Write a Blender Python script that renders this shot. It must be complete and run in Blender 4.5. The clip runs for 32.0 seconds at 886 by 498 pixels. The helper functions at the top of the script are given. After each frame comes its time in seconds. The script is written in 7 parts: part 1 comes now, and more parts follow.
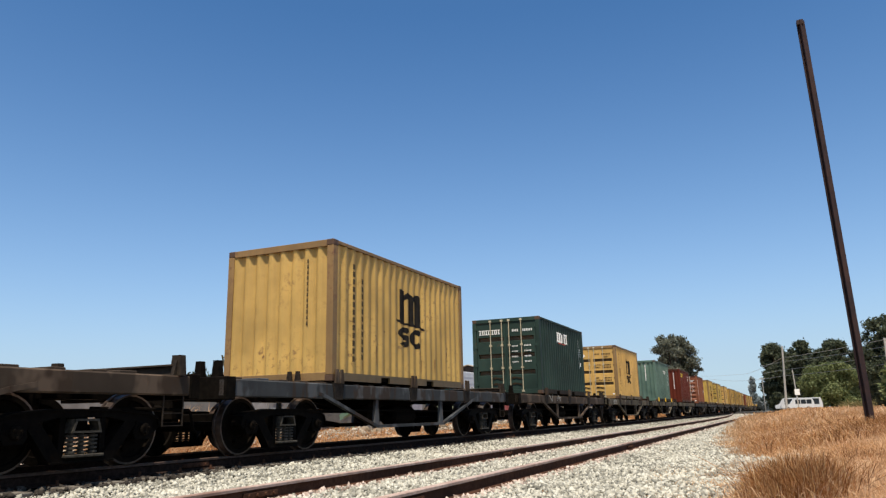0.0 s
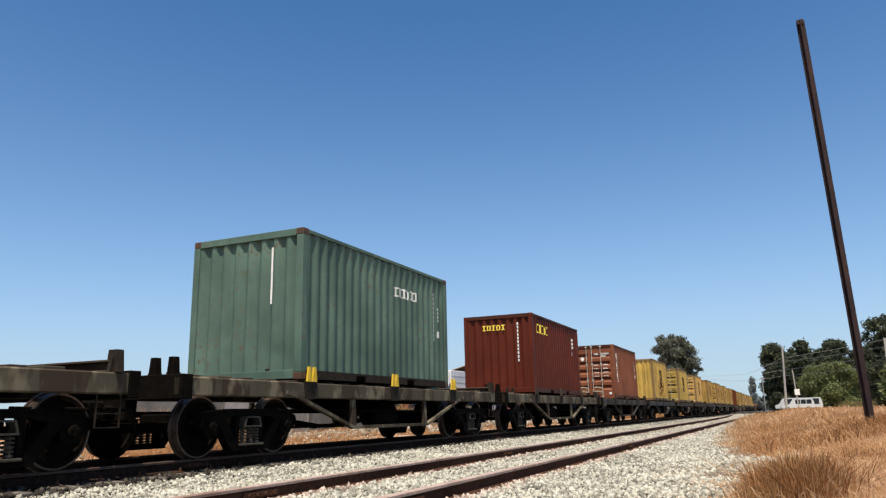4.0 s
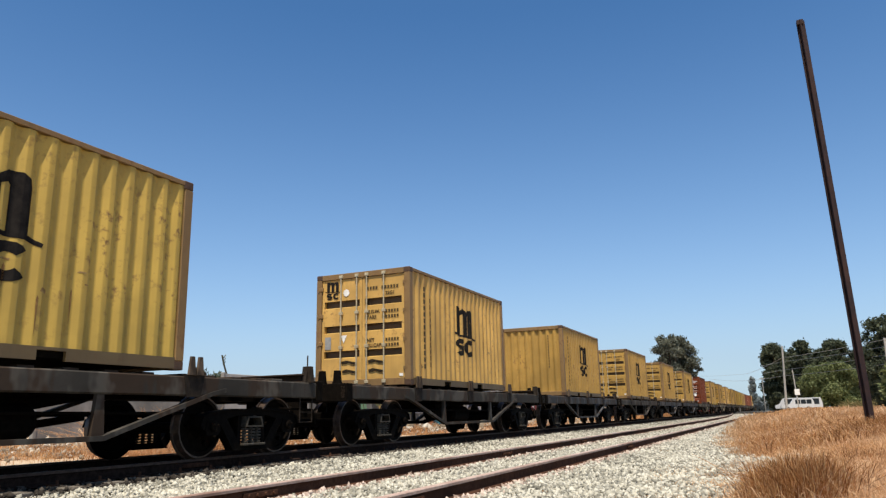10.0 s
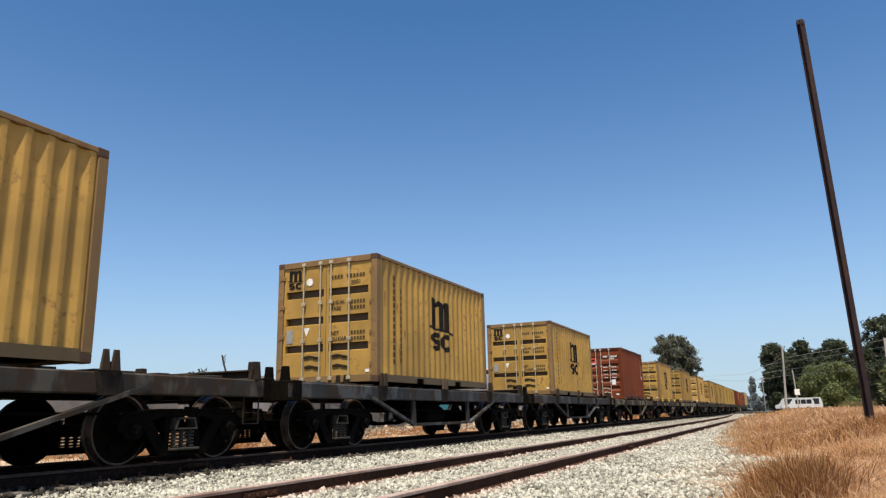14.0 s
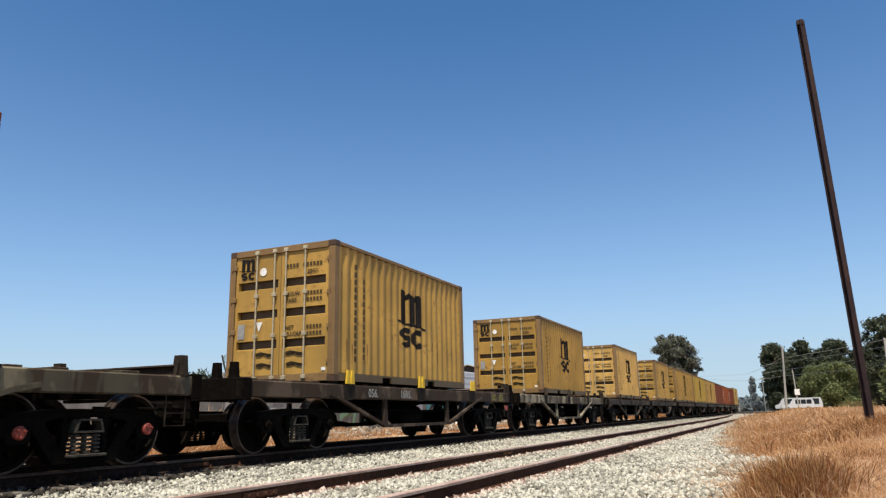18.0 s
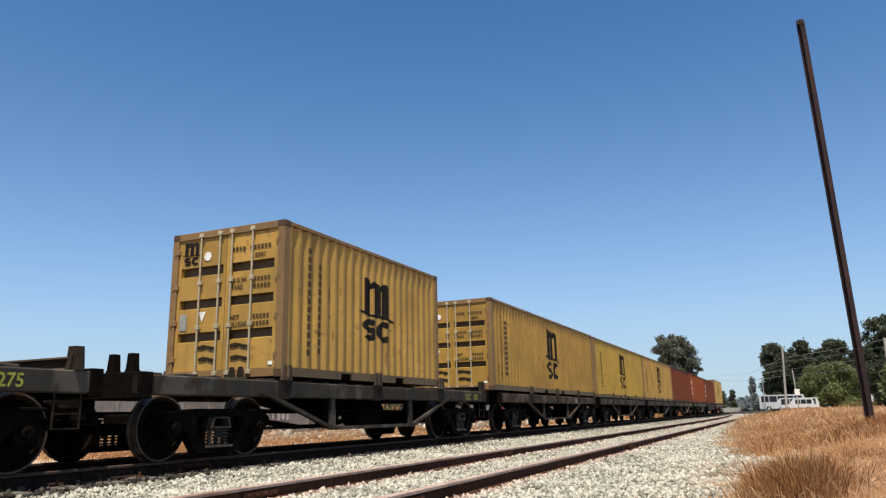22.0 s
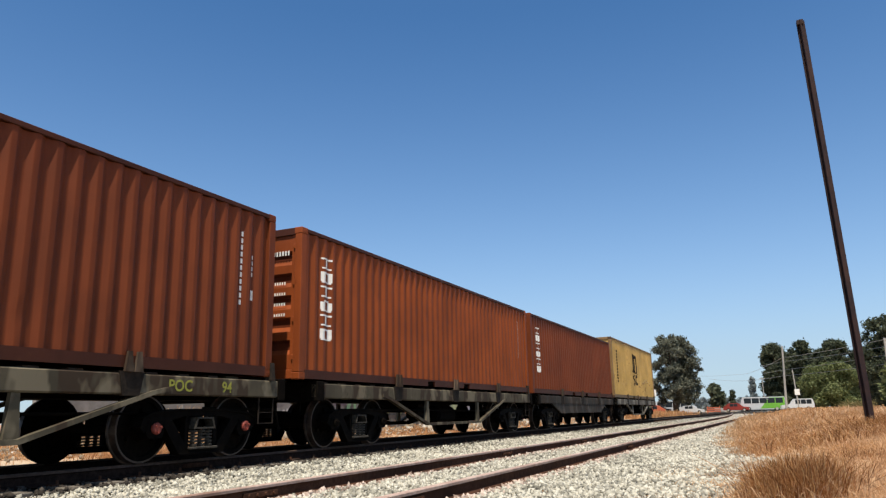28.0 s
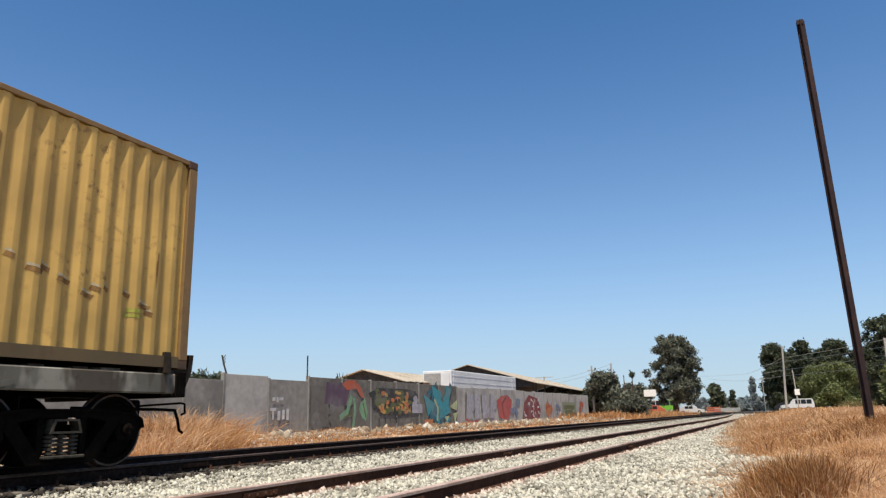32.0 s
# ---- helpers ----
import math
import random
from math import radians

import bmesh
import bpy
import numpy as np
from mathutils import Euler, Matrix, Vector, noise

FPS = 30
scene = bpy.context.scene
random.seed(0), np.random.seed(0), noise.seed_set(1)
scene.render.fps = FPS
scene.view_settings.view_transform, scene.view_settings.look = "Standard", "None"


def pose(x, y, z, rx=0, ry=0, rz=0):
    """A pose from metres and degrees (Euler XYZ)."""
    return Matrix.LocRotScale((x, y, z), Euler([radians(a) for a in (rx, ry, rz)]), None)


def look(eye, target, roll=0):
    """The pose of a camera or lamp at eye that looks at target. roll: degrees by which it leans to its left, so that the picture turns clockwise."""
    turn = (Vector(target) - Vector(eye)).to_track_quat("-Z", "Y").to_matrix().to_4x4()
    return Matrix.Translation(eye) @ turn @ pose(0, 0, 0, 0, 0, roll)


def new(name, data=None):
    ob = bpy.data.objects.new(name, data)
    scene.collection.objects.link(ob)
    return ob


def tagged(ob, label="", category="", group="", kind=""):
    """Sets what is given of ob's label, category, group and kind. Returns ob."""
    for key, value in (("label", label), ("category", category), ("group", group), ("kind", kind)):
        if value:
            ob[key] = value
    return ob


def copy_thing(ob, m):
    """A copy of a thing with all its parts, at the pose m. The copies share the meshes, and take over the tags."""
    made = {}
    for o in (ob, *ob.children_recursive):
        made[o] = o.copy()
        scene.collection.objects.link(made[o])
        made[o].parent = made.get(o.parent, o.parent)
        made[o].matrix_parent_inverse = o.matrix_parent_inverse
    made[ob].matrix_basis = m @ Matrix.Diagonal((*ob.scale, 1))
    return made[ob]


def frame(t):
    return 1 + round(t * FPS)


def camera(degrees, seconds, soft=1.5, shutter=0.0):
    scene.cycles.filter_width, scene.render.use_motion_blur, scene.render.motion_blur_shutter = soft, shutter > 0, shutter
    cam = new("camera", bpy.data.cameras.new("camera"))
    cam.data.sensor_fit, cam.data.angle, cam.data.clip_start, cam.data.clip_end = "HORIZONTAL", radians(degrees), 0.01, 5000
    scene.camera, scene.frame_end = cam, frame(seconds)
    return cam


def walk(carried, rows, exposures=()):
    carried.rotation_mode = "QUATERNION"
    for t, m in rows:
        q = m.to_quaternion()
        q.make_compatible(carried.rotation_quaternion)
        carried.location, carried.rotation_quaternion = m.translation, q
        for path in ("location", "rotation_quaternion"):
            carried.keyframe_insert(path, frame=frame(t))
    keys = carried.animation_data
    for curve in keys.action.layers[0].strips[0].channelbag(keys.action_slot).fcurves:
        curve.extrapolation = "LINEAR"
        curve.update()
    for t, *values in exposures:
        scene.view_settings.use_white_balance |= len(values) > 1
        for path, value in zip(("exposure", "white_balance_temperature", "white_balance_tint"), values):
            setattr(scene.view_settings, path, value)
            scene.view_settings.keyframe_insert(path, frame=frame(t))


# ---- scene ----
# The eye stands at x = 0, y = 0, 0.78 m over the ballast; the tracks run along y, the train comes towards -y.
EYE = 0.78
CAM_POSE = pose(0, 0, EYE, 0, 0, 24.334) @ pose(0, 0, 0, 90 + 12.951, 0, 0) @ pose(0, 0, 0, 0, 0, -1.198)
cam = camera(62.98, 32.0, soft=1.3, shutter=0.0)
walk(cam, [(0.0, CAM_POSE), (32.0, CAM_POSE)])

# ---- light ----
SUN_DIR = Vector((0.138, -0.38, 0.91)).normalized()
world = bpy.data.worlds.new("world")
scene.world = world
world.use_nodes = True
wn = world.node_tree.nodes
sky = wn.new("ShaderNodeTexSky")
sky.sky_type = "NISHITA"
sky.sun_disc = False
sky.sun_elevation = math.asin(SUN_DIR.z)
sky.sun_rotation = math.atan2(SUN_DIR.x, SUN_DIR.y)
sky.altitude = 500
sky.air_density, sky.dust_density, sky.ozone_density = 0.7, 1.2, 0.6
wn["Background"].inputs["Strength"].default_value = 0.110
tint = wn.new("ShaderNodeMix")
tint.data_type, tint.blend_type = "RGBA", "MULTIPLY"
tint.inputs[0].default_value = 1.0
tint.inputs[7].default_value = (1.08, 1.22, 1.21, 1)
deeper = wn.new("ShaderNodeHueSaturation")
deeper.inputs["Saturation"].default_value = 1.25
world.node_tree.links.new(sky.outputs[0], deeper.inputs["Color"])
world.node_tree.links.new(deeper.outputs[0], tint.inputs[6])
# pale haze where the sky is brightest, low over the horizon
bright = wn.new("ShaderNodeRGBToBW")
world.node_tree.links.new(sky.outputs[0], bright.inputs[0])
haze_share = wn.new("ShaderNodeMapRange")
for socket, value in (("From Min", 1.25), ("From Max", 4.8), ("To Min", 0.0), ("To Max", 0.75)):
    haze_share.inputs[socket].default_value = value
world.node_tree.links.new(bright.outputs[0], haze_share.inputs["Value"])
haze = wn.new("ShaderNodeMix")
haze.data_type = "RGBA"
haze.inputs[7].default_value = (3.2, 4.0, 4.85, 1)
world.node_tree.links.new(haze_share.outputs[0], haze.inputs[0])
world.node_tree.links.new(tint.outputs[2], haze.inputs[6])
world.node_tree.links.new(haze.outputs[2], wn["Background"].inputs["Color"])
sun_data = bpy.data.lights.new("sun", "SUN")
sun_data.energy, sun_data.angle, sun_data.color = 5.0, radians(0.5), (1.0, 0.91, 0.77)
sun = new("sun", sun_data)
sun.matrix_world = look((0, 0, 60), Vector((0, 0, 60)) - SUN_DIR)
scene.view_settings.exposure = 0.45


# ---- materials ----
def mat_new(name, rough=0.7, metal=0.0, spec=0.3):
    m = bpy.data.materials.new(name)
    m.use_nodes = True
    b = m.node_tree.nodes["Principled BSDF"]
    b.inputs["Roughness"].default_value = rough
    b.inputs["Metallic"].default_value = metal
    b.inputs["Specular IOR Level"].default_value = spec
    return m, m.node_tree.nodes, m.node_tree.links, b


def ramp(n, stops):
    r = n.new("ShaderNodeValToRGB")
    e = r.color_ramp.elements
    while len(e) < len(stops):
        e.new(0.5)
    for el, (p, c) in zip(e, stops):
        el.position, el.color = p, (*c, 1) if len(c) == 3 else c
    return r


def noise_tex(n, l, vec, scale, detail=4, rough=0.55):
    t = n.new("ShaderNodeTexNoise")
    t.inputs["Scale"].default_value, t.inputs["Detail"].default_value, t.inputs["Roughness"].default_value = scale, detail, rough
    l.new(vec, t.inputs["Vector"])
    return t


def mix(n, l, fac, a, b, blend="MIX"):
    x = n.new("ShaderNodeMix")
    x.data_type, x.blend_type = "RGBA", blend
    for sock, v in ((0, fac), (6, a), (7, b)):
        if hasattr(v, "is_linked"):
            l.new(v, x.inputs[sock])
        elif sock == 0:
            x.inputs[0].default_value = v
        else:
            x.inputs[sock].default_value = (*v, 1)
    return x.outputs[2]


def maths(n, l, op, a, b=None, clamp=False):
    x = n.new("ShaderNodeMath")
    x.operation, x.use_clamp = op, clamp
    for i, v in enumerate((a, b)):
        if v is None:
            continue
        if hasattr(v, "is_linked"):
            l.new(v, x.inputs[i])
        else:
            x.inputs[i].default_value = v
    return x.outputs[0]


def bump(n, l, height, b, strength=0.3, dist=0.01):
    x = n.new("ShaderNodeBump")
    x.inputs["Strength"].default_value, x.inputs["Distance"].default_value = strength, dist
    l.new(height, x.inputs["Height"])
    l.new(x.outputs[0], b.inputs["Normal"])


def scaled(n, l, vec, s, off=None):
    x = n.new("ShaderNodeMapping")
    x.inputs["Scale"].default_value = s
    l.new(vec, x.inputs["Vector"])
    if off is not None:
        l.new(off, x.inputs["Location"])
    return x.outputs[0]


def paint(name, colour, rust=0.3, rough=0.55, rust_col=(0.11, 0.045, 0.02), fade=0.12, patch=0.0, spec=0.42):
    """Weathered paint on steel: fading, vertical runs and rust spots, in the thing's own space."""
    m, n, l, b = mat_new(name, rough, 0.0, 0.16 if patch else spec)
    co = n.new("ShaderNodeTexCoord").outputs["Object"]
    info = n.new("ShaderNodeObjectInfo")
    shift = maths(n, l, "MULTIPLY", info.outputs["Random"], 37.0)
    comb = n.new("ShaderNodeCombineXYZ")
    for i in range(3):
        l.new(shift, comb.inputs[i])
    v = scaled(n, l, co, (1, 1, 1), comb.outputs[0])
    runs = noise_tex(n, l, scaled(n, l, co, (6, 6, 0.5), comb.outputs[0]), 1.0, 5)
    big = noise_tex(n, l, v, 0.8, 4)
    fine = noise_tex(n, l, v, 9, 6, 0.65)
    light = tuple(min(1, c * (1 + fade)) for c in colour)
    dark = tuple(c * (1 - 1.6 * fade) for c in colour)
    base = mix(n, l, ramp_fac(n, l, big.outputs[0], 0.35, 0.65), dark, light)
    base = mix(n, l, maths(n, l, "MULTIPLY", ramp_fac(n, l, runs.outputs[0], 0.5, 0.72), 0.45), base, tuple(c * 0.62 for c in colour))
    spots = maths(n, l, "MULTIPLY", ramp_fac(n, l, fine.outputs[0], 0.60 - 0.1 * rust, 0.74 - 0.1 * rust), ramp_fac(n, l, big.outputs[0], 0.62 - 0.25 * rust, 0.8 - 0.2 * rust))
    base = mix(n, l, spots, base, rust_col)
    if patch:
        along = noise_tex(n, l, scaled(n, l, co, (0.05, 1.5, 0.35), comb.outputs[0]), 1.0, 3, 0.7)
        base = mix(n, l, maths(n, l, "MULTIPLY", ramp_fac(n, l, along.outputs[0], 0.50, 0.53), patch), base, (0.040, 0.025, 0.016))
        pale = noise_tex(n, l, scaled(n, l, co, (0.05, 1.3, 0.8), comb.outputs[0]), 1.3, 3, 0.65)
        base = mix(n, l, maths(n, l, "MULTIPLY", ramp_fac(n, l, pale.outputs[0], 0.52, 0.60), patch * 0.8), base, tuple(min(1, c * 2.7) for c in colour))
    l.new(base, b.inputs["Base Color"])
    r = maths(n, l, "MULTIPLY_ADD", fine.outputs[0], 0.25)
    r.node.inputs[2].default_value = rough - 0.1
    l.new(r, b.inputs["Roughness"])
    bump(n, l, fine.outputs[0], b, 0.15, 0.004)
    return m


def ramp_fac(n, l, v, lo, hi):
    x = n.new("ShaderNodeMapRange")
    x.inputs["From Min"].default_value, x.inputs["From Max"].default_value = lo, hi
    l.new(v, x.inputs["Value"])
    return x.outputs[0]


def grainy(name, a, bcol, scale, rough=0.85, bump_s=0.3, dist=0.01, metal=0.0, third=None, big=0.4, spec=0.3):
    """Two colours mixed by fine grain, with large stains, by object space."""
    m, n, l, b = mat_new(name, rough, metal, spec)
    co = n.new("ShaderNodeTexCoord").outputs["Object"]
    f = noise_tex(n, l, co, scale, 6, 0.65)
    g = noise_tex(n, l, co, big, 4)
    col = mix(n, l, ramp_fac(n, l, f.outputs[0], 0.35, 0.65), a, bcol)
    if third:
        col = mix(n, l, ramp_fac(n, l, g.outputs[0], 0.48, 0.68), col, third)
    l.new(col, b.inputs["Base Color"])
    bump(n, l, f.outputs[0], b, bump_s, dist)
    return m


def island(name, stops, rough=0.9, trans=0.0, patchy=0.15):
    """Pieces of one joined mesh, each with its own tone."""
    m, n, l, b = mat_new(name, rough)
    g = n.new("ShaderNodeNewGeometry")
    r = ramp(n, stops)
    where = noise_tex(n, l, g.outputs["Position"], 1.1, 3)
    f = maths(n, l, "ADD", maths(n, l, "MULTIPLY", g.outputs["Random Per Island"], 1.0 - patchy), maths(n, l, "MULTIPLY", ramp_fac(n, l, where.outputs[0], 0.35, 0.65), patchy))
    l.new(f, r.inputs[0])
    l.new(r.outputs[0], b.inputs["Base Color"])
    if trans:
        t = n.new("ShaderNodeBsdfTranslucent")
        l.new(r.outputs[0], t.inputs["Color"])
        x = n.new("ShaderNodeMixShader")
        x.inputs[0].default_value = trans
        l.new(b.outputs[0], x.inputs[1])
        l.new(t.outputs[0], x.inputs[2])
        l.new(x.outputs[0], n["Material Output"].inputs["Surface"])
    return m


M = {}
M["yellow"] = paint("yellow_paint", (0.3713, 0.2170, 0.0446), 0.6, fade=0.16)
M["yellow_tan"] = paint("tan_yellow_paint", (0.443, 0.278, 0.075), 0.6, fade=0.16)
M["yellow_deep"] = paint("deep_yellow_paint", (0.356, 0.222, 0.029), 0.5, fade=0.12)
M["yellow_brown"] = paint("ochre_brown_paint", (0.3311, 0.1870, 0.0319), 0.6, fade=0.16)
M["yellow_bright"] = paint("bright_yellow_paint", (0.417, 0.277, 0.052), 0.6, fade=0.16)
M["yellow_pale"] = paint("pale_ochre_paint", (0.5115, 0.3049, 0.0799), 0.6, fade=0.16)
M["yellow_rusty"] = paint("rusty_yellow_paint", (0.462, 0.297, 0.061), 0.5, fade=0.16)
M["green_dark"] = paint("dark_green_paint", (0.0204, 0.0382, 0.0300), 0.3, fade=0.2, spec=0.15)
M["green_light"] = paint("faded_green_paint", (0.0850, 0.1380, 0.1080), 0.65, fade=0.2, spec=0.2)
M["red_dark"] = paint("dark_red_paint", (0.0856, 0.0135, 0.0045), 0.12, spec=0.2)
M["red_brown"] = paint("red_brown_paint", (0.1381, 0.0307, 0.0080), 0.25, fade=0.12, spec=0.2)
M["red_orange"] = paint("orange_brown_paint", (0.2147, 0.0475, 0.0099), 0.25, fade=0.12, spec=0.2)
M["red_dusty"] = paint("dusty_red_paint", (0.182, 0.060, 0.028), 0.25, fade=0.14, spec=0.2)
M["rust_edge"] = paint("rusty_brown_edge", (0.20, 0.118, 0.042), 0.9, rust_col=(0.14, 0.065, 0.028))
# bottom rails of yellow containers: panel yellow with shade put into the colour
M["dark_rail"] = paint("shade_brown_rail", (0.105, 0.07, 0.03), 0.45)
M["frame_grey"] = paint("weathered_grey_steel", (0.036, 0.032, 0.027), 0.5, 0.8, (0.03, 0.02, 0.014), 0.2, 0.8)
M["frame_brown"] = paint("weathered_brown_steel", (0.048, 0.034, 0.024), 0.6, 0.8, (0.03, 0.02, 0.014), 0.2, 0.8)
M["frame_blue"] = paint("weathered_blue_grey_steel", (0.038, 0.040, 0.042), 0.4, 0.8, (0.03, 0.02, 0.014), 0.2, 0.75)
M["frame_olive"] = paint("weathered_olive_steel", (0.080, 0.067, 0.045), 0.5, 0.8, (0.03, 0.02, 0.014), 0.2, 0.8)
M["frame_khaki"] = paint("worn_khaki_steel", (0.15, 0.127, 0.09), 0.5, 0.8, (0.05, 0.03, 0.02), 0.25, 0.8)
M["frame_pale"] = paint("worn_pale_grey_steel", (0.13, 0.12, 0.10), 0.5, 0.8, (0.03, 0.02, 0.014), 0.2, 0.6)
M["black_iron"] = grainy("near_black_iron", (0.003, 0.0022, 0.0016), (0.008, 0.006, 0.0042), 14, 0.85, 0.3, 0.004, spec=0.04)
M["bogie"] = grainy("near_black_bogie_steel", (0.002, 0.0015, 0.0011), (0.006, 0.0045, 0.0033), 9, 0.75, 0.4, 0.006, spec=0.04)
M["wheel_rim"] = grainy("worn_wheel_steel", (0.009, 0.006, 0.004), (0.085, 0.055, 0.04), 4, 0.4, 0.15, 0.002, 0.0, spec=0.4)
M["pale_steel"] = grainy("pale_bogie_steel", (0.02, 0.017, 0.013), (0.065, 0.056, 0.043), 12, 0.7, 0.2, 0.003, spec=0.2)
M["rod"] = grainy("galvanised_rod", (0.36, 0.33, 0.28), (0.52, 0.48, 0.42), 16, 0.45, 0.2, 0.002, 0.3)
M["black_paint"] = grainy("black_paint", (0.008, 0.007, 0.007), (0.02, 0.017, 0.015), 10, 0.85, 0.1, 0.002, spec=0.08)
M["brown_ink"] = grainy("faded_dark_paint", (0.04, 0.025, 0.009), (0.085, 0.052, 0.016), 12, 0.7, 0.1, 0.002)
M["white_paint"] = grainy("worn_white_paint", (0.62, 0.60, 0.56), (0.78, 0.77, 0.74), 10, 0.6, 0.1, 0.002)
M["yellow_ink"] = grainy("lettering_yellow", (0.72, 0.56, 0.06), (0.82, 0.66, 0.10), 10, 0.6, 0.1, 0.002)
M["red_ink"] = grainy("signal_red_paint", (0.5, 0.05, 0.04), (0.62, 0.08, 0.05), 10, 0.5, 0.1, 0.002)
M["grey_ink"] = grainy("grey_sticker", (0.2, 0.2, 0.2), (0.28, 0.28, 0.27), 10, 0.5, 0.1, 0.002)
M["rod_dull"] = grainy("dull_rod", (0.30, 0.25, 0.16), (0.42, 0.37, 0.26), 16, 0.6, 0.2, 0.002)
# dark tone stands in for the shadow round each door lever
M["handle"] = grainy("shadow_dark_door_lever", (0.010, 0.007, 0.004), (0.035, 0.024, 0.012), 14, 0.7, 0.2, 0.003, spec=0.12)
M["guide_dark"] = grainy("dark_guide_steel", (0.012, 0.009, 0.007), (0.034, 0.025, 0.018), 9, 0.8, 0.3, 0.004, spec=0.12)
M["guide_yellow"] = grainy("yellow_guide_paint", (0.55, 0.34, 0.02), (0.66, 0.44, 0.04), 9, 0.6, 0.2, 0.003)
M["red_cap"] = grainy("red_painted_cap", (0.10, 0.02, 0.014), (0.36, 0.07, 0.045), 12, 0.6, 0.2, 0.003)
M["casting"] = paint("rusty_corner_casting", (0.07, 0.036, 0.018), 0.6)
# shade inside the door bands, put into the colour
M["recess_shade"] = paint("shade_brown_recess", (0.0810, 0.0494, 0.0192), 0.3)
M["chalk"] = grainy("chalky_scrawl", (0.24, 0.235, 0.21), (0.4, 0.39, 0.36), 20, 0.9, 0.1, 0.002)
M["rust_patch"] = grainy("orange_rust", (0.10, 0.035, 0.010), (0.22, 0.085, 0.022), 12, 0.9, 0.3, 0.003)
M["scuff"] = grainy("scrape_and_dent_shade", (0.16, 0.085, 0.03), (0.36, 0.24, 0.09), 20, 0.7, 0.3, 0.003)
M["olive_ink"] = grainy("olive_yellow_paint", (0.22, 0.22, 0.03), (0.34, 0.33, 0.06), 12, 0.7, 0.1, 0.002)
M["streak"] = grainy("rusty_run", (0.13, 0.065, 0.022), (0.27, 0.15, 0.05), 9, 0.85, 0.2, 0.002)
M["red_rib"] = paint("shaded_red_rib", (0.1100, 0.0243, 0.0077), 0.2, spec=0.2)
M["red_rail"] = paint("dark_red_rail", (0.0550, 0.0153, 0.0070), 0.3, spec=0.2)
M["rail_rust"] = grainy("rusted_rail", (0.0492, 0.0221, 0.0131), (0.0943, 0.0451, 0.0271), 18, 0.9, 0.4, 0.004, 0.0, (0.0369, 0.018, 0.0115), spec=0.08)
M["rail_top"] = grainy("worn_rail_head", (0.332, 0.226, 0.181), (0.483, 0.362, 0.302), 14, 0.55, 0.2, 0.002, 0.0, (0.226, 0.136, 0.0984), big=1.3)
M["rail_dark"] = grainy("dark_main_rail", (0.014, 0.009, 0.007), (0.036, 0.022, 0.017), 18, 0.9, 0.3, 0.003, spec=0.04)
M["rail_shine"] = grainy("worn_brown_rail_head", (0.045, 0.029, 0.022), (0.10, 0.066, 0.05), 14, 0.6, 0.1, 0.001, 0.0, (0.05, 0.03, 0.02), spec=0.2)
M["sleeper"] = grainy("old_oak_sleeper", (0.03, 0.021, 0.015), (0.07, 0.05, 0.036), 9, 0.9, 0.6, 0.01, spec=0.1)
M["sleeper_grey"] = grainy("weathered_sleeper", (0.05, 0.042, 0.034), (0.17, 0.15, 0.125), 7, 0.9, 0.6, 0.01, spec=0.1)
M["stone"] = island("ballast_stone", [(0.0, (0.09, 0.085, 0.068)), (0.25, (0.20, 0.19, 0.155)), (0.6, (0.40, 0.378, 0.312)), (1.0, (0.57, 0.543, 0.458))], patchy=0.3)
M["stone_rusty"] = island("rust_stained_stone", [(0.0, (0.12, 0.085, 0.065)), (0.25, (0.24, 0.175, 0.14)), (0.6, (0.44, 0.345, 0.29)), (1.0, (0.60, 0.50, 0.43))], patchy=0.3)
M["dark_stone"] = island("train_shadow_stone", [(0.0, (0.012, 0.009, 0.007)), (0.7, (0.034, 0.027, 0.02)), (1.0, (0.13, 0.11, 0.09))])
M["grass_dry"] = island("dry_grass", [(0.0, (0.219, 0.090, 0.034)), (0.35, (0.400, 0.201, 0.083)), (0.7, (0.530, 0.306, 0.140)), (1.0, (0.669, 0.444, 0.246))], 0.85, 0.45, 0.6)
M["grass_red"] = island("reddish_dry_grass", [(0.0, (0.103, 0.035, 0.012)), (0.4, (0.259, 0.108, 0.037)), (0.75, (0.426, 0.216, 0.083)), (1.0, (0.678, 0.469, 0.239))], 0.85, 0.45, 0.15)
M["grass_pale"] = island("bleached_dry_grass", [(0.0, (0.378, 0.193, 0.087)), (0.5, (0.597, 0.374, 0.205)), (1.0, (0.814, 0.611, 0.407))], 0.85, 0.45, 0.6)
M["leaf"] = island("dusty_green_leaf", [(0.0, (0.052, 0.057, 0.041)), (0.5, (0.115, 0.123, 0.090)), (1.0, (0.218, 0.224, 0.172))], 0.7, 0.4)
M["leaf_dark"] = island("dark_green_leaf", [(0.0, (0.028, 0.037, 0.023)), (0.5, (0.064, 0.078, 0.047)), (1.0, (0.128, 0.144, 0.085))], 0.7, 0.4)
M["leaf_bright"] = island("fresh_green_leaf", [(0.0, (0.074, 0.092, 0.035)), (0.5, (0.148, 0.174, 0.068)), (1.0, (0.246, 0.276, 0.123))], 0.7, 0.45)
# distance haze is put into this leaf colour
M["leaf_hazy"] = island("hazy_pale_leaf", [(0.0, (0.16, 0.19, 0.19)), (0.5, (0.22, 0.26, 0.27)), (1.0, (0.30, 0.34, 0.35))], 0.7, 0.4)
M["leaf_olive"] = island("olive_weed", [(0.0, (0.082, 0.0697, 0.0246)), (0.5, (0.197, 0.164, 0.0656)), (1.0, (0.344, 0.271, 0.131))], 0.8, 0.4)
M["bark"] = grainy("tree_bark", (0.05, 0.035, 0.025), (0.11, 0.085, 0.06), 8, 0.95, 0.6, 0.02)
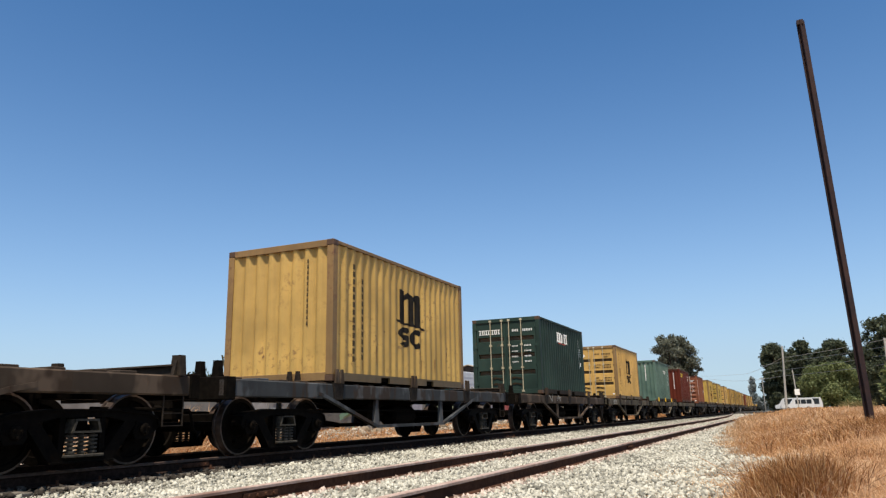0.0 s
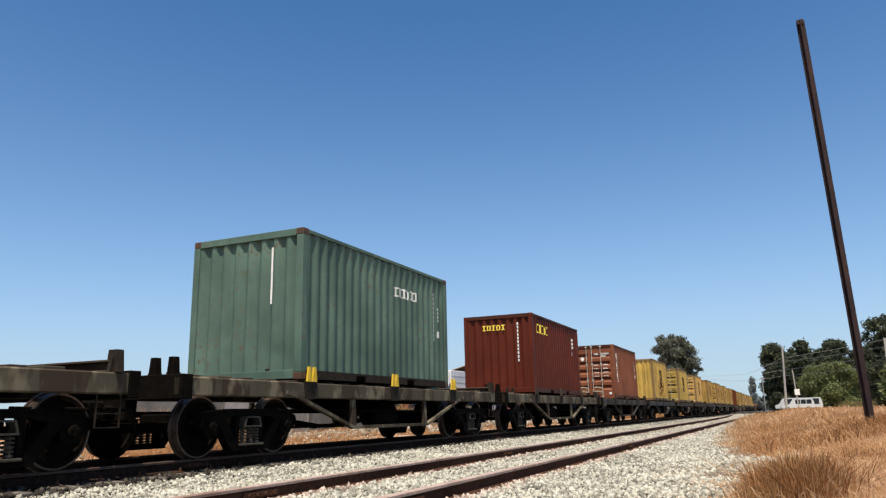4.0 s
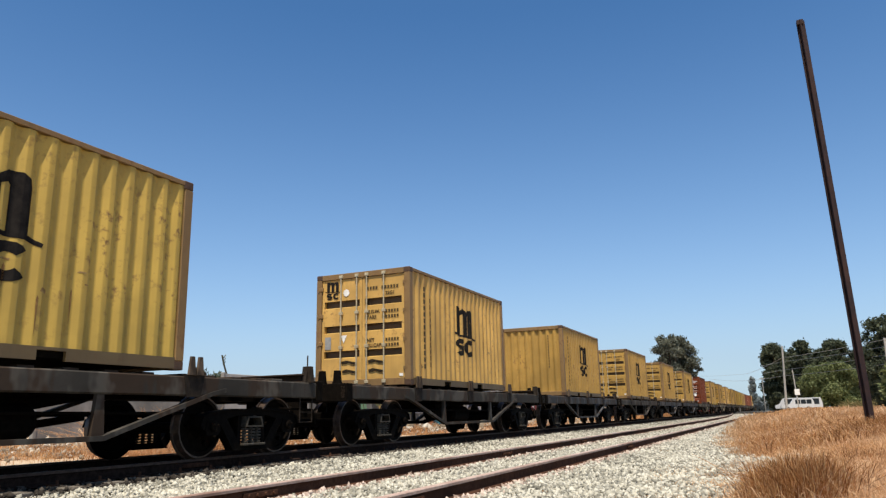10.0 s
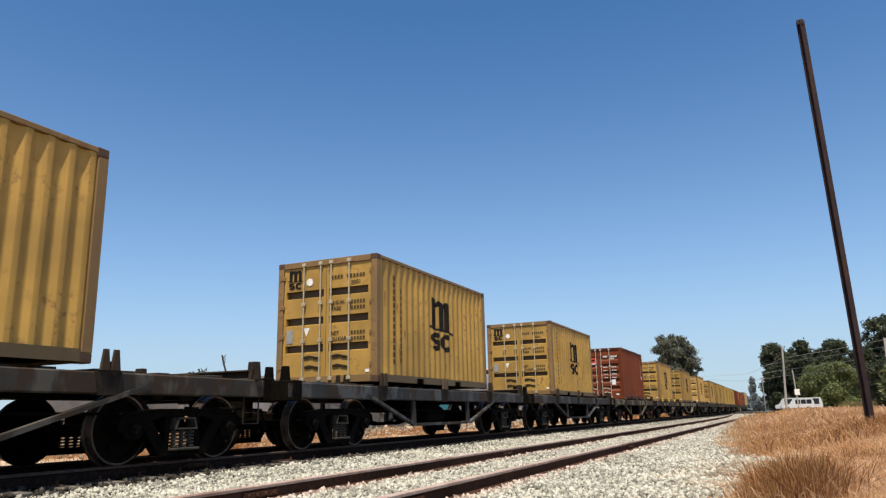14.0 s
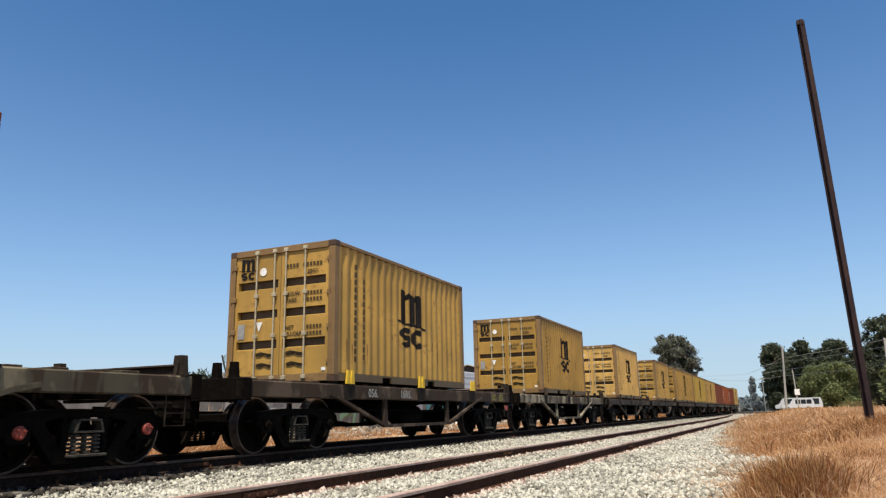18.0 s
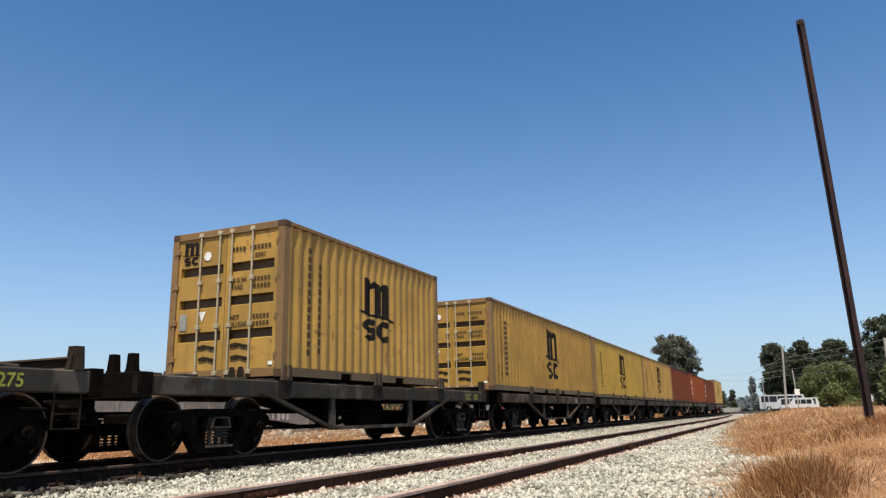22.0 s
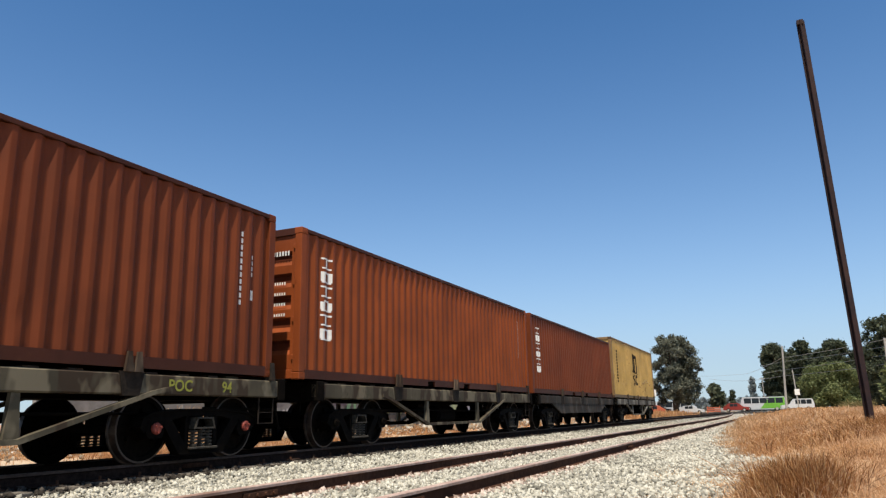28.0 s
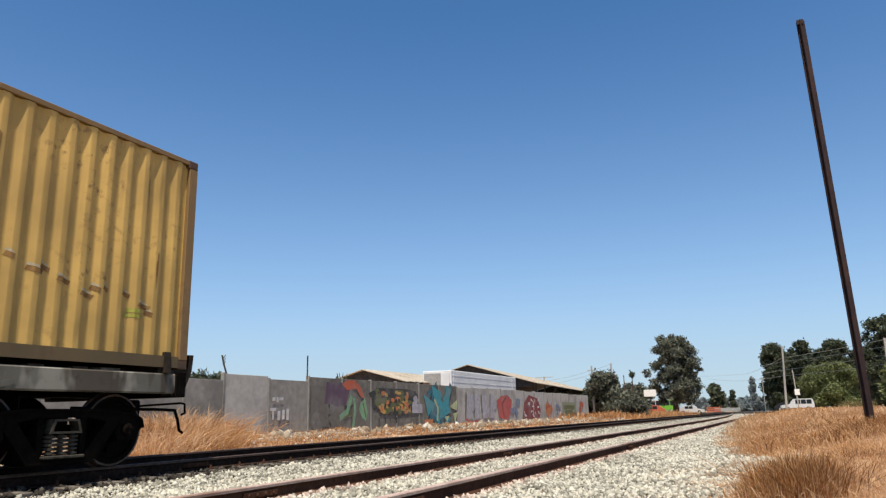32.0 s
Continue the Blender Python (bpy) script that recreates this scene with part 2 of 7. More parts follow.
M["concrete"] = grainy("stained_concrete", (0.189, 0.181, 0.166), (0.257, 0.249, 0.234), 3.5, 0.9, 0.25, 0.006, 0.0, (0.128, 0.124, 0.117), 0.5)
M["concrete_dark"] = grainy("dark_stained_concrete", (0.106, 0.0984, 0.0868), (0.174, 0.166, 0.151), 2.5, 0.9, 0.25, 0.006, 0.0, (0.0754, 0.0717, 0.0641), 0.6)
M["concrete_light"] = grainy("pale_concrete", (0.302, 0.294, 0.279), (0.377, 0.37, 0.354), 3.5, 0.9, 0.25, 0.006, 0.0, (0.226, 0.219, 0.212), 0.6)
M["roof_sheet"] = grainy("dusty_roof_sheet", (0.377, 0.325, 0.257), (0.467, 0.408, 0.332), 2, 0.8, 0.2, 0.006, 0.0, (0.316, 0.271, 0.212))
M["shed_dark"] = grainy("shed_dark_wall", (0.03, 0.028, 0.026), (0.07, 0.065, 0.06), 3, 0.9, 0.2, 0.006)
M["trailer_white"] = grainy("white_trailer_panel", (0.558, 0.566, 0.581), (0.634, 0.641, 0.649), 3, 0.5, 0.1, 0.003, 0.0, (0.513, 0.521, 0.535))
M["trailer_grey"] = grainy("grey_trailer_door", (0.22, 0.21, 0.20), (0.30, 0.29, 0.28), 4, 0.6, 0.1, 0.003)
M["pole_rust"] = grainy("rusted_steel_post", (0.012, 0.006, 0.0075), (0.027, 0.0125, 0.012), 14, 0.8, 0.4, 0.004, 0.0, (0.042, 0.019, 0.013), 1.2)
M["pole_wood"] = grainy("weathered_pole", (0.271, 0.254, 0.23), (0.377, 0.361, 0.328), 8, 0.9, 0.3, 0.004)
M["wire"] = grainy("overhead_wire", (0.22, 0.22, 0.22), (0.32, 0.32, 0.32), 5, 0.6, 0.0, 0.001)
M["glass"] = mat_new("dark_glass", 0.12, 0.0, 0.25)[0]
M["glass"].node_tree.nodes["Principled BSDF"].inputs["Base Color"].default_value = (0.02, 0.025, 0.03, 1)
M["tyre"] = grainy("black_rubber", (0.012, 0.012, 0.012), (0.03, 0.03, 0.03), 10, 0.85, 0.2, 0.003)
M["rubble"] = island("pale_rubble", [(0.0, (0.10, 0.075, 0.05)), (0.5, (0.25, 0.20, 0.145)), (0.85, (0.40, 0.35, 0.28)), (1.0, (0.60, 0.57, 0.52))])


# ---- mesh helpers ----
def box(bm, x0, x1, y0, y1, z0, z1, bev=0.0):
    r = bmesh.ops.create_cube(bm, size=1.0, matrix=Matrix.Translation(((x0 + x1) / 2, (y0 + y1) / 2, (z0 + z1) / 2)) @ Matrix.Diagonal((abs(x1 - x0), abs(y1 - y0), abs(z1 - z0), 1)))
    if bev:
        edges = {e for v in r["verts"] for e in v.link_edges}
        bmesh.ops.bevel(bm, geom=list(edges), offset=bev, segments=1, affect="EDGES")


def tube(bm, p0, p1, r, n=8, r2=None, caps=True):
    p0, p1 = Vector(p0), Vector(p1)
    d = p1 - p0
    m = Matrix.Translation((p0 + p1) / 2) @ d.to_track_quat("Z", "Y").to_matrix().to_4x4()
    bmesh.ops.create_cone(bm, cap_ends=caps, segments=n, radius1=r, radius2=r if r2 is None else r2, depth=d.length, matrix=m)


def beam(bm, p0, p1, w, h):
    """A bar of section w (sideways) by h from p0 to p1."""
    p0, p1 = Vector(p0), Vector(p1)
    d = p1 - p0
    m = Matrix.Translation((p0 + p1) / 2) @ d.to_track_quat("Y", "Z").to_matrix().to_4x4() @ Matrix.Diagonal((w, d.length, h, 1))
    bmesh.ops.create_cube(bm, size=1.0, matrix=m)


def prism(bm, outline, axis, a, b):
    """Extrudes a flat outline between a and b along the axis; the outline gives the two other coordinates in order."""
    def p(q, t):
        c = list(q)
        c.insert("xyz".index(axis), t)
        return bm.verts.new(c)
    va, vb = [p(q, a) for q in outline], [p(q, b) for q in outline]
    n = len(outline)
    bm.faces.new(va)
    bm.faces.new(vb[::-1])
    for i in range(n):
        bm.faces.new((va[i], vb[i], vb[(i + 1) % n], va[(i + 1) % n]))
    bmesh.ops.recalc_face_normals(bm, faces=bm.faces)


def lathe(bm, profile, axis="x", n=20, centre=(0, 0, 0)):
    """Turns a profile of (along, radius) round the axis through the centre."""
    rings = []
    for a, r in profile:
        ring = []
        for i in range(n):
            t = 2 * math.pi * i / n
            u, v = r * math.cos(t), r * math.sin(t)
            c = {"x": (a, u, v), "y": (u, a, v), "z": (u, v, a)}[axis]
            ring.append(bm.verts.new(Vector(centre) + Vector(c)))
        rings.append(ring)
    for r0, r1 in zip(rings, rings[1:]):
        for i in range(n):
            bm.faces.new((r0[i], r0[(i + 1) % n], r1[(i + 1) % n], r1[i]))
    bm.faces.new(rings[0])
    bm.faces.new(rings[-1][::-1])
    bmesh.ops.recalc_face_normals(bm, faces=bm.faces)


def mesh_of(name, bm, material, smooth=False):
    me = bpy.data.meshes.new(name)
    bm.to_mesh(me)
    bm.free()
    me.materials.append(material)
    if smooth:
        me.polygons.foreach_set("use_smooth", [True] * len(me.polygons))
    return me


def part(name, bm, material, parent, label="", smooth=False):
    """Links a bmesh, or a mesh that is shared, as one mesh object under its thing."""
    me = bm if isinstance(bm, bpy.types.Mesh) else mesh_of(name, bm, material, smooth)
    ob = new(name, me)
    ob.parent = parent
    return tagged(ob, label)


def thing(name, m, label, category, group="", kind=""):
    ob = new(name)
    ob.matrix_basis = m
    ob.empty_display_size = 0.2
    return tagged(ob, label, category, group, kind)


def raw_mesh(name, verts, faces, material, smooth=False):
    """A mesh from numpy vertices (n, 3) and faces (m, k)."""
    me = bpy.data.meshes.new(name)
    verts, faces = np.asarray(verts, dtype=np.float32), np.asarray(faces, dtype=np.int32)
    k = faces.shape[1]
    me.vertices.add(len(verts))
    me.vertices.foreach_set("co", verts.ravel())
    me.loops.add(faces.size)
    me.loops.foreach_set("vertex_index", faces.ravel())
    me.polygons.add(len(faces))
    me.polygons.foreach_set("loop_start", np.arange(len(faces), dtype=np.int32) * k)
    me.update(calc_edges=True)
    me.materials.append(material)
    if smooth:
        me.polygons.foreach_set("use_smooth", [True] * len(me.polygons))
    return me


# ---- ground ----
MAIN_X, SIDE_X, GAUGE = -8.37, -3.71, 1.676
RAIL_MAIN, RAIL_SIDE = 0.26, 0.18


def smooth_step(a, b, v):
    t = np.clip((np.asarray(v, dtype=float) - a) / (b - a), 0, 1)
    return t * t * (3 - 2 * t)


def siding_x(y):
    """The siding's centre line: straight, then it joins the main line far off."""
    return SIDE_X + (MAIN_X - SIDE_X) * smooth_step(50, 190, y)


def ground_z(x, y):
    """The height of the ground: ballast beds, a grassy bank beside the siding, rough dirt beyond the main line."""
    x, y = np.asarray(x, dtype=float), np.asarray(y, dtype=float)
    bed = 0.07 * (smooth_step(-11.4, -10.2, x) - smooth_step(-6.9, -6.0, x))
    bank = 0.38 * smooth_step(-0.9, 1.8, x + 0.010 * np.minimum(y, 60) - 0.1)
    left = 0.10 * smooth_step(-11.5, -14.5, x)
    wob = 0.035 * np.sin(x * 1.9 + 1.3) * np.sin(y * 0.83) + 0.02 * np.sin(x * 4.1 + y * 2.3)
    wild = np.clip(smooth_step(-0.8, 1.5, x) + smooth_step(-11, -13, x), 0, 1) * (1 - smooth_step(60, 140, np.hypot(x, y)))
    return bed + bank + left + wob * (0.15 + wild)


def build_ground():
    a = np.concatenate([-np.geomspace(4500, 40, 22), np.linspace(-38, -13, 30), np.linspace(-12.5, 6, 90), np.linspace(7, 38, 22), np.geomspace(42, 4500, 20)])
    c = np.concatenate([-np.geomspace(2500, 12, 12), np.linspace(-10, 50, 150), np.linspace(51, 160, 60), np.geomspace(170, 4800, 22)])
    X, Y = np.meshgrid(a, c)
    Z = ground_z(X, Y)
    v = np.stack([X, Y, Z], -1).reshape(-1, 3)
    nx, ny = len(a), len(c)
    i = (np.arange(ny - 1)[:, None] * nx + np.arange(nx - 1)[None, :]).ravel()
    f = np.stack([i, i + 1, i + nx + 1, i + nx], -1)
    m, n, l, b = mat_new("ground_earth_and_ballast", 0.95)
    geo = n.new("ShaderNodeNewGeometry").outputs["Position"]
    sep = n.new("ShaderNodeSeparateXYZ")
    l.new(geo, sep.inputs[0])
    edge = noise_tex(n, l, geo, 0.9, 5)
    xx = maths(n, l, "ADD", sep.outputs[0], maths(n, l, "MULTIPLY", maths(n, l, "SUBTRACT", edge.outputs[0], 0.5), 2.2))
    fine = noise_tex(n, l, geo, 22, 6, 0.7)
    cell = n.new("ShaderNodeTexVoronoi")
    cell.inputs["Scale"].default_value = 17
    l.new(geo, cell.inputs["Vector"])
    stone_col = ramp(n, [(0.0, (0.14, 0.125, 0.095)), (0.35, (0.36, 0.325, 0.26)), (0.7, (0.50, 0.455, 0.375)), (1.0, (0.66, 0.61, 0.51))])
    l.new(cell.outputs["Color"], stone_col.inputs[0])
    gap = ramp_fac(n, l, cell.outputs["Distance"], 0.75, 0.45)
    gravel = mix(n, l, gap, (0.11, 0.10, 0.085), stone_col.outputs[0])
    # dark strip along the main line: the train's shadow, put into the colour
    shadowed = mix(n, l, 0.92, gravel, (0.018, 0.015, 0.012))
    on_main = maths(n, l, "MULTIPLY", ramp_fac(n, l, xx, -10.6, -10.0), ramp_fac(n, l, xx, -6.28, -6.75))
    bedded = mix(n, l, on_main, gravel, shadowed)
    big = noise_tex(n, l, geo, 0.35, 4)
    soil = mix(n, l, ramp_fac(n, l, fine.outputs[0], 0.3, 0.7), (0.34, 0.23, 0.13), (0.47, 0.34, 0.21))
    soil = mix(n, l, ramp_fac(n, l, big.outputs[0], 0.45, 0.65), soil, (0.47, 0.38, 0.27))
    beyond = mix(n, l, ramp_fac(n, l, fine.outputs[0], 0.35, 0.65), (0.25, 0.115, 0.05), (0.44, 0.25, 0.13))
    beyond = mix(n, l, ramp_fac(n, l, big.outputs[0], 0.44, 0.58), beyond, (0.46, 0.355, 0.245))
    soil = mix(n, l, ramp_fac(n, l, xx, -10.4, -11.4), soil, beyond)
    is_bed = maths(n, l, "MULTIPLY", ramp_fac(n, l, xx, -11.6, -11.2), ramp_fac(n, l, xx, -0.7, -1.4))
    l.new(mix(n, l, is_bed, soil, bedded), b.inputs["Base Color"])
    bump(n, l, mix(n, l, is_bed, fine.outputs[0], gap), b, 0.7, 0.03)
    ob = new("ground", raw_mesh("ground", v, f, m, True))
    tagged(ob, "pale ballast and dry earth beside the railway", "ground", kind="structure")


build_ground()


def rail_outline(h):
    return [(-0.065, 0), (0.065, 0), (0.065, 0.012), (0.012, 0.03), (0.009, h - 0.045), (0.034, h - 0.032), (0.036, h - 0.008), (0.028, h),
            (-0.028, h), (-0.036, h - 0.008), (-0.034, h - 0.032), (-0.009, h - 0.045), (-0.012, 0.03), (-0.065, 0.012)]


def build_rail(centre, offset, top, y0, y1, step, web, head, label):
    """One rail swept along a line of plan."""
    h = 0.155
    out = rail_outline(h)
    ys = np.arange(y0, y1 + step, step)
    bm = bmesh.new()
    rings = []
    for y in ys:
        cx = float(centre(y)) + offset
        rings.append([bm.verts.new((cx + a, y, top - h + z)) for a, z in out])
    k = len(out)
    for r0, r1 in zip(rings, rings[1:]):
        for i in range(k):
            f = bm.faces.new((r0[i], r0[(i + 1) % k], r1[(i + 1) % k], r1[i]))
            f.material_index = 1 if i in (5, 6, 7, 8) else 0
    bm.faces.new(rings[0])
    bm.faces.new(rings[-1][::-1])
    bmesh.ops.recalc_face_normals(bm, faces=bm.faces)
    me = mesh_of("rail", bm, web)
    me.materials.append(head)
    return tagged(new("rail", me), label, "rail", "rails of the tracks", "structure")


def main_x(y):
    return MAIN_X + 0 * y


RAILS = []
for sgn in (-1, 1):
    RAILS.append(build_rail(main_x, sgn * GAUGE / 2, RAIL_MAIN, -40, 420, 20, M["rail_dark"], M["rail_shine"], "dark steel rail of the main line"))
    RAILS.append(build_rail(siding_x, sgn * GAUGE / 2, RAIL_SIDE, -40, 190, 2.5, M["rail_rust"], M["rail_top"], "rusty steel rail of the siding in pale ballast"))


# ---- containers ----
# LEN20 is cut from 6.058 m to fit the camera's view
WID, LEN20, LEN40, H_STD, H_CUBE = 2.438, 5.96, 12.192, 2.591, 2.896
PITCH, DEPTH = 0.278, 0.043
FOLDS = (0.0, 0.072, 0.140, 0.210)
SOFT = 0.009
BREAKS = tuple(sorted((q + d) % PITCH for q in FOLDS for d in (-SOFT, 0.0, SOFT)))
CACHE = {}


def fold(u):
    u = u % PITCH
    a, b, c = FOLDS[1:]
    if u < a:
        return 0.0
    if u < b:
        return DEPTH * (u - a) / (b - a)
    if u < c:
        return DEPTH
    return DEPTH * (1 - (u - c) / (PITCH - c))


def corr(u):
    """How far the corrugated sheet lies behind its outermost face, u metres along it; its folds are rounded."""
    return (fold(u - SOFT) + 2 * fold(u) + fold(u + SOFT)) / 4


def corr_marks(a, b):
    """The places between a and b where the sheet bends."""
    out, i = [a], math.floor(a / PITCH)
    while i * PITCH < b:
        out += [i * PITCH + q for q in BREAKS if a + 1e-4 < i * PITCH + q < b - 1e-4]
        i += 1
    return out + [b]


def shared(key, build, material, smooth=False):
    """A mesh that is built once for each key and material."""
    k = (*key, material.name)
    if k not in CACHE:
        bm = bmesh.new()
        build(bm)
        CACHE[k] = mesh_of(key[0], bm, material, smooth)
        if smooth:
            CACHE[k].set_sharp_from_angle(angle=radians(24))
    return CACHE[k]


def knocks_on(rnd, n, u1, h, clear):
    """Knocks in a sheet: along it, up it, depth, and how wide and high they are; the painted stretch is left clear."""
    out = []
    while len(out) < n:
        u = rnd.uniform(0.1, u1 - 0.1)
        z = rnd.uniform(0.25, 1.15) if rnd.random() < 0.72 else rnd.uniform(1.15, h - 0.25)
        if not clear[0] < u < clear[1]:
            out.append((u, z, rnd.uniform(0.006, 0.018), rnd.uniform(0.035, 0.07), rnd.uniform(0.07, 0.12)))
    return out


def pushed(u, z, knocks):
    d = 0.0
    for ku, kz, kd, su, sz in knocks:
        if abs(u - ku) < 3 * su and abs(z - kz) < 3 * sz:
            d += kd * math.exp(-((u - ku) / su) ** 2 - ((z - kz) / sz) ** 2)
    return min(d, 0.045)


def side_sheet(bm, ln, h, sx, dents=0):
    """The corrugated long side; u runs from the front end. Knocks push its ridges in here and there."""
    us = corr_marks(0.0, ln - 0.30)
    rows = np.linspace(0.15, h - 0.08, 30) if dents else [0.15, h - 0.08]
    knocks = knocks_on(random.Random(7 + dents), (2 if ln < 7 else 3) * dents, ln - 0.3, h, (2.1, 3.9) if ln < 7 else (4.9, 6.8)) if dents else []
    grid = []
    for z in rows:
        line = []
        for u in us:
            d = corr(u)
            d += pushed(u, z, knocks) * (1 - 0.8 * d / DEPTH)
            line.append(bm.verts.new((sx * (WID / 2 - 0.012 - d), -ln / 2 + 0.15 + u, z)))
        grid.append(line)
    for r0, r1 in zip(grid, grid[1:]):
        for i in range(len(us) - 1):
            bm.faces.new((r0[i], r0[i + 1], r1[i + 1], r1[i]) if sx > 0 else (r1[i], r1[i + 1], r0[i + 1], r0[i]))


def end_sheet(bm, ln, h, sy):
    us = corr_marks(0.0, WID - 0.28)
    knocks = knocks_on(random.Random(31), 14, WID - 0.28, h, (9, 9)) if sy < 0 else []
    grid = []
    for z in np.linspace(0.16, h - 0.12, 26) if sy < 0 else (0.16, h - 0.12):
        grid.append([bm.verts.new((-WID / 2 + 0.14 + u, sy * (ln / 2 - 0.02 - 1.3 * corr(u) - pushed(u, z, knocks)), z)) for u in us])
    for lo, hi in zip(grid, grid[1:]):
        for i in range(len(us) - 1):
            bm.faces.new((lo[i], lo[i + 1], hi[i + 1], hi[i]) if sy < 0 else (hi[i], hi[i + 1], lo[i + 1], lo[i]))


def roof_sheet(bm, ln, h):
    y = -ln / 2 + 0.1
    prev = None
    i = 0
    while y < ln / 2 - 0.1:
        z = h - 0.045 + (0.02 if i % 4 in (0, 1) else 0)
        cur = [bm.verts.new((-WID / 2 + 0.06, y, z)), bm.verts.new((WID / 2 - 0.06, y, z))]
        if prev:
            bm.faces.new((prev[0], prev[1], cur[1], cur[0]))
        prev = cur
        y += 0.09
        i += 1


def bottom_rail(bm, ln, sx):
    """The sill under a long side, with openings for a fork."""
    x0, x1 = sorted((sx * (WID / 2), sx * (WID / 2 - 0.05)))
    edges = [-ln / 2 + 0.16]
    for c in (-1.03, 1.03):
        edges += [c - 0.18, c + 0.18]
    edges.append(ln / 2 - 0.16)
    for a, b in zip(edges[::2], edges[1::2]):
        box(bm, x0, x1, a, b, 0.015, 0.125)
    box(bm, x0, x1, -ln / 2 + 0.16, ln / 2 - 0.16, 0.125, 0.16)


def casting(bm):
    box(bm, -0.081, 0.081, -0.089, 0.089, -0.059, 0.059, 0.012)
    tube(bm, (0.078, 0, 0), (0.084, 0, 0), 0.03, 8)


def door_leaf(bm, h, bands, w):
    """A door leaf from x = 0 to w, facing -y at y = 0, with pressed-in bands across it."""
    zs, ys = [0.0], [0.0]
    zz = h / (bands + 1)
    bh = 0.125 if bands < 5 else 0.15
    for i in range(bands):
        c = zz * (i + 1) + (0.0 if bands < 5 else 0.02)
        slope, deep = (0.03, 0.09) if bands < 5 else (0.08, 0.05)
        zs += [c - bh / 2 - slope, c - bh / 2, c + bh / 2 - (0.03 if bands > 4 else 0), c + bh / 2 + 0.012]
        ys += [0.0, deep, deep, 0.0]
    zs.append(h)
    ys.append(0.0)
    e = 0.06
    L = [bm.verts.new((e, y, z)) for y, z in zip(ys, zs)]
    R = [bm.verts.new((w - e, y, z)) for y, z in zip(ys, zs)]
    for i in range(len(zs) - 1):
        f = bm.faces.new((L[i], R[i], R[i + 1], L[i + 1]))
        # back and ceiling of each band take the colour that holds their shade
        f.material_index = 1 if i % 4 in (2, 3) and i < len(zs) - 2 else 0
    for x0, x1 in ((0, e), (w - e, w)):
        box(bm, x0, x1, -0.004, 0.16, 0, h)


def rod_mesh(bm, h):
    """A locking bar with its keepers, brackets and handle."""
    tube(bm, (0, 0, 0.03), (0, 0, h - 0.02), 0.017, 8)
    for z in (0.04, h * 0.33, h * 0.64, h - 0.05):
        box(bm, -0.045, 0.045, -0.022, 0.03, z - 0.035, z + 0.035, 0.006)


def handle_mesh(bm):
    """A lever across two locking bars: a waisted blade with its hub and catch, outlined to take in its shadow."""
    prism(bm, [(0.0, -0.03), (0.10, -0.035), (0.18, -0.012), (0.27, -0.05), (0.38, -0.055), (0.38, -0.01), (0.28, 0.005), (0.2, 0.022), (0.11, 0.04), (0.0, 0.015)], "y", -0.004, 0.014)


def hinge_mesh(bm):
    box(bm, -0.05, 0.06, -0.022, 0.03, -0.045, 0.045, 0.008)
    tube(bm, (-0.055, -0.015, -0.06), (-0.055, -0.015, 0.06), 0.016, 6)


def on_sheet(key, shapes, material, ln, x_extra=0.004):
    """Paint on the corrugated side: flat outlines in (u, z) that follow the folds. u is metres from the sheet's front edge."""
    if (key, material.name) in CACHE:
        return CACHE[(key, material.name)]
    bm = bmesh.new()
    for s in shapes:
        bm.faces.new([bm.verts.new((0, u, z)) for u, z in s])
    bmesh.ops.triangulate(bm, faces=bm.faces[:])
    us = [v.co.y for v in bm.verts]
    for c in corr_marks(min(us), max(us))[1:-1]:
        bmesh.ops.bisect_plane(bm, geom=bm.verts[:] + bm.edges[:] + bm.faces[:], plane_co=(0, c, 0), plane_no=(0, 1, 0))
    for v in bm.verts:
        v.co = (WID / 2 - 0.012 - corr(v.co.y) + x_extra, v.co.y - ln / 2 + 0.15, v.co.z)
    for f in bm.faces:
        f.normal_update()
        if f.normal.x < 0:
            f.normal_flip()
    me = mesh_of(key, bm, material)
    CACHE[(key, material.name)] = me
    return me


def rect(u0, u1, z0, z1):
    return [(u0, z0), (u1, z0), (u1, z1), (u0, z1)]


def band(pts, t):
    """A band t thick along a bent line, in pieces that meet at the bends."""
    n = len(pts)
    side = []
    for i, (x, z) in enumerate(pts):
        a, b = pts[max(0, i - 1)], pts[min(n - 1, i + 1)]
        d = math.hypot(b[0] - a[0], b[1] - a[1])
        side.append(((a[1] - b[1]) / d * t / 2, (b[0] - a[0]) / d * t / 2))
    return [[(p[0] + e[0], p[1] + e[1]), (q[0] + f[0], q[1] + f[1]), (q[0] - f[0], q[1] - f[1]), (p[0] - e[0], p[1] - e[1])]
            for p, q, e, f in zip(pts, pts[1:], side, side[1:])]


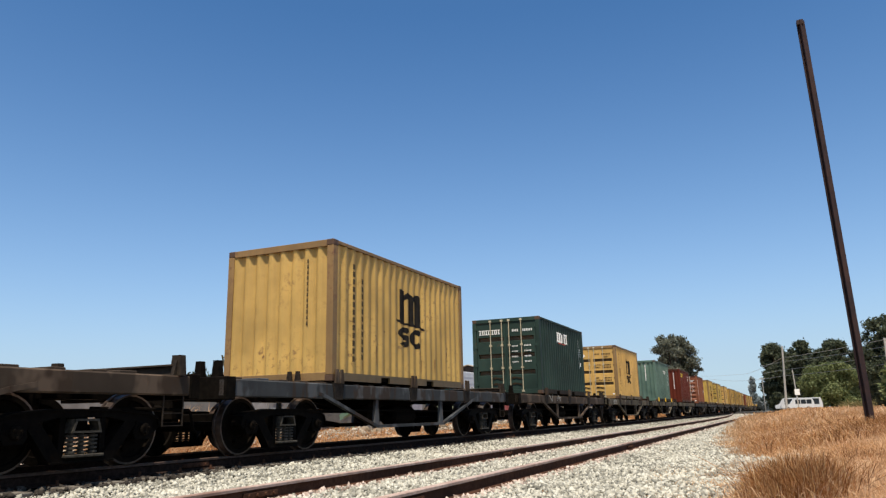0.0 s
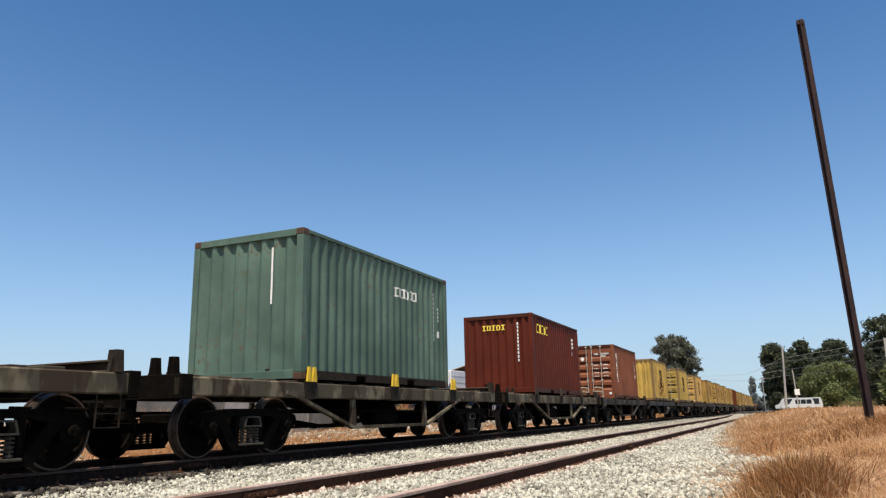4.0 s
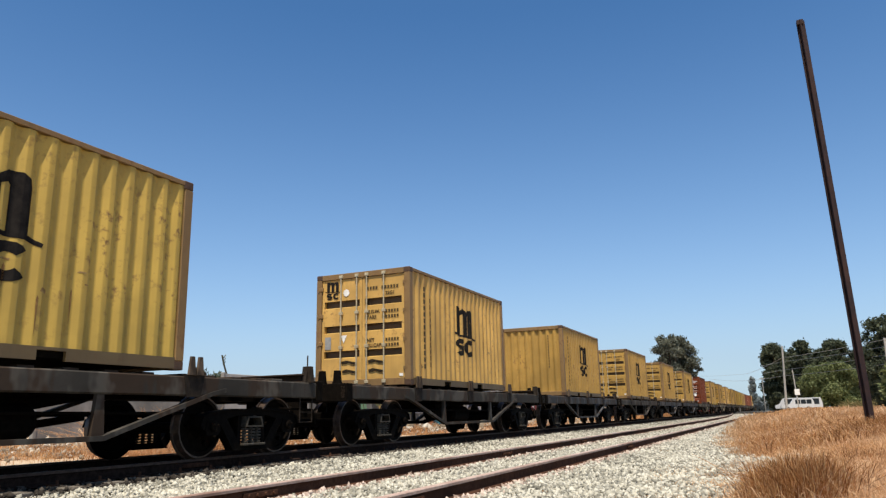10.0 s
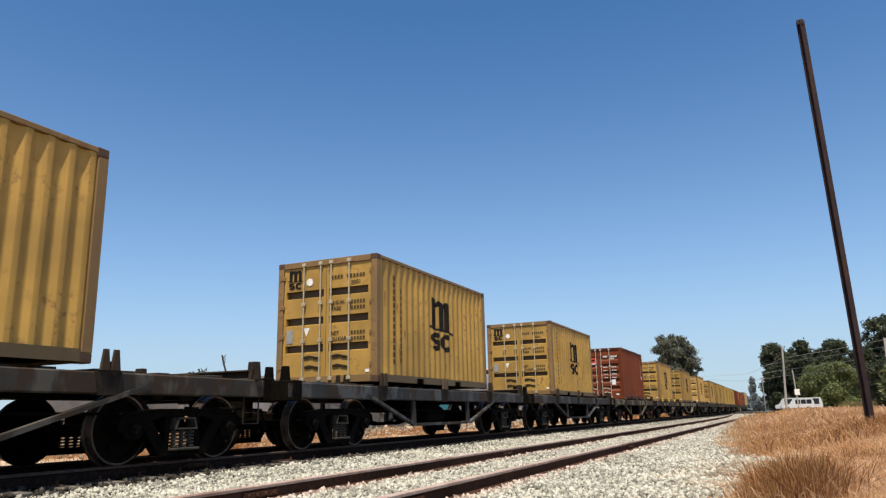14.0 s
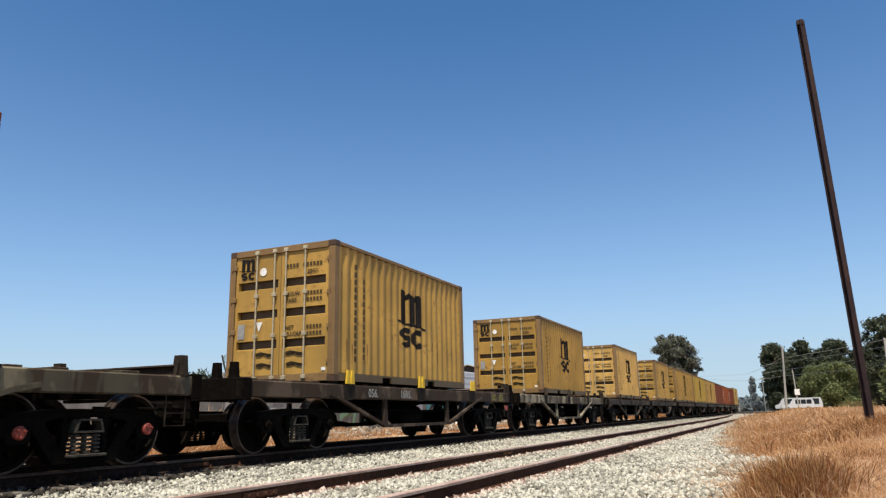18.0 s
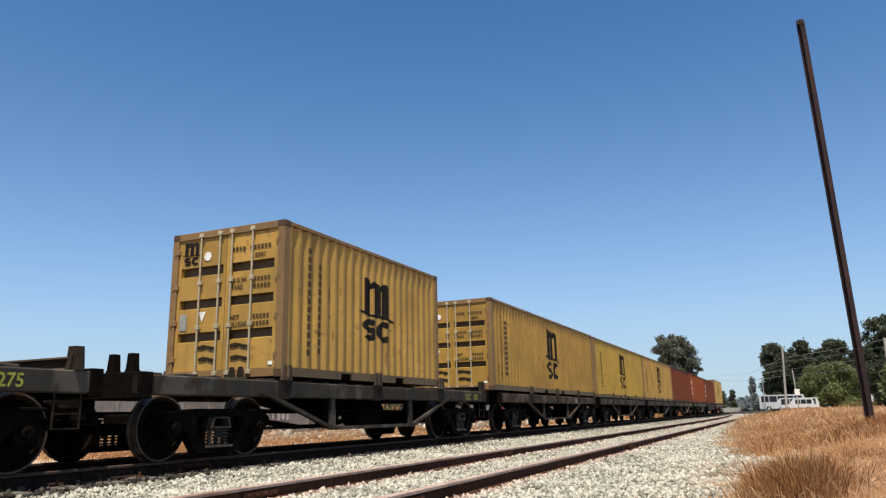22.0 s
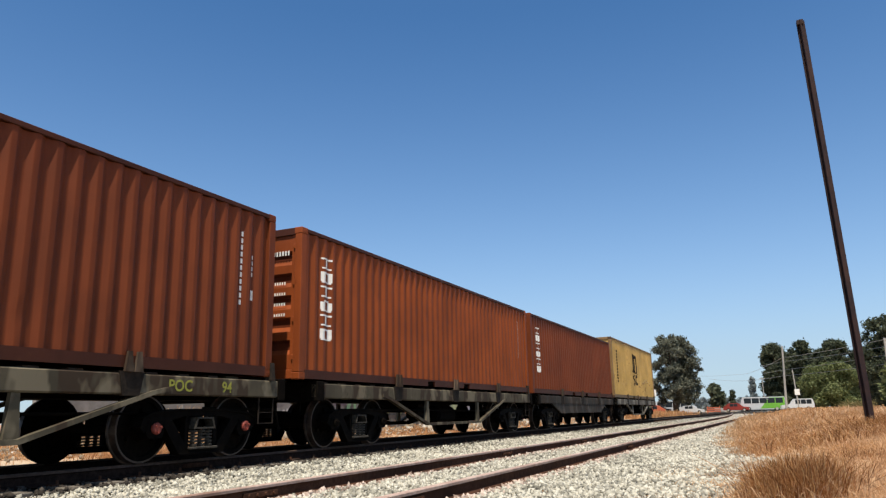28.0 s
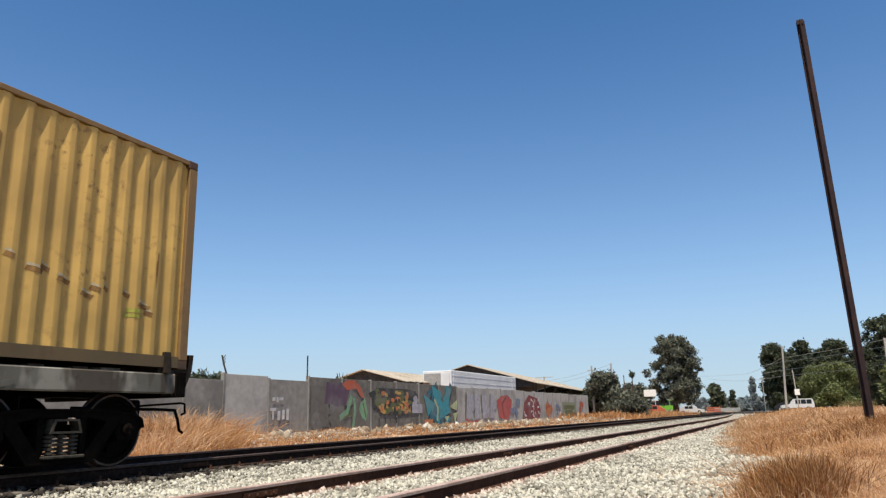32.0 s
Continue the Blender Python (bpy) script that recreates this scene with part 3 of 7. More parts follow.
def emblem(u, z, w, h):
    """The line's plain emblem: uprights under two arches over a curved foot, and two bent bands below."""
    zt, zm = z + h, z + 0.43 * h
    bw = 0.23 * w
    out = [[(u + 0.02 * w, zm), (u + 0.02 * w + bw, zm), (u + 0.02 * w + bw, zt), (u + 0.02 * w, zt + 0.01 * h)]]
    for t in (0.37, 0.72):
        x0 = u + t * w
        out.append(rect(x0, x0 + bw, zm, zt - 0.14 * h))
        out.append([(x0 - 0.14 * w, zt - 0.17 * h), (x0 - 0.03 * w, zt - 0.13 * h), (x0, zt - 0.15 * h), (x0 + bw, zt - 0.14 * h), (x0 + 0.20 * w, zt - 0.06 * h), (x0 + 0.11 * w, zt - 0.015 * h), (x0 - 0.04 * w, zt - 0.02 * h), (x0 - 0.14 * w, zt - 0.08 * h)])
    # the foot, swept down at one end and up at the other
    out.append([(u - 0.16 * w, zm + 0.03 * h), (u + 0.03 * w, zm - 0.012 * h), (u + 0.03 * w, zm + 0.035 * h), (u - 0.15 * w, zm + 0.055 * h)])
    out.append([(u + 0.03 * w, zm - 0.035 * h), (u + 0.96 * w, zm - 0.045 * h), (u + 0.96 * w, zm + 0.002), (u + 0.03 * w, zm + 0.002)])
    out.append([(u + 0.96 * w, zm - 0.045 * h), (u + 1.10 * w, zm - 0.085 * h), (u + 1.12 * w, zm - 0.05 * h), (u + 0.96 * w, zm + 0.01 * h)])
    z1 = zm - 0.075 * h
    r, t = (z1 - z) / 2, 0.17 * w
    cu, cz = u + 0.22 * w, (z + z1) / 2
    a = 0.24 * w - t / 2
    b = (1.55 * r - t / 2) / 2
    pts = [(cu + a * math.cos(q), b + b * math.sin(q)) for q in np.linspace(math.radians(25), math.radians(268), 13)]
    pts += [(cu + a * math.cos(q), -b + b * math.sin(q)) for q in np.linspace(math.radians(88), math.radians(-155), 13)]
    c = u + 0.76 * w
    both = band(pts, t) + band([(c + (0.27 * w - t / 2) * math.cos(q), (1.55 * r - t / 2) * math.sin(q)) for q in np.linspace(math.radians(42), math.radians(318), 17)], t)
    return out + [[(x, cz + y / 1.55) for x, y in q] for q in both]


def column(u, w, z_top, n, ch, gap=0.3):
    """A column of plain bars, one for each sign of upright writing."""
    out = []
    for i in range(n):
        z = z_top - i * ch
        out.append(rect(u, u + w, z - ch * (1 - gap), z))
    return out


def signs(u, z, n, w, h, gap=0.3):
    """A row of plain bars, one for each sign."""
    return [rect(u + i * w, u + i * w + w * (1 - gap), z, z + h) for i in range(n)]


def block_signs(u, z, n, w, h, upright=False, step=0.0):
    """Heavy serifed signs, kept as plain ladder-shaped blocks."""
    out = []
    for i in range(n):
        a, c = (u, z - i * step) if upright else (u + i * w, z)
        ww = w * 0.82
        k = (i * 5 + 2) % 4
        out.append(rect(a, a + ww, c + h * 0.84, c + h) if k != 1 else rect(a + ww * 0.2, a + ww * 0.8, c + h * 0.84, c + h))
        out.append(rect(a + ww * 0.32, a + ww * 0.64, c + h * 0.14, c + h * 0.84) if k in (0, 2) else rect(a, a + ww * 0.3, c + h * 0.14, c + h * 0.84))
        if k in (1, 3):
            out.append(rect(a + ww * 0.7, a + ww, c + h * 0.14, c + h * 0.84))
        out.append(rect(a + ww * 0.05, a + ww * 0.95, c, c + h * 0.14))
    return out


def end_flat(key, shapes, material, y):
    """Flat paint on the end that faces -y: outlines in (x, z)."""
    if (key, material.name) in CACHE:
        return CACHE[(key, material.name)]
    bm = bmesh.new()
    for s in shapes:
        bm.faces.new([bm.verts.new((a, y, z)) for a, z in s])
    for f in bm.faces:
        f.normal_update()
        if f.normal.y > 0:
            f.normal_flip()
    me = mesh_of(key, bm, material)
    CACHE[(key, material.name)] = me
    return me


def container(kind, label, ln, h, mat, edge, front, marks, dents=0):
    """A steel shipping container standing on z = 0; its near side faces +x, its front end -y. front: 'doors', 'ribbed' doors or 'plain' end."""
    c = thing("shipping_container", Matrix(), label, "shipping container", "containers of the freight train")
    P, E, D = M[mat], M[edge], M["dark_rail"]
    rail_mat = D if mat.startswith("yellow") else M["guide_dark"] if mat.startswith("green") else M["red_rail"]
    for sx, sy in ((-1, -1), (1, -1), (-1, 1), (1, 1)):
        def post(bm):
            box(bm, -0.07, 0.07, -0.075, 0.075, 0.118, h - 0.118, 0.008)
        q = part("corner_post", shared(("corner_post", h), post, E), E, c)
        q.location = (sx * (WID / 2 - 0.07), sy * (ln / 2 - 0.075), 0)
        for z in (0.059, h - 0.059):
            q = part("corner_casting", shared(("corner_casting",), casting, M["casting"] if mat[0] in "yg" else E), E, c)
            q.location, q.rotation_euler = (sx * (WID / 2 - 0.08), sy * (ln / 2 - 0.088), z), (0, 0, 0 if sx > 0 else math.pi)
    for sx in (-1, 1):
        part("side_panel", shared(("side_panel", ln, h, sx, dents if sx > 0 else 0), lambda bm: side_sheet(bm, ln, h, sx, dents if sx > 0 else 0), P, True), P, c)
        part("bottom_rail", shared(("bottom_rail", ln, sx), lambda bm: bottom_rail(bm, ln, sx), rail_mat), rail_mat, c)

        def top(bm):
            a, b = sorted((sx * (WID / 2 - 0.055), sx * (WID / 2)))
            box(bm, a, b, -ln / 2 + 0.16, ln / 2 - 0.16, h - 0.075, h - 0.01, 0.006)
        rim = E if mat.startswith("yellow") else rail_mat if mat.startswith("red") else P
        part("top_rail", shared(("top_rail", ln, h, sx), top, rim), rim, c)
    part("roof", shared(("roof", ln, h), lambda bm: roof_sheet(bm, ln, h), P), P, c)

    def floor(bm):
        box(bm, -WID / 2 + 0.06, WID / 2 - 0.06, -ln / 2 + 0.1, ln / 2 - 0.1, 0.05, 0.16)
    part("floor", shared(("floor", ln), floor, M["black_iron"]), D, c)
    for sy in (-1, 1):
        def bars(bm):
            a, b = sorted((sy * ln / 2, sy * (ln / 2 - 0.10)))
            box(bm, -WID / 2 + 0.15, WID / 2 - 0.15, a, b, h - 0.13, h - 0.005, 0.006)
        part("header", shared(("header", ln, h, sy), bars, rim), rim, c)

        def sill(bm):
            a, b = sorted((sy * ln / 2, sy * (ln / 2 - 0.10)))
            box(bm, -WID / 2 + 0.15, WID / 2 - 0.15, a, b, 0.015, 0.16, 0.006)
        part("sill", shared(("sill", ln, sy), sill, E), E, c)
    part("end_panel", shared(("end_panel", ln, h, 1), lambda bm: end_sheet(bm, ln, h, 1), P), P, c)
    yf = -ln / 2
    if front == "plain":
        part("end_panel", shared(("end_panel", ln, h, -1), lambda bm: end_sheet(bm, ln, h, -1), P, True), P, c)
    else:
        bands = 3 if front == "doors" else 5
        w, dh = (WID - 0.30) / 2, h - 0.30
        for i in (0, 1):
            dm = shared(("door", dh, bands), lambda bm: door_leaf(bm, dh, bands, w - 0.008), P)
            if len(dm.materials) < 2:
                dm.materials.append(M["recess_shade"] if bands < 5 else M["red_rib"])
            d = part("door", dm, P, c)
            d.location = (-WID / 2 + 0.15 + i * (w + 0.004), yf + 0.03, 0.165)
            for f in ((0.49, 0.88), (0.12, 0.53))[i]:
                r = part("lock_rod", shared(("lock_rod", dh), lambda bm: rod_mesh(bm, dh + 0.2), M["rod"] if front == "ribbed" else M["rod_dull"]), P, d)
                r.location = (w * f, -0.045, -0.1)
            hd = part("door_handle", shared(("door_handle",), handle_mesh, M["rod_dull"] if front == "ribbed" else M["handle"]), M["rod"], d)
            hd.location = (0.15 if i else 0.54, -0.016, 0.39)
            hd = part("door_handle", shared(("door_handle",), handle_mesh, M["rod_dull"] if front == "ribbed" else M["handle"]), M["rod"], d)
            hd.location = (0.17 if i else 0.56, -0.016, 0.19)
            for k in range(4):
                g = part("hinge", shared(("hinge",), hinge_mesh, E), E, d)
                g.location, g.rotation_euler = ((w + 0.03) if i else -0.03, -0.02, 0.2 + k * (dh - 0.4) / 3), (0, 0, 0 if not i else math.pi)
                if i:
                    g.location.y = 0.0
    for name, side, shapes, ink in marks:
        kind_key = "yel" if kind.startswith("yel") and not name.startswith(("scuff", "rust")) else kind
        me = on_sheet(f"{name}_{kind_key}_{ln:.0f}_{h:.1f}", shapes, M[ink], ln) if side == "side" else end_flat(f"{name}_{side}_{kind_key}_{ln:.0f}_{h:.1f}", shapes, M[ink], yf + (0.018 if side == "doors" else -0.0))
        o = part(name.split("__")[0], me, M[ink], c)
        if len(shapes) > 1:
            tagged(o, kind="stuff")
        if side == "end":
            o.location.y = 0.008
    return c


def line_marks(ln, h, front, seed=0):
    """The marks of the yellow containers."""
    big = ln > 7
    z0 = h - H_STD
    if big:
        m = [("emblem", "side", emblem(5.25, 0.50 + z0 * 0.7, 1.28, 1.70), "black_paint")]
        ink = "black_paint" if h > 2.7 else "brown_ink"
        m += [("side_writing__a", "side", column(0.62, 0.155, h - 0.42, 13, 0.148, 0.3), ink), ("side_writing__b", "side", column(1.0, 0.14, h - 0.56, 11, 0.148, 0.3), ink)]
    else:
        m = [("emblem", "side", emblem(2.45, 0.80, 1.06, 1.22), "black_paint")]
        m += [("side_writing__a", "side", column(0.55, 0.145, h - 0.36, 13, 0.146, 0.3), "brown_ink"), ("side_writing__b", "side", column(0.87, 0.13, h - 0.6, 11, 0.146, 0.3), "brown_ink")]
    rs = random.Random(int(ln * 10 + h * 100) + seed)
    # scrapes and small dents; the dents' brown shade is put into the colour
    marks = []
    for _ in range(10 if not big else 26):
        u, z = rs.uniform(0.3, ln - 0.9), rs.choice((0.35, 0.75, 0.95, 1.0)) + rs.uniform(-0.1, 0.15)
        a, b = rs.uniform(0.05, 0.13), rs.uniform(0.02, 0.06)
        marks.append([(u, z), (u + a, z - b * 0.4), (u + a * 1.1, z + b * 0.5), (u + a * 0.2, z + b)])
    m.append(("scuff", "side", marks, "scuff"))
    streaks = []
    for _ in range(16 if not big else 40):
        u, z, d = rs.uniform(0.2, ln - 0.7), rs.uniform(0.25, 1.5) if rs.random() < 0.8 else rs.uniform(1.5, h - 0.4), rs.uniform(0.10, 0.45)
        a = rs.uniform(0.012, 0.04)
        streaks.append([(u, z), (u + a * 0.6, z - d), (u + a, z - d * 0.5), (u + a * 1.3, z + 0.02), (u + a * 0.5, z + 0.05)])
    m.append(("rust_streak", "side", [q for q in streaks if min(z for _, z in q) > 0.17], "streak"))
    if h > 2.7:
        # a row of nicks: dark slits, each with a highlight painted above it
        row, glints = [], []
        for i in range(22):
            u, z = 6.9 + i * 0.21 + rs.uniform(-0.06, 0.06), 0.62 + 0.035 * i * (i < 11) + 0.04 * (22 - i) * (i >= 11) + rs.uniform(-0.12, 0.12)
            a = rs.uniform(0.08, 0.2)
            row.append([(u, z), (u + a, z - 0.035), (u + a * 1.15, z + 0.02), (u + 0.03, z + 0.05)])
            glints.append([(u + 0.01, z + 0.055), (u + a, z + 0.028), (u + a * 0.9, z + 0.05), (u + 0.03, z + 0.085)])
        m += [("scuff__row", "side", row, "streak"), ("bare_metal", "side", glints, "rod_dull"), ("yellow_tag", "side", [rect(11.02, 11.24, 0.66, 0.71), rect(11.0, 11.24, 0.60, 0.64)], "olive_ink")]
    if front == "plain":
        m.append(("end_code", "end", column(0.64, 0.035, h - 0.34, 12, 0.105, 0.35), "brown_ink"))
    if front == "doors":
        m.append(("door_emblem", "doors", emblem(-0.95, h - 0.585, 0.34, 0.41), "black_paint"))
        rows = signs(0.12, h - 0.44, 4, 0.075, 0.07) + signs(0.50, h - 0.44, 6, 0.075, 0.07)
        for z in (1.66, 1.54, 1.03, 0.91):
            rows += signs(0.60, z - 0.05, 5, 0.07, 0.065)
        m.append(("door_writing", "doors", [[(a, b + (h - H_STD)) for a, b in s] for s in rows], "brown_ink"))
        m.append(("sticker", "doors", [rect(-0.98, -0.82, 0.86, 1.14)], "grey_ink"))
        m.append(("round_sticker", "doors", [[(-0.42 + 0.085 * math.cos(t * 0.7854), h - 0.46 + 0.085 * math.sin(t * 0.7854)) for t in range(8)], [(-0.56, 1.16), (-0.48, 0.98), (-0.40, 1.16)], rect(0.94, 1.03, 0.2, 0.26)], "white_paint"))
    return m


def lettered(text, size, ink):
    """Flat lettering as a mesh, in its own x and y."""
    key = ("lettering", text, size, ink)
    if key not in CACHE:
        cu = bpy.data.curves.new("lettering", "FONT")
        cu.body, cu.size, cu.offset, cu.resolution_u = text, size, 0.004, 3
        ob = bpy.data.objects.new("lettering", cu)
        me = bpy.data.meshes.new_from_object(ob)
        bpy.data.objects.remove(ob)
        me.materials.clear()
        me.materials.append(M[ink])
        CACHE[key] = me
    return CACHE[key]


def door_words(c, ln, h, ink, code_only=False):
    """The words of the weight table on the door, and the size code."""
    for text, x, z in (("M.G.W.", 0.12, h - 0.98), ("TARE", 0.12, h - 1.10), ("NET", 0.12, h - 1.61), ("CU.CAP.", 0.12, h - 1.73), ("22G1" if ln < 7 else "42G1", 0.60, h - 0.58))[4 if code_only else 0:]:
        o = part("lettering", lettered(text, 0.105, ink), M[ink], c)
        o.matrix_basis = Matrix.Translation((x, -ln / 2 + 0.020, z)) @ Matrix.Rotation(math.pi / 2, 4, "X")


def side_codes(ln, h, ink="white_paint"):
    u = ln - 0.30 - 0.62
    return [("side_code", "side", column(u, 0.045, h - 0.42, 11, 0.105) + column(u + 0.24, 0.045, h - 0.75, 4, 0.09) + [rect(u + 0.22, u + 0.31, h - 1.45, h - 1.3)], ink)]


def door_codes(h):
    rows = signs(0.24, h - 0.48, 4, 0.06, 0.08, 0.45) + signs(0.62, h - 0.48, 6, 0.06, 0.08, 0.45)
    for z in (1.60, 1.42, 1.24, 1.06):
        rows += signs(0.22, z, 5, 0.045, 0.04, 0.45) + signs(0.66, z, 5, 0.05, 0.05, 0.45)
    return [("door_code", "doors", rows, "white_paint")]


TEMPLATES = {}


def rust_marks():
    """Runs and blots of rust over the middle of a side."""
    rs = random.Random(77)
    out = []
    for _ in range(170):
        u = rs.gauss(2.9, 0.95)
        z = rs.uniform(0.2, 1.35 - 0.22 * abs(u - 2.7))
        a, b = rs.uniform(0.02, 0.075), rs.uniform(0.06, 0.28)
        if 1.3 < u < 5.0:
            out.append([(u, z), (u + a, z + b * 0.1), (u + a * 1.2, z + b * 0.7), (u + a * 0.5, z + b), (u - a * 0.3, z + b * 0.6)])
    return [("rust_stain", "side", out, "rust_patch")]


def container_of(kind):
    """The kinds of container in the train, each built once."""
    if kind in TEMPLATES:
        return None
    k = kind
    if k.startswith("yel"):
        _, size, tone, front, dents = k.split(":")
        ln, h = (LEN20, H_STD) if size == "20" else (LEN40, H_CUBE if size == "40h" else H_STD)
        words = {"yellow": "ochre-yellow", "yellow_bright": "bright yellow", "yellow_pale": "pale ochre", "yellow_tan": "tan-yellow", "yellow_deep": "deep yellow", "yellow_brown": "brownish ochre", "yellow_rusty": "rust-stained yellow"}[tone]
        lab = f"{words} corrugated steel {'twenty' if size == '20' else 'forty'}-foot container with black emblem" + (", dented side" if int(dents) > 6 else "")
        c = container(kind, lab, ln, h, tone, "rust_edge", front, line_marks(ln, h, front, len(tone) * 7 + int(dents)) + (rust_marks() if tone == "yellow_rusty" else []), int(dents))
        if front == "doors":
            door_words(c, ln, h, "brown_ink")
    elif k == "green_dark":
        m = [("side_name", "side", block_signs(1.95, 1.88, 7, 0.215, 0.36), "white_paint"), ("door_name", "doors", block_signs(-0.98, 2.05, 7, 0.115, 0.16), "white_paint"), ("side_line", "side", [rect(2.2, 3.2, 1.84, 1.86)], "red_ink")]
        c = container(kind, "dark green corrugated steel container with white door marks", LEN20, H_STD, "green_dark", "green_dark", "doors", m + side_codes(LEN20, H_STD) + door_codes(H_STD))
    elif k == "green_light":
        m = [("side_name", "side", block_signs(3.2, 1.85, 6, 0.17, 0.2), "white_paint"), ("end_mark", "end", [rect(0.55, 0.59, 1.3, 2.3)], "white_paint")]
        c = container(kind, "faded green corrugated steel container with rust stains", LEN20, H_STD, "green_light", "green_light", "plain", m + side_codes(LEN20, H_STD), 3)
    elif k == "red_dark":
        m = [("side_name", "side", block_signs(0.35, 1.98, 5, 0.27, 0.30), "yellow_ink"), ("end_name", "end", block_signs(-0.55, 2.08, 5, 0.17, 0.17), "yellow_ink"), ("end_code", "end", column(0.68, 0.05, 2.3, 11, 0.12), "white_paint"), ("yellow_tag", "side", [rect(5.1, 5.2, 1.5, 1.62)], "yellow_ink")]
        rows = signs(4.75, 2.05, 3, 0.10, 0.09) + signs(4.75, 1.90, 4, 0.10, 0.09) + signs(4.75, 1.76, 3, 0.10, 0.09) + signs(4.85, 1.5, 1, 0.14, 0.12)
        c = container(kind, "dark red corrugated steel container with yellow marks", LEN20, H_STD, "red_dark", "red_dark", "plain", m + [("side_code", "side", rows, "white_paint")])
    elif k == "red_doors":
        m = [("side_name", "side", block_signs(0.42, 1.98, 6, 0.24, 0.19, True, 0.235), "white_paint"), ("round_sticker", "doors", [[(-0.34 + 0.09 * math.cos(t * 0.7854), 1.93 + 0.1 * math.sin(t * 0.7854)) for t in range(8)], rect(-0.92, -0.62, 1.72, 1.82), rect(0.88, 1.0, 0.2, 0.3)], "white_paint"), ("sticker", "doors", [rect(-0.98, -0.82, 0.55, 0.8)], "grey_ink")]
        c = container(kind, "red-brown corrugated steel container with ribbed doors", LEN20, H_STD, "red_dusty", "red_dusty", "ribbed", m + side_codes(LEN20, H_STD) + door_codes(H_STD))
        door_words(c, LEN20, H_STD, "white_paint", True)
    elif k == "red_panel":
        m = [("panel", "doors", [rect(-0.56, -0.14, 1.84, 2.10)], "red_ink"), ("panel_mark", "doors", [rect(-0.5, -0.2, 1.93, 2.03), rect(-0.56, -0.14, 1.78, 1.83), rect(0.62, 0.82, 0.72, 0.98), rect(-0.9, -0.7, 0.95, 1.02), rect(0.8, 0.95, 0.2, 0.27)], "white_paint"), ("sticker", "doors", [rect(-0.92, -0.72, 0.52, 0.82)], "grey_ink")]
        c = container(kind, "dark red-brown corrugated container with ribbed doors", LEN20, H_STD, "red_brown", "red_brown", "ribbed", m + side_codes(LEN20, H_STD) + door_codes(H_STD))
        door_words(c, LEN20, H_STD, "white_paint", True)
    else:
        tone = k.split(":")[1]
        m = [("side_name", "side", block_signs(0.50, H_STD - 0.62, 6, 0.40, 0.20, True, 0.255), "white_paint")]
        if k.endswith("plain"):
            m = []
        hh = H_CUBE if "high" in k else H_STD
        c = container(kind, "red-brown corrugated steel forty-foot container", LEN40, hh, tone, tone, "ribbed", m + side_codes(LEN40, hh) + door_codes(hh), 4)
    TEMPLATES[kind] = c
    return c


# ---- flat wagons ----
WLEN, AXLE, BOGIE_Y, WHEEL_R = 12.0, 0.85, 4.32, 0.43
AXLE_Z = RAIL_MAIN + WHEEL_R
SILL_TOP, SILL_BOT = 1.36, 1.10
SADDLE = 1.40


def wheelset_mesh(bm):
    for s in (-1, 1):
        x = s * GAUGE / 2
        pr = [(-0.07, 0.08), (-0.07, 0.14), (-0.025, 0.16), (-0.03, 0.34), (-0.065, 0.35), (-0.065, 0.455), (-0.035, 0.455), (-0.03, WHEEL_R + 0.005), (0.065, WHEEL_R - 0.005), (0.066, 0.402), (0.065, 0.35), (0.02, 0.34), (0.02, 0.16), (0.07, 0.14), (0.07, 0.08)]
        lathe(bm, [(x + s * a, r) for a, r in pr], "x", 28)
    tube(bm, (-1.12, 0, 0), (1.12, 0, 0), 0.075, 10)
    for s in (-1, 1):
        for i in range(3):
            t = 2 * math.pi * i / 3
            tube(bm, (s * 0.915, 0.24 * math.cos(t), 0.24 * math.sin(t)), (s * 0.86, 0.24 * math.cos(t), 0.24 * math.sin(t)), 0.035, 6)


def side_frame(bm, s):
    """A cast truck side: arched top, drooping bottom member, an opening for the springs."""
    x0, x1 = sorted((s * 0.98, s * 1.12))
    top = [(-1.10, 0.02), (-1.06, 0.13), (-0.92, 0.19), (-0.45, 0.235), (0.45, 0.235), (0.92, 0.19), (1.06, 0.13), (1.10, 0.02), (1.02, -0.05), (0.93, 0.06), (0.62, 0.09), (0.34, 0.15), (-0.34, 0.15), (-0.62, 0.09), (-0.93, 0.06), (-1.02, -0.05)]
    prism(bm, [(a, b) for a, b in top], "x", x0, x1)
    low = [(-0.74, 0.08), (-0.56, 0.10), (-0.28, -0.25), (0.28, -0.25), (0.56, 0.10), (0.74, 0.08), (0.42, -0.33), (-0.42, -0.33)]
    prism(bm, low, "x", x0, x1)
    # a lip along the top and the foot of the casting
    for a, b in zip(top[:7], top[1:8]):
        beam(bm, (s * 1.05, a[0], a[1]), (s * 1.05, b[0], b[1]), 0.20, 0.022)
    beam(bm, (s * 1.05, -0.42, -0.335), (s * 1.05, 0.42, -0.335), 0.19, 0.02)
    for c in (-0.27, 0.27):
        box(bm, x0 + 0.02, x1 - 0.02, c - 0.035, c + 0.035, -0.26, 0.16)


def spring_mesh(bm):
    """A coil spring, its turns as rings."""
    pr = [(-0.115, 0.028)]
    for i in range(5):
        z = -0.088 + i * 0.044
        pr += [(z - 0.017, 0.03), (z - 0.012, 0.066), (z + 0.012, 0.066), (z + 0.017, 0.03)]
    lathe(bm, pr + [(0.115, 0.028)], "z", 10)


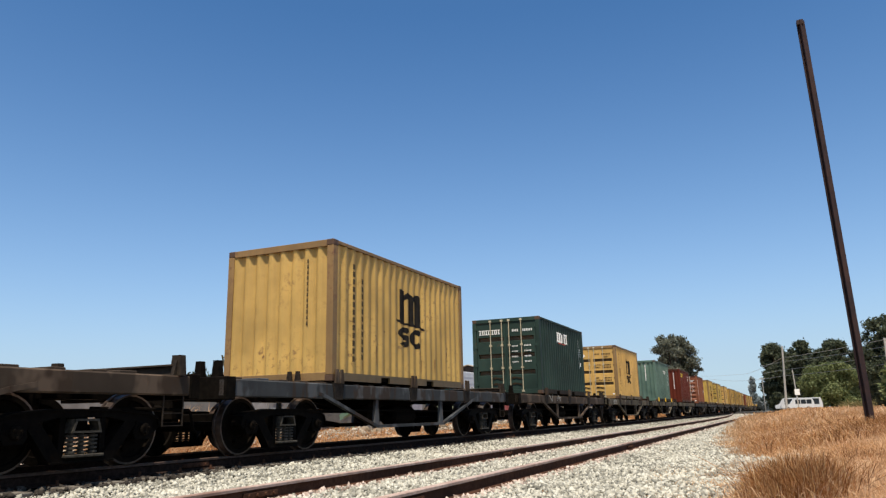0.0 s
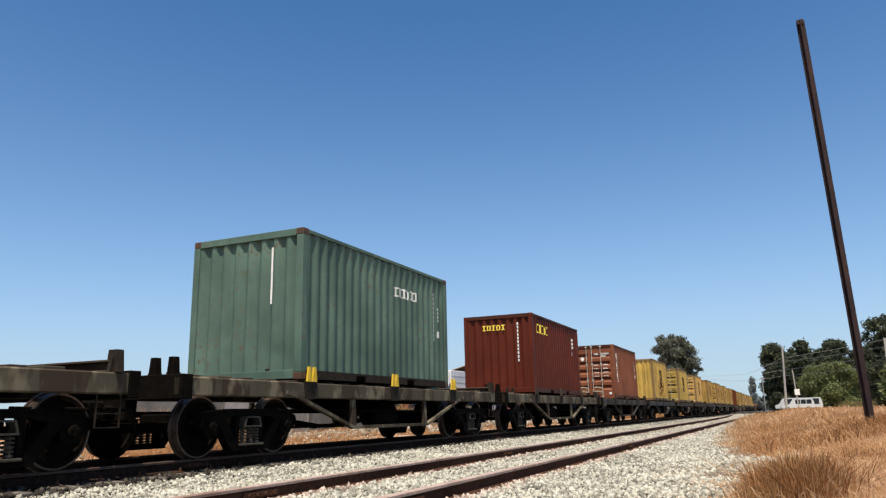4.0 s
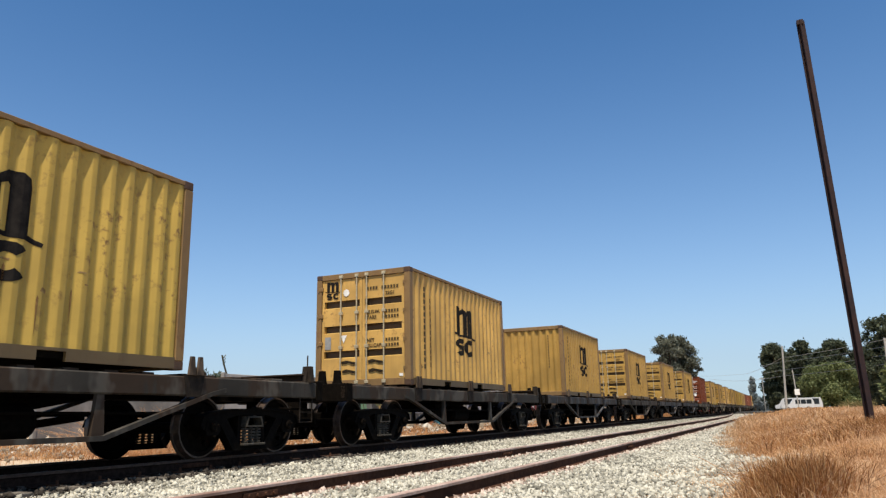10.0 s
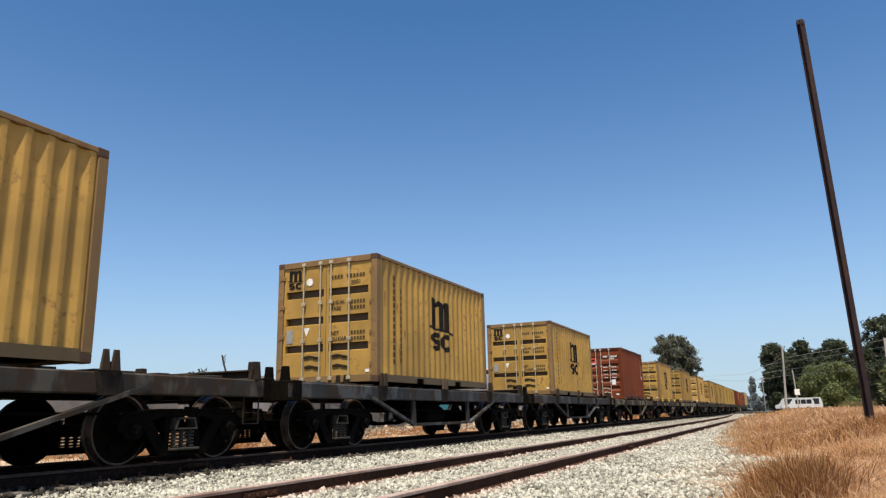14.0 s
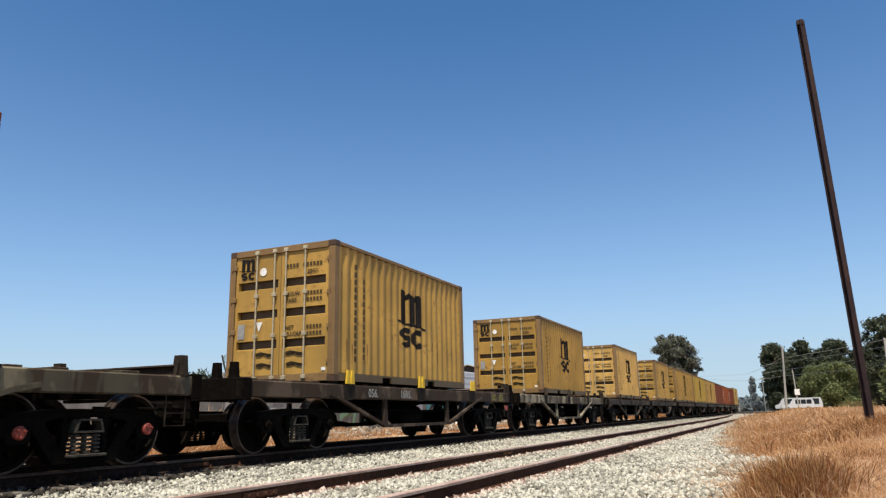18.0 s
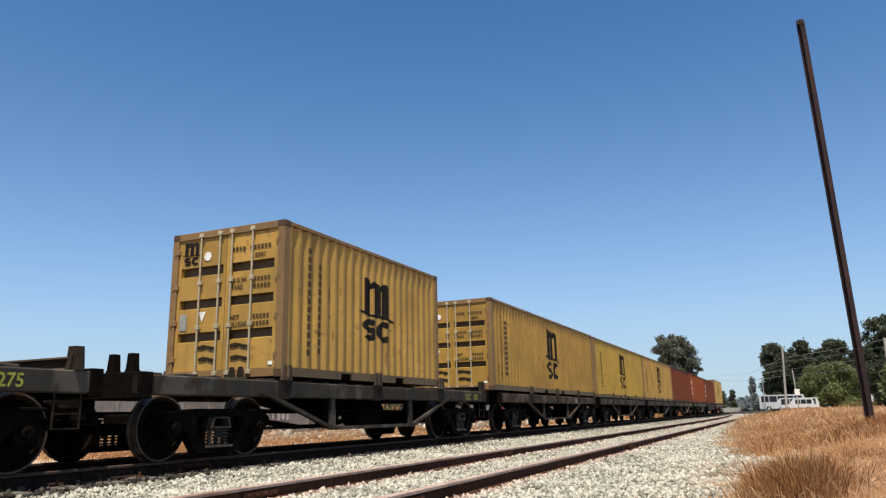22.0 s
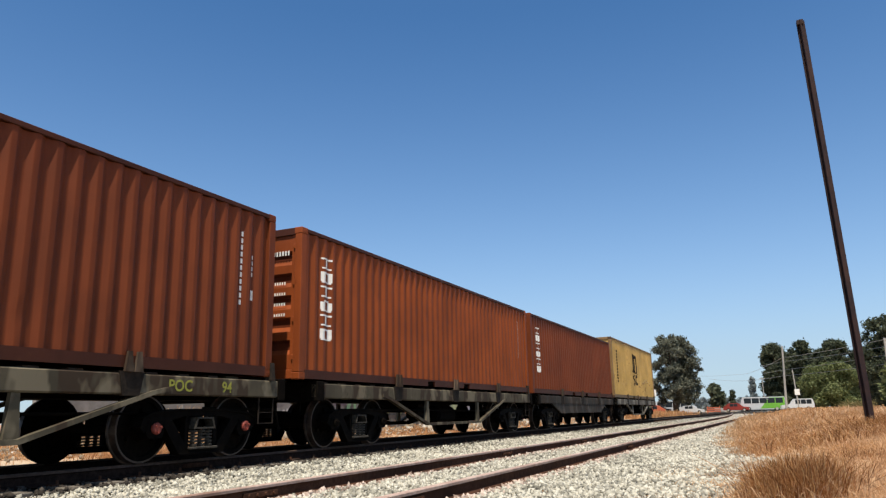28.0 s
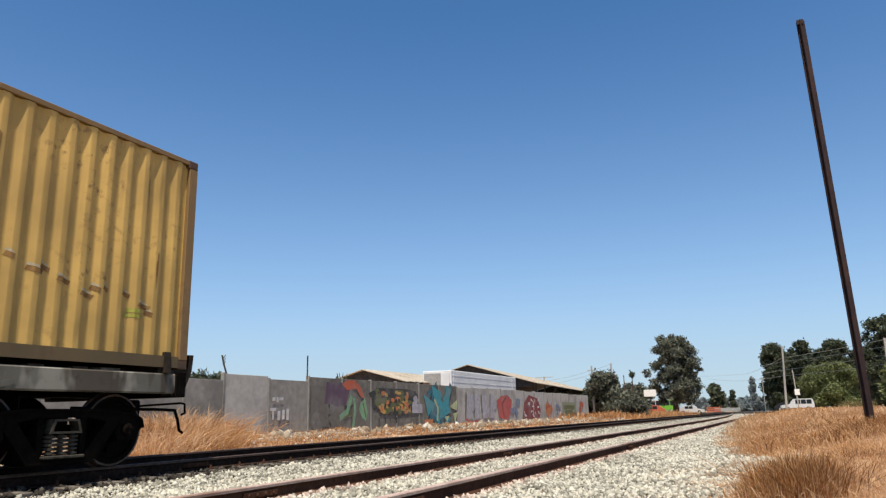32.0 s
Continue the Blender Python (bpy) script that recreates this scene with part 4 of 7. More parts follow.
def bolster_end(bm, s):
    """The open box end of the cross bolster over the springs."""
    x0, x1 = sorted((s * 1.02, s * 1.17))
    out, hole = [(-0.20, -0.02), (0.20, -0.02), (0.155, 0.135), (-0.155, 0.135)], [(-0.165, 0.003), (0.165, 0.003), (0.13, 0.112), (-0.13, 0.112)]
    for i in range(4):
        j = (i + 1) % 4
        prism(bm, [out[i], out[j], hole[j], hole[i]], "x", x0, x1)


def axle_box(bm, s):
    prism(bm, [(-0.15, -0.05), (-0.12, 0.10), (0.12, 0.10), (0.15, -0.05), (0.11, -0.12), (-0.11, -0.12)], "x", *sorted((s * 0.97, s * 1.13)))


def axle_cap(bm, s):
    """A round bearing cap with three bolts."""
    lathe(bm, [(s * 1.11, 0.07), (s * 1.16, 0.075), (s * 1.175, 0.062), (s * 1.18, 0.03)], "x", 14)
    for i in range(3):
        t = 2 * math.pi * i / 3 + 0.4
        tube(bm, (s * 1.17, 0.044 * math.cos(t), 0.044 * math.sin(t)), (s * 1.20, 0.044 * math.cos(t), 0.044 * math.sin(t)), 0.016, 6)


def bogie_of(parent, y, cap_paint="black_iron"):
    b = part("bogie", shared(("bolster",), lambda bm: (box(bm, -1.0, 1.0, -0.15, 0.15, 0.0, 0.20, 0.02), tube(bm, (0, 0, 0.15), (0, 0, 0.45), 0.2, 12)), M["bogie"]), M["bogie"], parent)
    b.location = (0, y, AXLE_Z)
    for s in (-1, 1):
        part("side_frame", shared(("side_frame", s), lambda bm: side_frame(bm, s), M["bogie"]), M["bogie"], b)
        part("bolster_end", shared(("bolster_end", s), lambda bm: bolster_end(bm, s), M["pale_steel"]), M["bogie"], b)
        for y2 in (-0.14, 0.0, 0.14):
            q = part("spring", shared(("spring",), spring_mesh, M["pale_steel"]), M["bogie"], b)
            q.location = (s * 1.08, y2, -0.14)
        part("spring_seat", shared(("spring_seat", s), lambda bm: box(bm, *sorted((s * 0.99, s * 1.17)), -0.26, 0.26, -0.285, -0.252, 0.008), M["pale_steel"]), M["bogie"], b)
        for a in (-1, 1):
            q = part("axle_box", shared(("axle_box", s), lambda bm: axle_box(bm, s), M["bogie"]), M["bogie"], b)
            q.location = (0, a * AXLE, 0)
            q = part("axle_cap", shared(("axle_cap", s), lambda bm: axle_cap(bm, s), M[cap_paint]), M["bogie"], b)
            q.location = (0, a * AXLE, 0)
    for a in (-1, 1):
        w = part("wheelset", wheel_mesh(), M["bogie"], b)
        w.location = (0, a * AXLE, 0)
        k = part("brake_shoe", shared(("brake_shoe", a), lambda bm: [box(bm, s * GAUGE / 2 - 0.05, s * GAUGE / 2 + 0.05, -a * 0.50, -a * 0.44, -0.16, 0.12, 0.01) for s in (-1, 1)] + [box(bm, -0.85, 0.85, -a * 0.54, -a * 0.47, -0.06, 0.02)], M["black_iron"]), M["bogie"], b)
        k.location = (0, a * AXLE, 0)
    return b


def wheel_mesh():
    if "wheelset" not in CACHE:
        bm = bmesh.new()
        wheelset_mesh(bm)
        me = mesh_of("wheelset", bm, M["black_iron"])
        me.materials.append(M["wheel_rim"])
        for p in me.polygons:
            r = math.hypot(p.center.y, p.center.z)
            if 0.408 < r and abs(p.center.x) > 0.6:
                p.material_index = 1
        CACHE["wheelset"] = me
    return CACHE["wheelset"]


def flat_wagon(tone, load, belly=False, last=False, short=True, cap_paint="black_iron"):
    """A bogie flat wagon with trussed side sills; y along it, z = 0 at the ballast, front -y."""
    steel = M[tone]
    words = {"frame_grey": "grey", "frame_brown": "brown", "frame_blue": "blue-grey", "frame_olive": "olive-grey", "frame_pale": "pale grey", "frame_khaki": "khaki"}[tone]
    w = thing("flat_wagon", Matrix(), f"weathered {words} steel flat wagon with " + ("deep bellied side sills" if belly else "trussed side sills"), "railway wagon", "wagons of the freight train")
    hl = WLEN / 2
    for s in (-1, 1):
        def sill(bm):
            a, b = sorted((s * 1.10, s * 1.22))
            box(bm, a, b, -hl + 0.10, hl - 0.10, SILL_BOT + 0.004, SILL_TOP, 0.018)
            a, b = sorted((s * 1.14, s * 1.205))
            if belly:
                prism(bm, [(-4.3, SILL_BOT + 0.02), (-3.2, 0.80), (3.2, 0.80), (4.3, SILL_BOT + 0.02)], "x", a, b)
                prism(bm, [(-3.25, 0.80), (-3.2, 0.77), (3.2, 0.77), (3.25, 0.80)], "x", *sorted((s * 1.10, s * 1.22)))
            for y in (-5.35, -3.7, 2.3, 5.1):
                box(bm, *sorted((s * 1.15, s * 1.222)), y - 0.006, y + 0.006, SILL_BOT + 0.03, SILL_TOP - 0.03)
        part("side_sill", shared(("side_sill", s, belly), sill, steel), steel, w)

        def truss(bm):
            zb = 0.60
            pts = [(-3.6, SILL_BOT + 0.09), (-3.3, SILL_BOT + 0.03), (-1.55, zb), (1.55, zb), (3.3, SILL_BOT + 0.03), (3.6, SILL_BOT + 0.09)]
            for (y0, z0), (y1, z1) in zip(pts, pts[1:]):
                beam(bm, (s * 1.195, y0, z0), (s * 1.195, y1, z1), 0.085, 0.058)
        if not belly:
            part("truss_rod", shared(("truss_rod", s), truss, steel), steel, w)
        for y in () if belly else (-1.5, 1.5):
            def strut(bm):
                prism(bm, [(-0.05, SILL_BOT), (0.05, SILL_BOT), (0.09, 0.62), (-0.09, 0.62)], "x", *sorted((s * 1.13, s * 1.19)))
            q = part("truss_post", shared(("truss_post", s), strut, steel), steel, w)
            q.location.y = y
        for y in (-5.2, -4.5, -2.95, 0.0, 2.95, 4.5):
            big = abs(y) < 4

            def bracket(bm):
                a, b = sorted((s * 1.10, s * 1.232))
                prism(bm, [(-0.19, SILL_TOP + 0.02), (0.19, SILL_TOP + 0.02), (0.13, SILL_TOP - 0.27), (-0.13, SILL_TOP - 0.27)], "x", a, b)

            def stake(bm):
                x0 = s * 1.228
                for d in (-0.075, 0.075):
                    prism(bm, [(d - 0.065, SILL_TOP + 0.015), (d + 0.065, SILL_TOP + 0.015), (d + 0.03, SILL_TOP + 0.26), (d - 0.03, SILL_TOP + 0.26)], "x", *sorted((x0, x0 + s * 0.035)))
                prism(bm, [(-0.12, SILL_TOP + 0.02), (0.12, SILL_TOP + 0.02), (0.09, SILL_TOP + 0.12), (-0.09, SILL_TOP + 0.12)], "x", *sorted((x0, x0 + s * 0.012)))
            if big:
                q = part("guide_plate", shared(("guide_plate", s), bracket, M["guide_dark"]), steel, w)
                q.location.y = y
                gm = M["guide_yellow"] if load == 9 else M["frame_brown"]
                q = part("container_guide", shared(("container_guide", s), stake, gm), steel, w)
                q.location.y = y
    if short:
        def front_guide(bm):
            for d in (-0.09, 0.09):
                prism(bm, [(d - 0.07, SILL_TOP), (d + 0.07, SILL_TOP), (d + 0.035, SILL_TOP + 0.25), (d - 0.035, SILL_TOP + 0.25)], "y", -0.02, 0.02)
            box(bm, -0.2, 0.2, -0.05, 0.02, SILL_TOP - 0.02, SILL_TOP + 0.035, 0.005)
        q = part("container_guide", shared(("front_guide",), front_guide, M["guide_dark"]), steel, w)
        q.location = (0.42, -3.185, 0)
    for e in (-1, 1):
        def head(bm):
            a, b = sorted((e * (hl - (0.32 if e < 0 else 0.18)), e * (hl - (0.10 if e < 0 else 0.0))))
            box(bm, -1.24, 1.24, a, b, SILL_BOT - 0.04, SILL_TOP + 0.03, 0.012)
            box(bm, -0.25, 0.25, a, b, SILL_BOT - 0.30, SILL_BOT, 0.01)
        part("headstock", shared(("headstock", e), head, M["black_iron"]), steel, w)

        def coupler(bm):
            tube(bm, (0, e * (hl - 0.3), 0.92), (0, e * (hl + 0.2), 0.92), 0.09, 8)
            box(bm, -0.17, 0.17, *sorted((e * (hl + 0.14), e * (hl + 0.283))), 0.80, 1.06, 0.03)
        part("coupler", shared(("coupler", e), coupler, M["black_iron"]), steel, w)
        for x in (-0.95, -0.62, 0.62, 0.95):
            def stake(bm):
                prism(bm, [(-0.07, 0), (0.07, 0), (0.045, 0.24), (-0.045, 0.24)], "y", -0.05, 0.05)
                box(bm, -0.075, 0.075, -0.055, 0.055, 0.0, 0.03)
            if e < 0 and x > 0:
                q = part("end_stake", shared(("end_stake",), stake, M["black_iron"]), steel, w)
                q.location = (x, e * (hl - 0.24), SILL_TOP + 0.03)

        def step(bm):
            for y in (0.0, 0.34):
                beam(bm, (1.19, y, SILL_BOT), (1.19, y, 0.72), 0.014, 0.018)
            beam(bm, (1.19, -0.009, 0.72), (1.19, 0.349, 0.72), 0.018, 0.014)
            beam(bm, (1.19, -0.009, 0.88), (1.19, 0.349, 0.88), 0.012, 0.012)
        if last or e < 0:
            continue
        q = part("foot_step", shared(("foot_step",), step, M["guide_dark"]), steel, w)
        q.location = (0, hl - 0.59, 0)

    def belly_sill(bm):
        for x in (-0.19, 0.10):
            prism(bm, [(-2.3, SILL_BOT), (-1.3, 0.93), (1.3, 0.93), (2.3, SILL_BOT)], "x", x, x + 0.09)
        box(bm, -0.22, 0.22, -1.35, 1.35, 0.905, 0.93)
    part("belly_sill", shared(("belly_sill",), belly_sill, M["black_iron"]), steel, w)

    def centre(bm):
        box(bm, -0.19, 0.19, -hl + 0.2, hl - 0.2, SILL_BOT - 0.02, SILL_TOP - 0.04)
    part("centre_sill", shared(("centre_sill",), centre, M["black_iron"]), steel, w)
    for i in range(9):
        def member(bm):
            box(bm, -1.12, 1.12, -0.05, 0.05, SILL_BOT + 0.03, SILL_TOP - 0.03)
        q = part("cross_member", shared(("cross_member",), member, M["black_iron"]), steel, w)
        q.location.y = -hl + 0.5 + i * (WLEN - 1.0) / 8
    def end_beam(bm):
        y = hl - 0.34
        box(bm, -1.14, 1.14, y - 0.09, y + 0.09, SILL_TOP, SILL_TOP + 0.025, 0.004)
        box(bm, -1.14, 1.14, y - 0.02, y + 0.02, SILL_TOP + 0.02, SILL_TOP + 0.13)
        box(bm, -1.14, 1.14, y - 0.09, y + 0.09, SILL_TOP + 0.125, SILL_TOP + 0.15, 0.004)
    part("end_beam", shared(("end_beam",), end_beam, M["frame_brown"]), steel, w)
    for x in (-1.16, 1.16):
        def beam_stake(bm):
            prism(bm, [(-0.10, 0), (0.10, 0), (0.07, 0.27), (-0.07, 0.27)], "y", -0.05, 0.05)
            prism(bm, [(-0.11, 0), (0.11, 0), (0.06, 0.20), (-0.06, 0.20)], "x", -0.03, 0.03)
        q = part("end_stake", shared(("beam_stake",), beam_stake, M["guide_dark"]), steel, w)
        q.location = (x, hl - 0.34, SILL_TOP)
    for y in (-4.9, -3.0, -0.05, 3.0, 4.9):
        def bolster(bm):
            box(bm, -1.10, 1.10, -0.14, 0.14, SILL_TOP - 0.03, SADDLE, 0.008)
        q = part("cross_bolster", shared(("cross_bolster",), bolster, steel), steel, w)
        q.location.y = y
    for i in range(21):
        y = -hl + 0.45 + i * (WLEN - 0.9) / 20

        def plank(bm):
            box(bm, -1.15, 1.15, -0.10, 0.10, SILL_TOP - 0.03, SILL_TOP + 0.03, 0.006)
        if all(abs(y - q) > 0.26 for q in (-4.9, -3.0, -0.05, 3.0, 4.9)) and y < hl - 0.5:
            q = part("deck_plank", shared(("deck_plank",), plank, M["sleeper"]), steel, w)
            q.location.y = y

    def tank(bm):
        lathe(bm, [(-0.55, 0.02), (-0.53, 0.16), (-0.45, 0.22), (0.45, 0.22), (0.53, 0.16), (0.55, 0.02)], "y", 14, (0.55, 0.55, 0.80))
    part("air_tank", shared(("air_tank",), tank, M["bogie"]), steel, w, smooth=True)

    def brake(bm):
        lathe(bm, [(-0.3, 0.05), (-0.28, 0.16), (0.2, 0.17), (0.24, 0.05), (0.6, 0.03)], "y", 12, (0.6, -0.85, 0.84))
        box(bm, 0.3, 0.8, -1.2, -0.6, 0.98, 1.04)
    part("brake_cylinder", shared(("brake_cylinder",), brake, M["black_iron"]), steel, w)

    def lever(bm):
        for x in (-0.95, 0.42, 0.9):
            tube(bm, (x, -3.4, 0.92), (x, 3.4, 0.88), 0.018, 6)
        beam(bm, (-0.4, -2.6, 0.86), (-0.4, -0.4, 0.62), 0.05, 0.10)
        beam(bm, (-0.4, 2.6, 0.86), (-0.4, 0.6, 0.62), 0.05, 0.10)
        beam(bm, (-0.4, -0.42, 0.62), (-0.4, 0.62, 0.62), 0.05, 0.08)
    part("brake_rigging", shared(("brake_rigging",), lever, M["black_iron"]), steel, w)
    for y, ln in ((-5.0, 0.9), (2.2, 0.7), (4.4, 0.6)):
        def plate(bm):
            r = random.Random(round(ln * 10))
            u = 0.0
            while u < ln:
                k = r.uniform(0.10, 0.17)
                h0 = r.uniform(0.0, 0.04)
                bm.faces.new([bm.verts.new(q) for q in ((1.2225, u, 1.18 + h0), (1.2225, u + k * 0.65, 1.18 + h0), (1.2225, u + k * 0.65, 1.28 + h0 * 0.6), (1.2225, u, 1.28 + h0 * 0.6))])
                u += k
        if load % 3 == 0 and y > 0:
            q = part("chalk_mark", shared(("chalk_mark", ln), plate, M["chalk"]), steel, w)
            q.location = (-0.008, y, 0)
            tagged(q, kind="stuff")
    for y in (-BOGIE_Y, BOGIE_Y):
        bogie_of(w, y, cap_paint)

    if last:
        def rod(bm):
            pts = [(1.07, hl - 0.62, 0.97), (1.07, hl + 0.10, 1.01), (1.07, hl + 0.17, 1.0), (1.07, hl + 0.18, 0.88), (1.07, hl + 0.12, 0.86)]
            for a, b in zip(pts, pts[1:]):
                tube(bm, a, b, 0.014, 6)
        part("lever_rod", shared(("lever_rod",), rod, M["black_iron"]), steel, w)

        def bracket_end(bm):
            prism(bm, [(hl - 0.22, SILL_BOT - 0.02), (hl - 0.02, SILL_BOT - 0.02), (hl + 0.13, 1.40), (hl + 0.15, 1.62), (hl + 0.08, 1.62), (hl + 0.06, 1.45), (hl - 0.26, 1.40)], "x", 1.02, 1.20)
        part("end_bracket", shared(("end_bracket",), bracket_end, M["guide_dark"]), steel, w)

        for q in w.children:
            if not q.name.startswith(("lever", "bogie")):
                q.location.z += 0.02

    def hose(bm):
        pts = [(0.85, hl - 1.4, 0.95), (0.95, hl - 0.2, 0.93), (0.95, hl + 0.12, 0.92), (0.93, hl + 0.20, 0.80), (0.90, hl + 0.27, 0.66), (0.87, hl + 0.36, 0.62)]
        for a, b in zip(pts, pts[1:]):
            tube(bm, a, b, 0.02, 6)
    part("air_hose", shared(("air_hose",), hose, M["black_iron"]), steel, w)
    return w


# What each wagon carries, from the head of the view to the tail of the train.
TRAIN = [None, "yel:20:yellow_tan:plain:3", "green_dark", "yel:20:yellow_pale:doors:9", "green_light", "red_dark", "red_doors", "yel:20:yellow_rusty:plain:2",
         "yel:20:yellow_bright:doors:2", "yel:20:yellow_pale:doors:4", "yel:20:yellow:plain:4", "yel:20:yellow:doors:3", "yel:20:yellow:doors:5",
         "yel:20:yellow:doors:3", "red_panel", "yel:20:yellow:doors:2", "yel:20:yellow_brown:doors:4", "yel:20:yellow_pale:doors:5", "yel:20:yellow:doors:3",
         "yel:40:yellow_brown:doors:9", "yel:40:yellow_deep:doors:2", "yel:40:yellow:doors:5", "red40:red_brown:plain", "red40:red_orange", "red40:red_brown",
         "yel:40h:yellow_tan:doors:14"]
TONES = ["frame_brown", "frame_blue", "frame_brown", "frame_olive", "frame_olive", "frame_olive", "frame_grey", "frame_blue", "frame_grey", "frame_grey", "frame_blue", "frame_grey", "frame_blue", "frame_blue", "frame_olive", "frame_brown", "frame_khaki", "frame_grey", "frame_grey", "frame_brown", "frame_grey", "frame_grey", "frame_olive", "frame_olive", "frame_grey", "frame_pale"]
# Where the middle of wagon 0 stands when the train has run 0 m, the wagons' spacing, and how far it has run at each time.
WAGON_0, WAGON_STEP = -142.307, 12.567
RUN = [(0, -156.31), (2, -136.99), (4, -117.59), (6, -98.13), (8, -78.41), (10, -58.71), (12, -39.12), (14, -19.53), (16, -0.03), (18, 19.59), (20, 39.23), (22, 58.90), (24, 78.67), (26, 98.41), (28, 118.05), (30, 137.92), (32, 158.05)]
SLACK = {21: -0.22}
# How far each wagon's middle lies behind the even spacing; the rest share 0.26.
OFFSET = {0: 0.10, 1: 0.38, 5: 0.14, 7: 0.27, 8: 0.36, 10: 0.35, 14: 0.42, 17: 0.12, 18: 0.30, 24: 0.18}
SHIFT = {0: -0.08, 1: -0.03, 2: 0.06, 4: 0.22, 5: 0.57, 6: 0.05, 7: 0.03, 8: 0.03, 9: -0.07, 10: 0.08, 11: 0.06, 12: -0.08, 13: 0.12, 14: -0.06, 15: 0.0, 17: 0.03, 18: 0.1, 19: 0.17, 20: -0.1, 21: -0.18, 22: -0.06, 24: 0.1}
LIFT = {1: 0.01, 4: 0.03, 6: 0.03, 7: 0.02, 8: 0.02, 9: -0.01, 10: 0.03, 11: 0.04, 15: 0.03, 16: 0.03, 17: 0.02, 18: 0.02, 24: 0.03}
MOVERS = []
SPINNERS = []


def run_at(t):
    return float(np.interp(t, [a for a, _ in RUN], [b for _, b in RUN]))


# Writing on the side sills: text, paint, size, place along the wagon and height.
WAGON_SIGNS = {2: (("PEROS", "chalk", 0.27, -4.55, 1.14),),
               14: (("056.", "chalk", 0.22, -2.25, 1.15), ("16RS.", "chalk", 0.22, -0.95, 1.15), ("OC", "olive_ink", 0.22, 4.35, 1.15), ("155", "olive_ink", 0.22, 4.9, 1.15)),
               16: (("275", "olive_ink", 0.20, 4.72, 1.16),), 18: (("356.", "chalk", 0.27, 2.40, 1.13),),
               17: (("OC", "olive_ink", 0.21, 4.45, 1.15), ("181", "olive_ink", 0.21, 4.95, 1.15)),
               21: (("POC", "olive_ink", 0.21, 3.55, 1.16), ("94", "olive_ink", 0.21, 4.55, 1.16))}


CHALK_LINES = (((-2.65, 1.39), (-2.28, 1.18)), ((-2.28, 1.18), (-2.22, 1.4)), ((-1.65, 1.19), (-1.55, 1.39)), ((-1.55, 1.39), (-1.22, 1.18)), ((-1.61, 1.29), (-1.19, 1.31)), ((-1.73, 1.3), (-1.7, 1.28)))


def chalk_drawing(bm):
    """Hand-drawn strokes of chalk on the side sill."""
    for (y0, z0), (y1, z1) in CHALK_LINES:
        n = math.hypot(y1 - y0, z1 - z0)
        a, b = (z1 - z0) / n * 0.013, -(y1 - y0) / n * 0.013
        bm.faces.new([bm.verts.new((1.2255, y, z)) for y, z in ((y0 + a, z0 + b), (y0 - a, z0 - b), (y1 - a * 1.3, z1 - b * 1.3), (y1 + a * 1.3, z1 + b * 1.3))])


def build_train():
    wagon_made = {}
    for i, (kind, tone) in enumerate(zip(TRAIN, TONES)):
        k = i - 1
        y = WAGON_0 + k * WAGON_STEP + SLACK.get(k, 0.0)
        key = (tone, 9 if k in (3, 14) else (i * 7) % 3, k == 23, k == 24, i < 19, "red_cap" if k in (13, 21) else "black_iron")
        if key in wagon_made:
            w = copy_thing(wagon_made[key], Matrix())
        else:
            w = wagon_made[key] = flat_wagon(tone, key[1] + (0 if tone != "frame_olive" or key[1] == 9 else 3), *key[2:])
        yw = y + OFFSET.get(k, 0.26)
        MOVERS.append((w, yw, 0.0))
        for text, ink, size, y0, z0 in WAGON_SIGNS.get(k, ()):
            part("wagon_sign", lettered(text, size, ink), M[ink], w, "painted sign on the side sill").matrix_basis = Matrix.Translation((1.2345 if k == 18 else 1.2245, y0, z0)) @ Matrix(((0, 0, 1, 0), (1, 0, 0, 0), (0, 1, 0, 0), (0, 0, 0, 1)))
        if k == 1:
            bm = bmesh.new()
            chalk_drawing(bm)
            part("chalk_drawing", bm, M["chalk"], w, "chalk strokes on the side sill")
        for b in w.children:
            if b.name.startswith("bogie"):
                for q in b.children:
                    if q.name.startswith("wheelset"):
                        SPINNERS.append((q, q.location.y, yw))
        if kind:
            c = container_of(kind)
            if c is None:
                c = copy_thing(TEMPLATES[kind], Matrix())
            MOVERS.append((c, y + SHIFT.get(k, 0.0), SADDLE + 0.01 + LIFT.get(k, 0.0)))


build_train()


# ---- track bed: sleepers, clips, joint plates, stones ----
def build_sleepers():
    def shape(bm):
        box(bm, -1.35, 1.35, -0.12, 0.12, -0.11, 0.0, 0.012)
    me = shared(("sleeper",), shape, M["sleeper_grey"])

    def clip(bm):
        for s in (-1, 1):
            for d in (-1, 1):
                x = s * GAUGE / 2 + d * 0.10
                box(bm, x - 0.045, x + 0.045, -0.07, 0.07, 0.0, 0.016)
                tube(bm, (x, 0.03, 0.01), (x, 0.03, 0.06), 0.018, 6)
    clips = shared(("rail_clip",), clip, M["rail_rust"])
    rnd = random.Random(3)
    y = -6.0
    while y < 62:
        s = new("sleeper", me)
        s.matrix_basis = pose(MAIN_X + rnd.uniform(-0.03, 0.05), y + rnd.uniform(-0.03, 0.03), RAIL_MAIN - 0.152, 0, 0, rnd.uniform(-0.8, 0.8))
        tagged(s, "dark old wooden sleeper in dark ballast", "sleeper", "sleepers of the main line", "structure")
        q = new("rail_clip", clips)
        q.parent = s
        y += 0.62


build_sleepers()


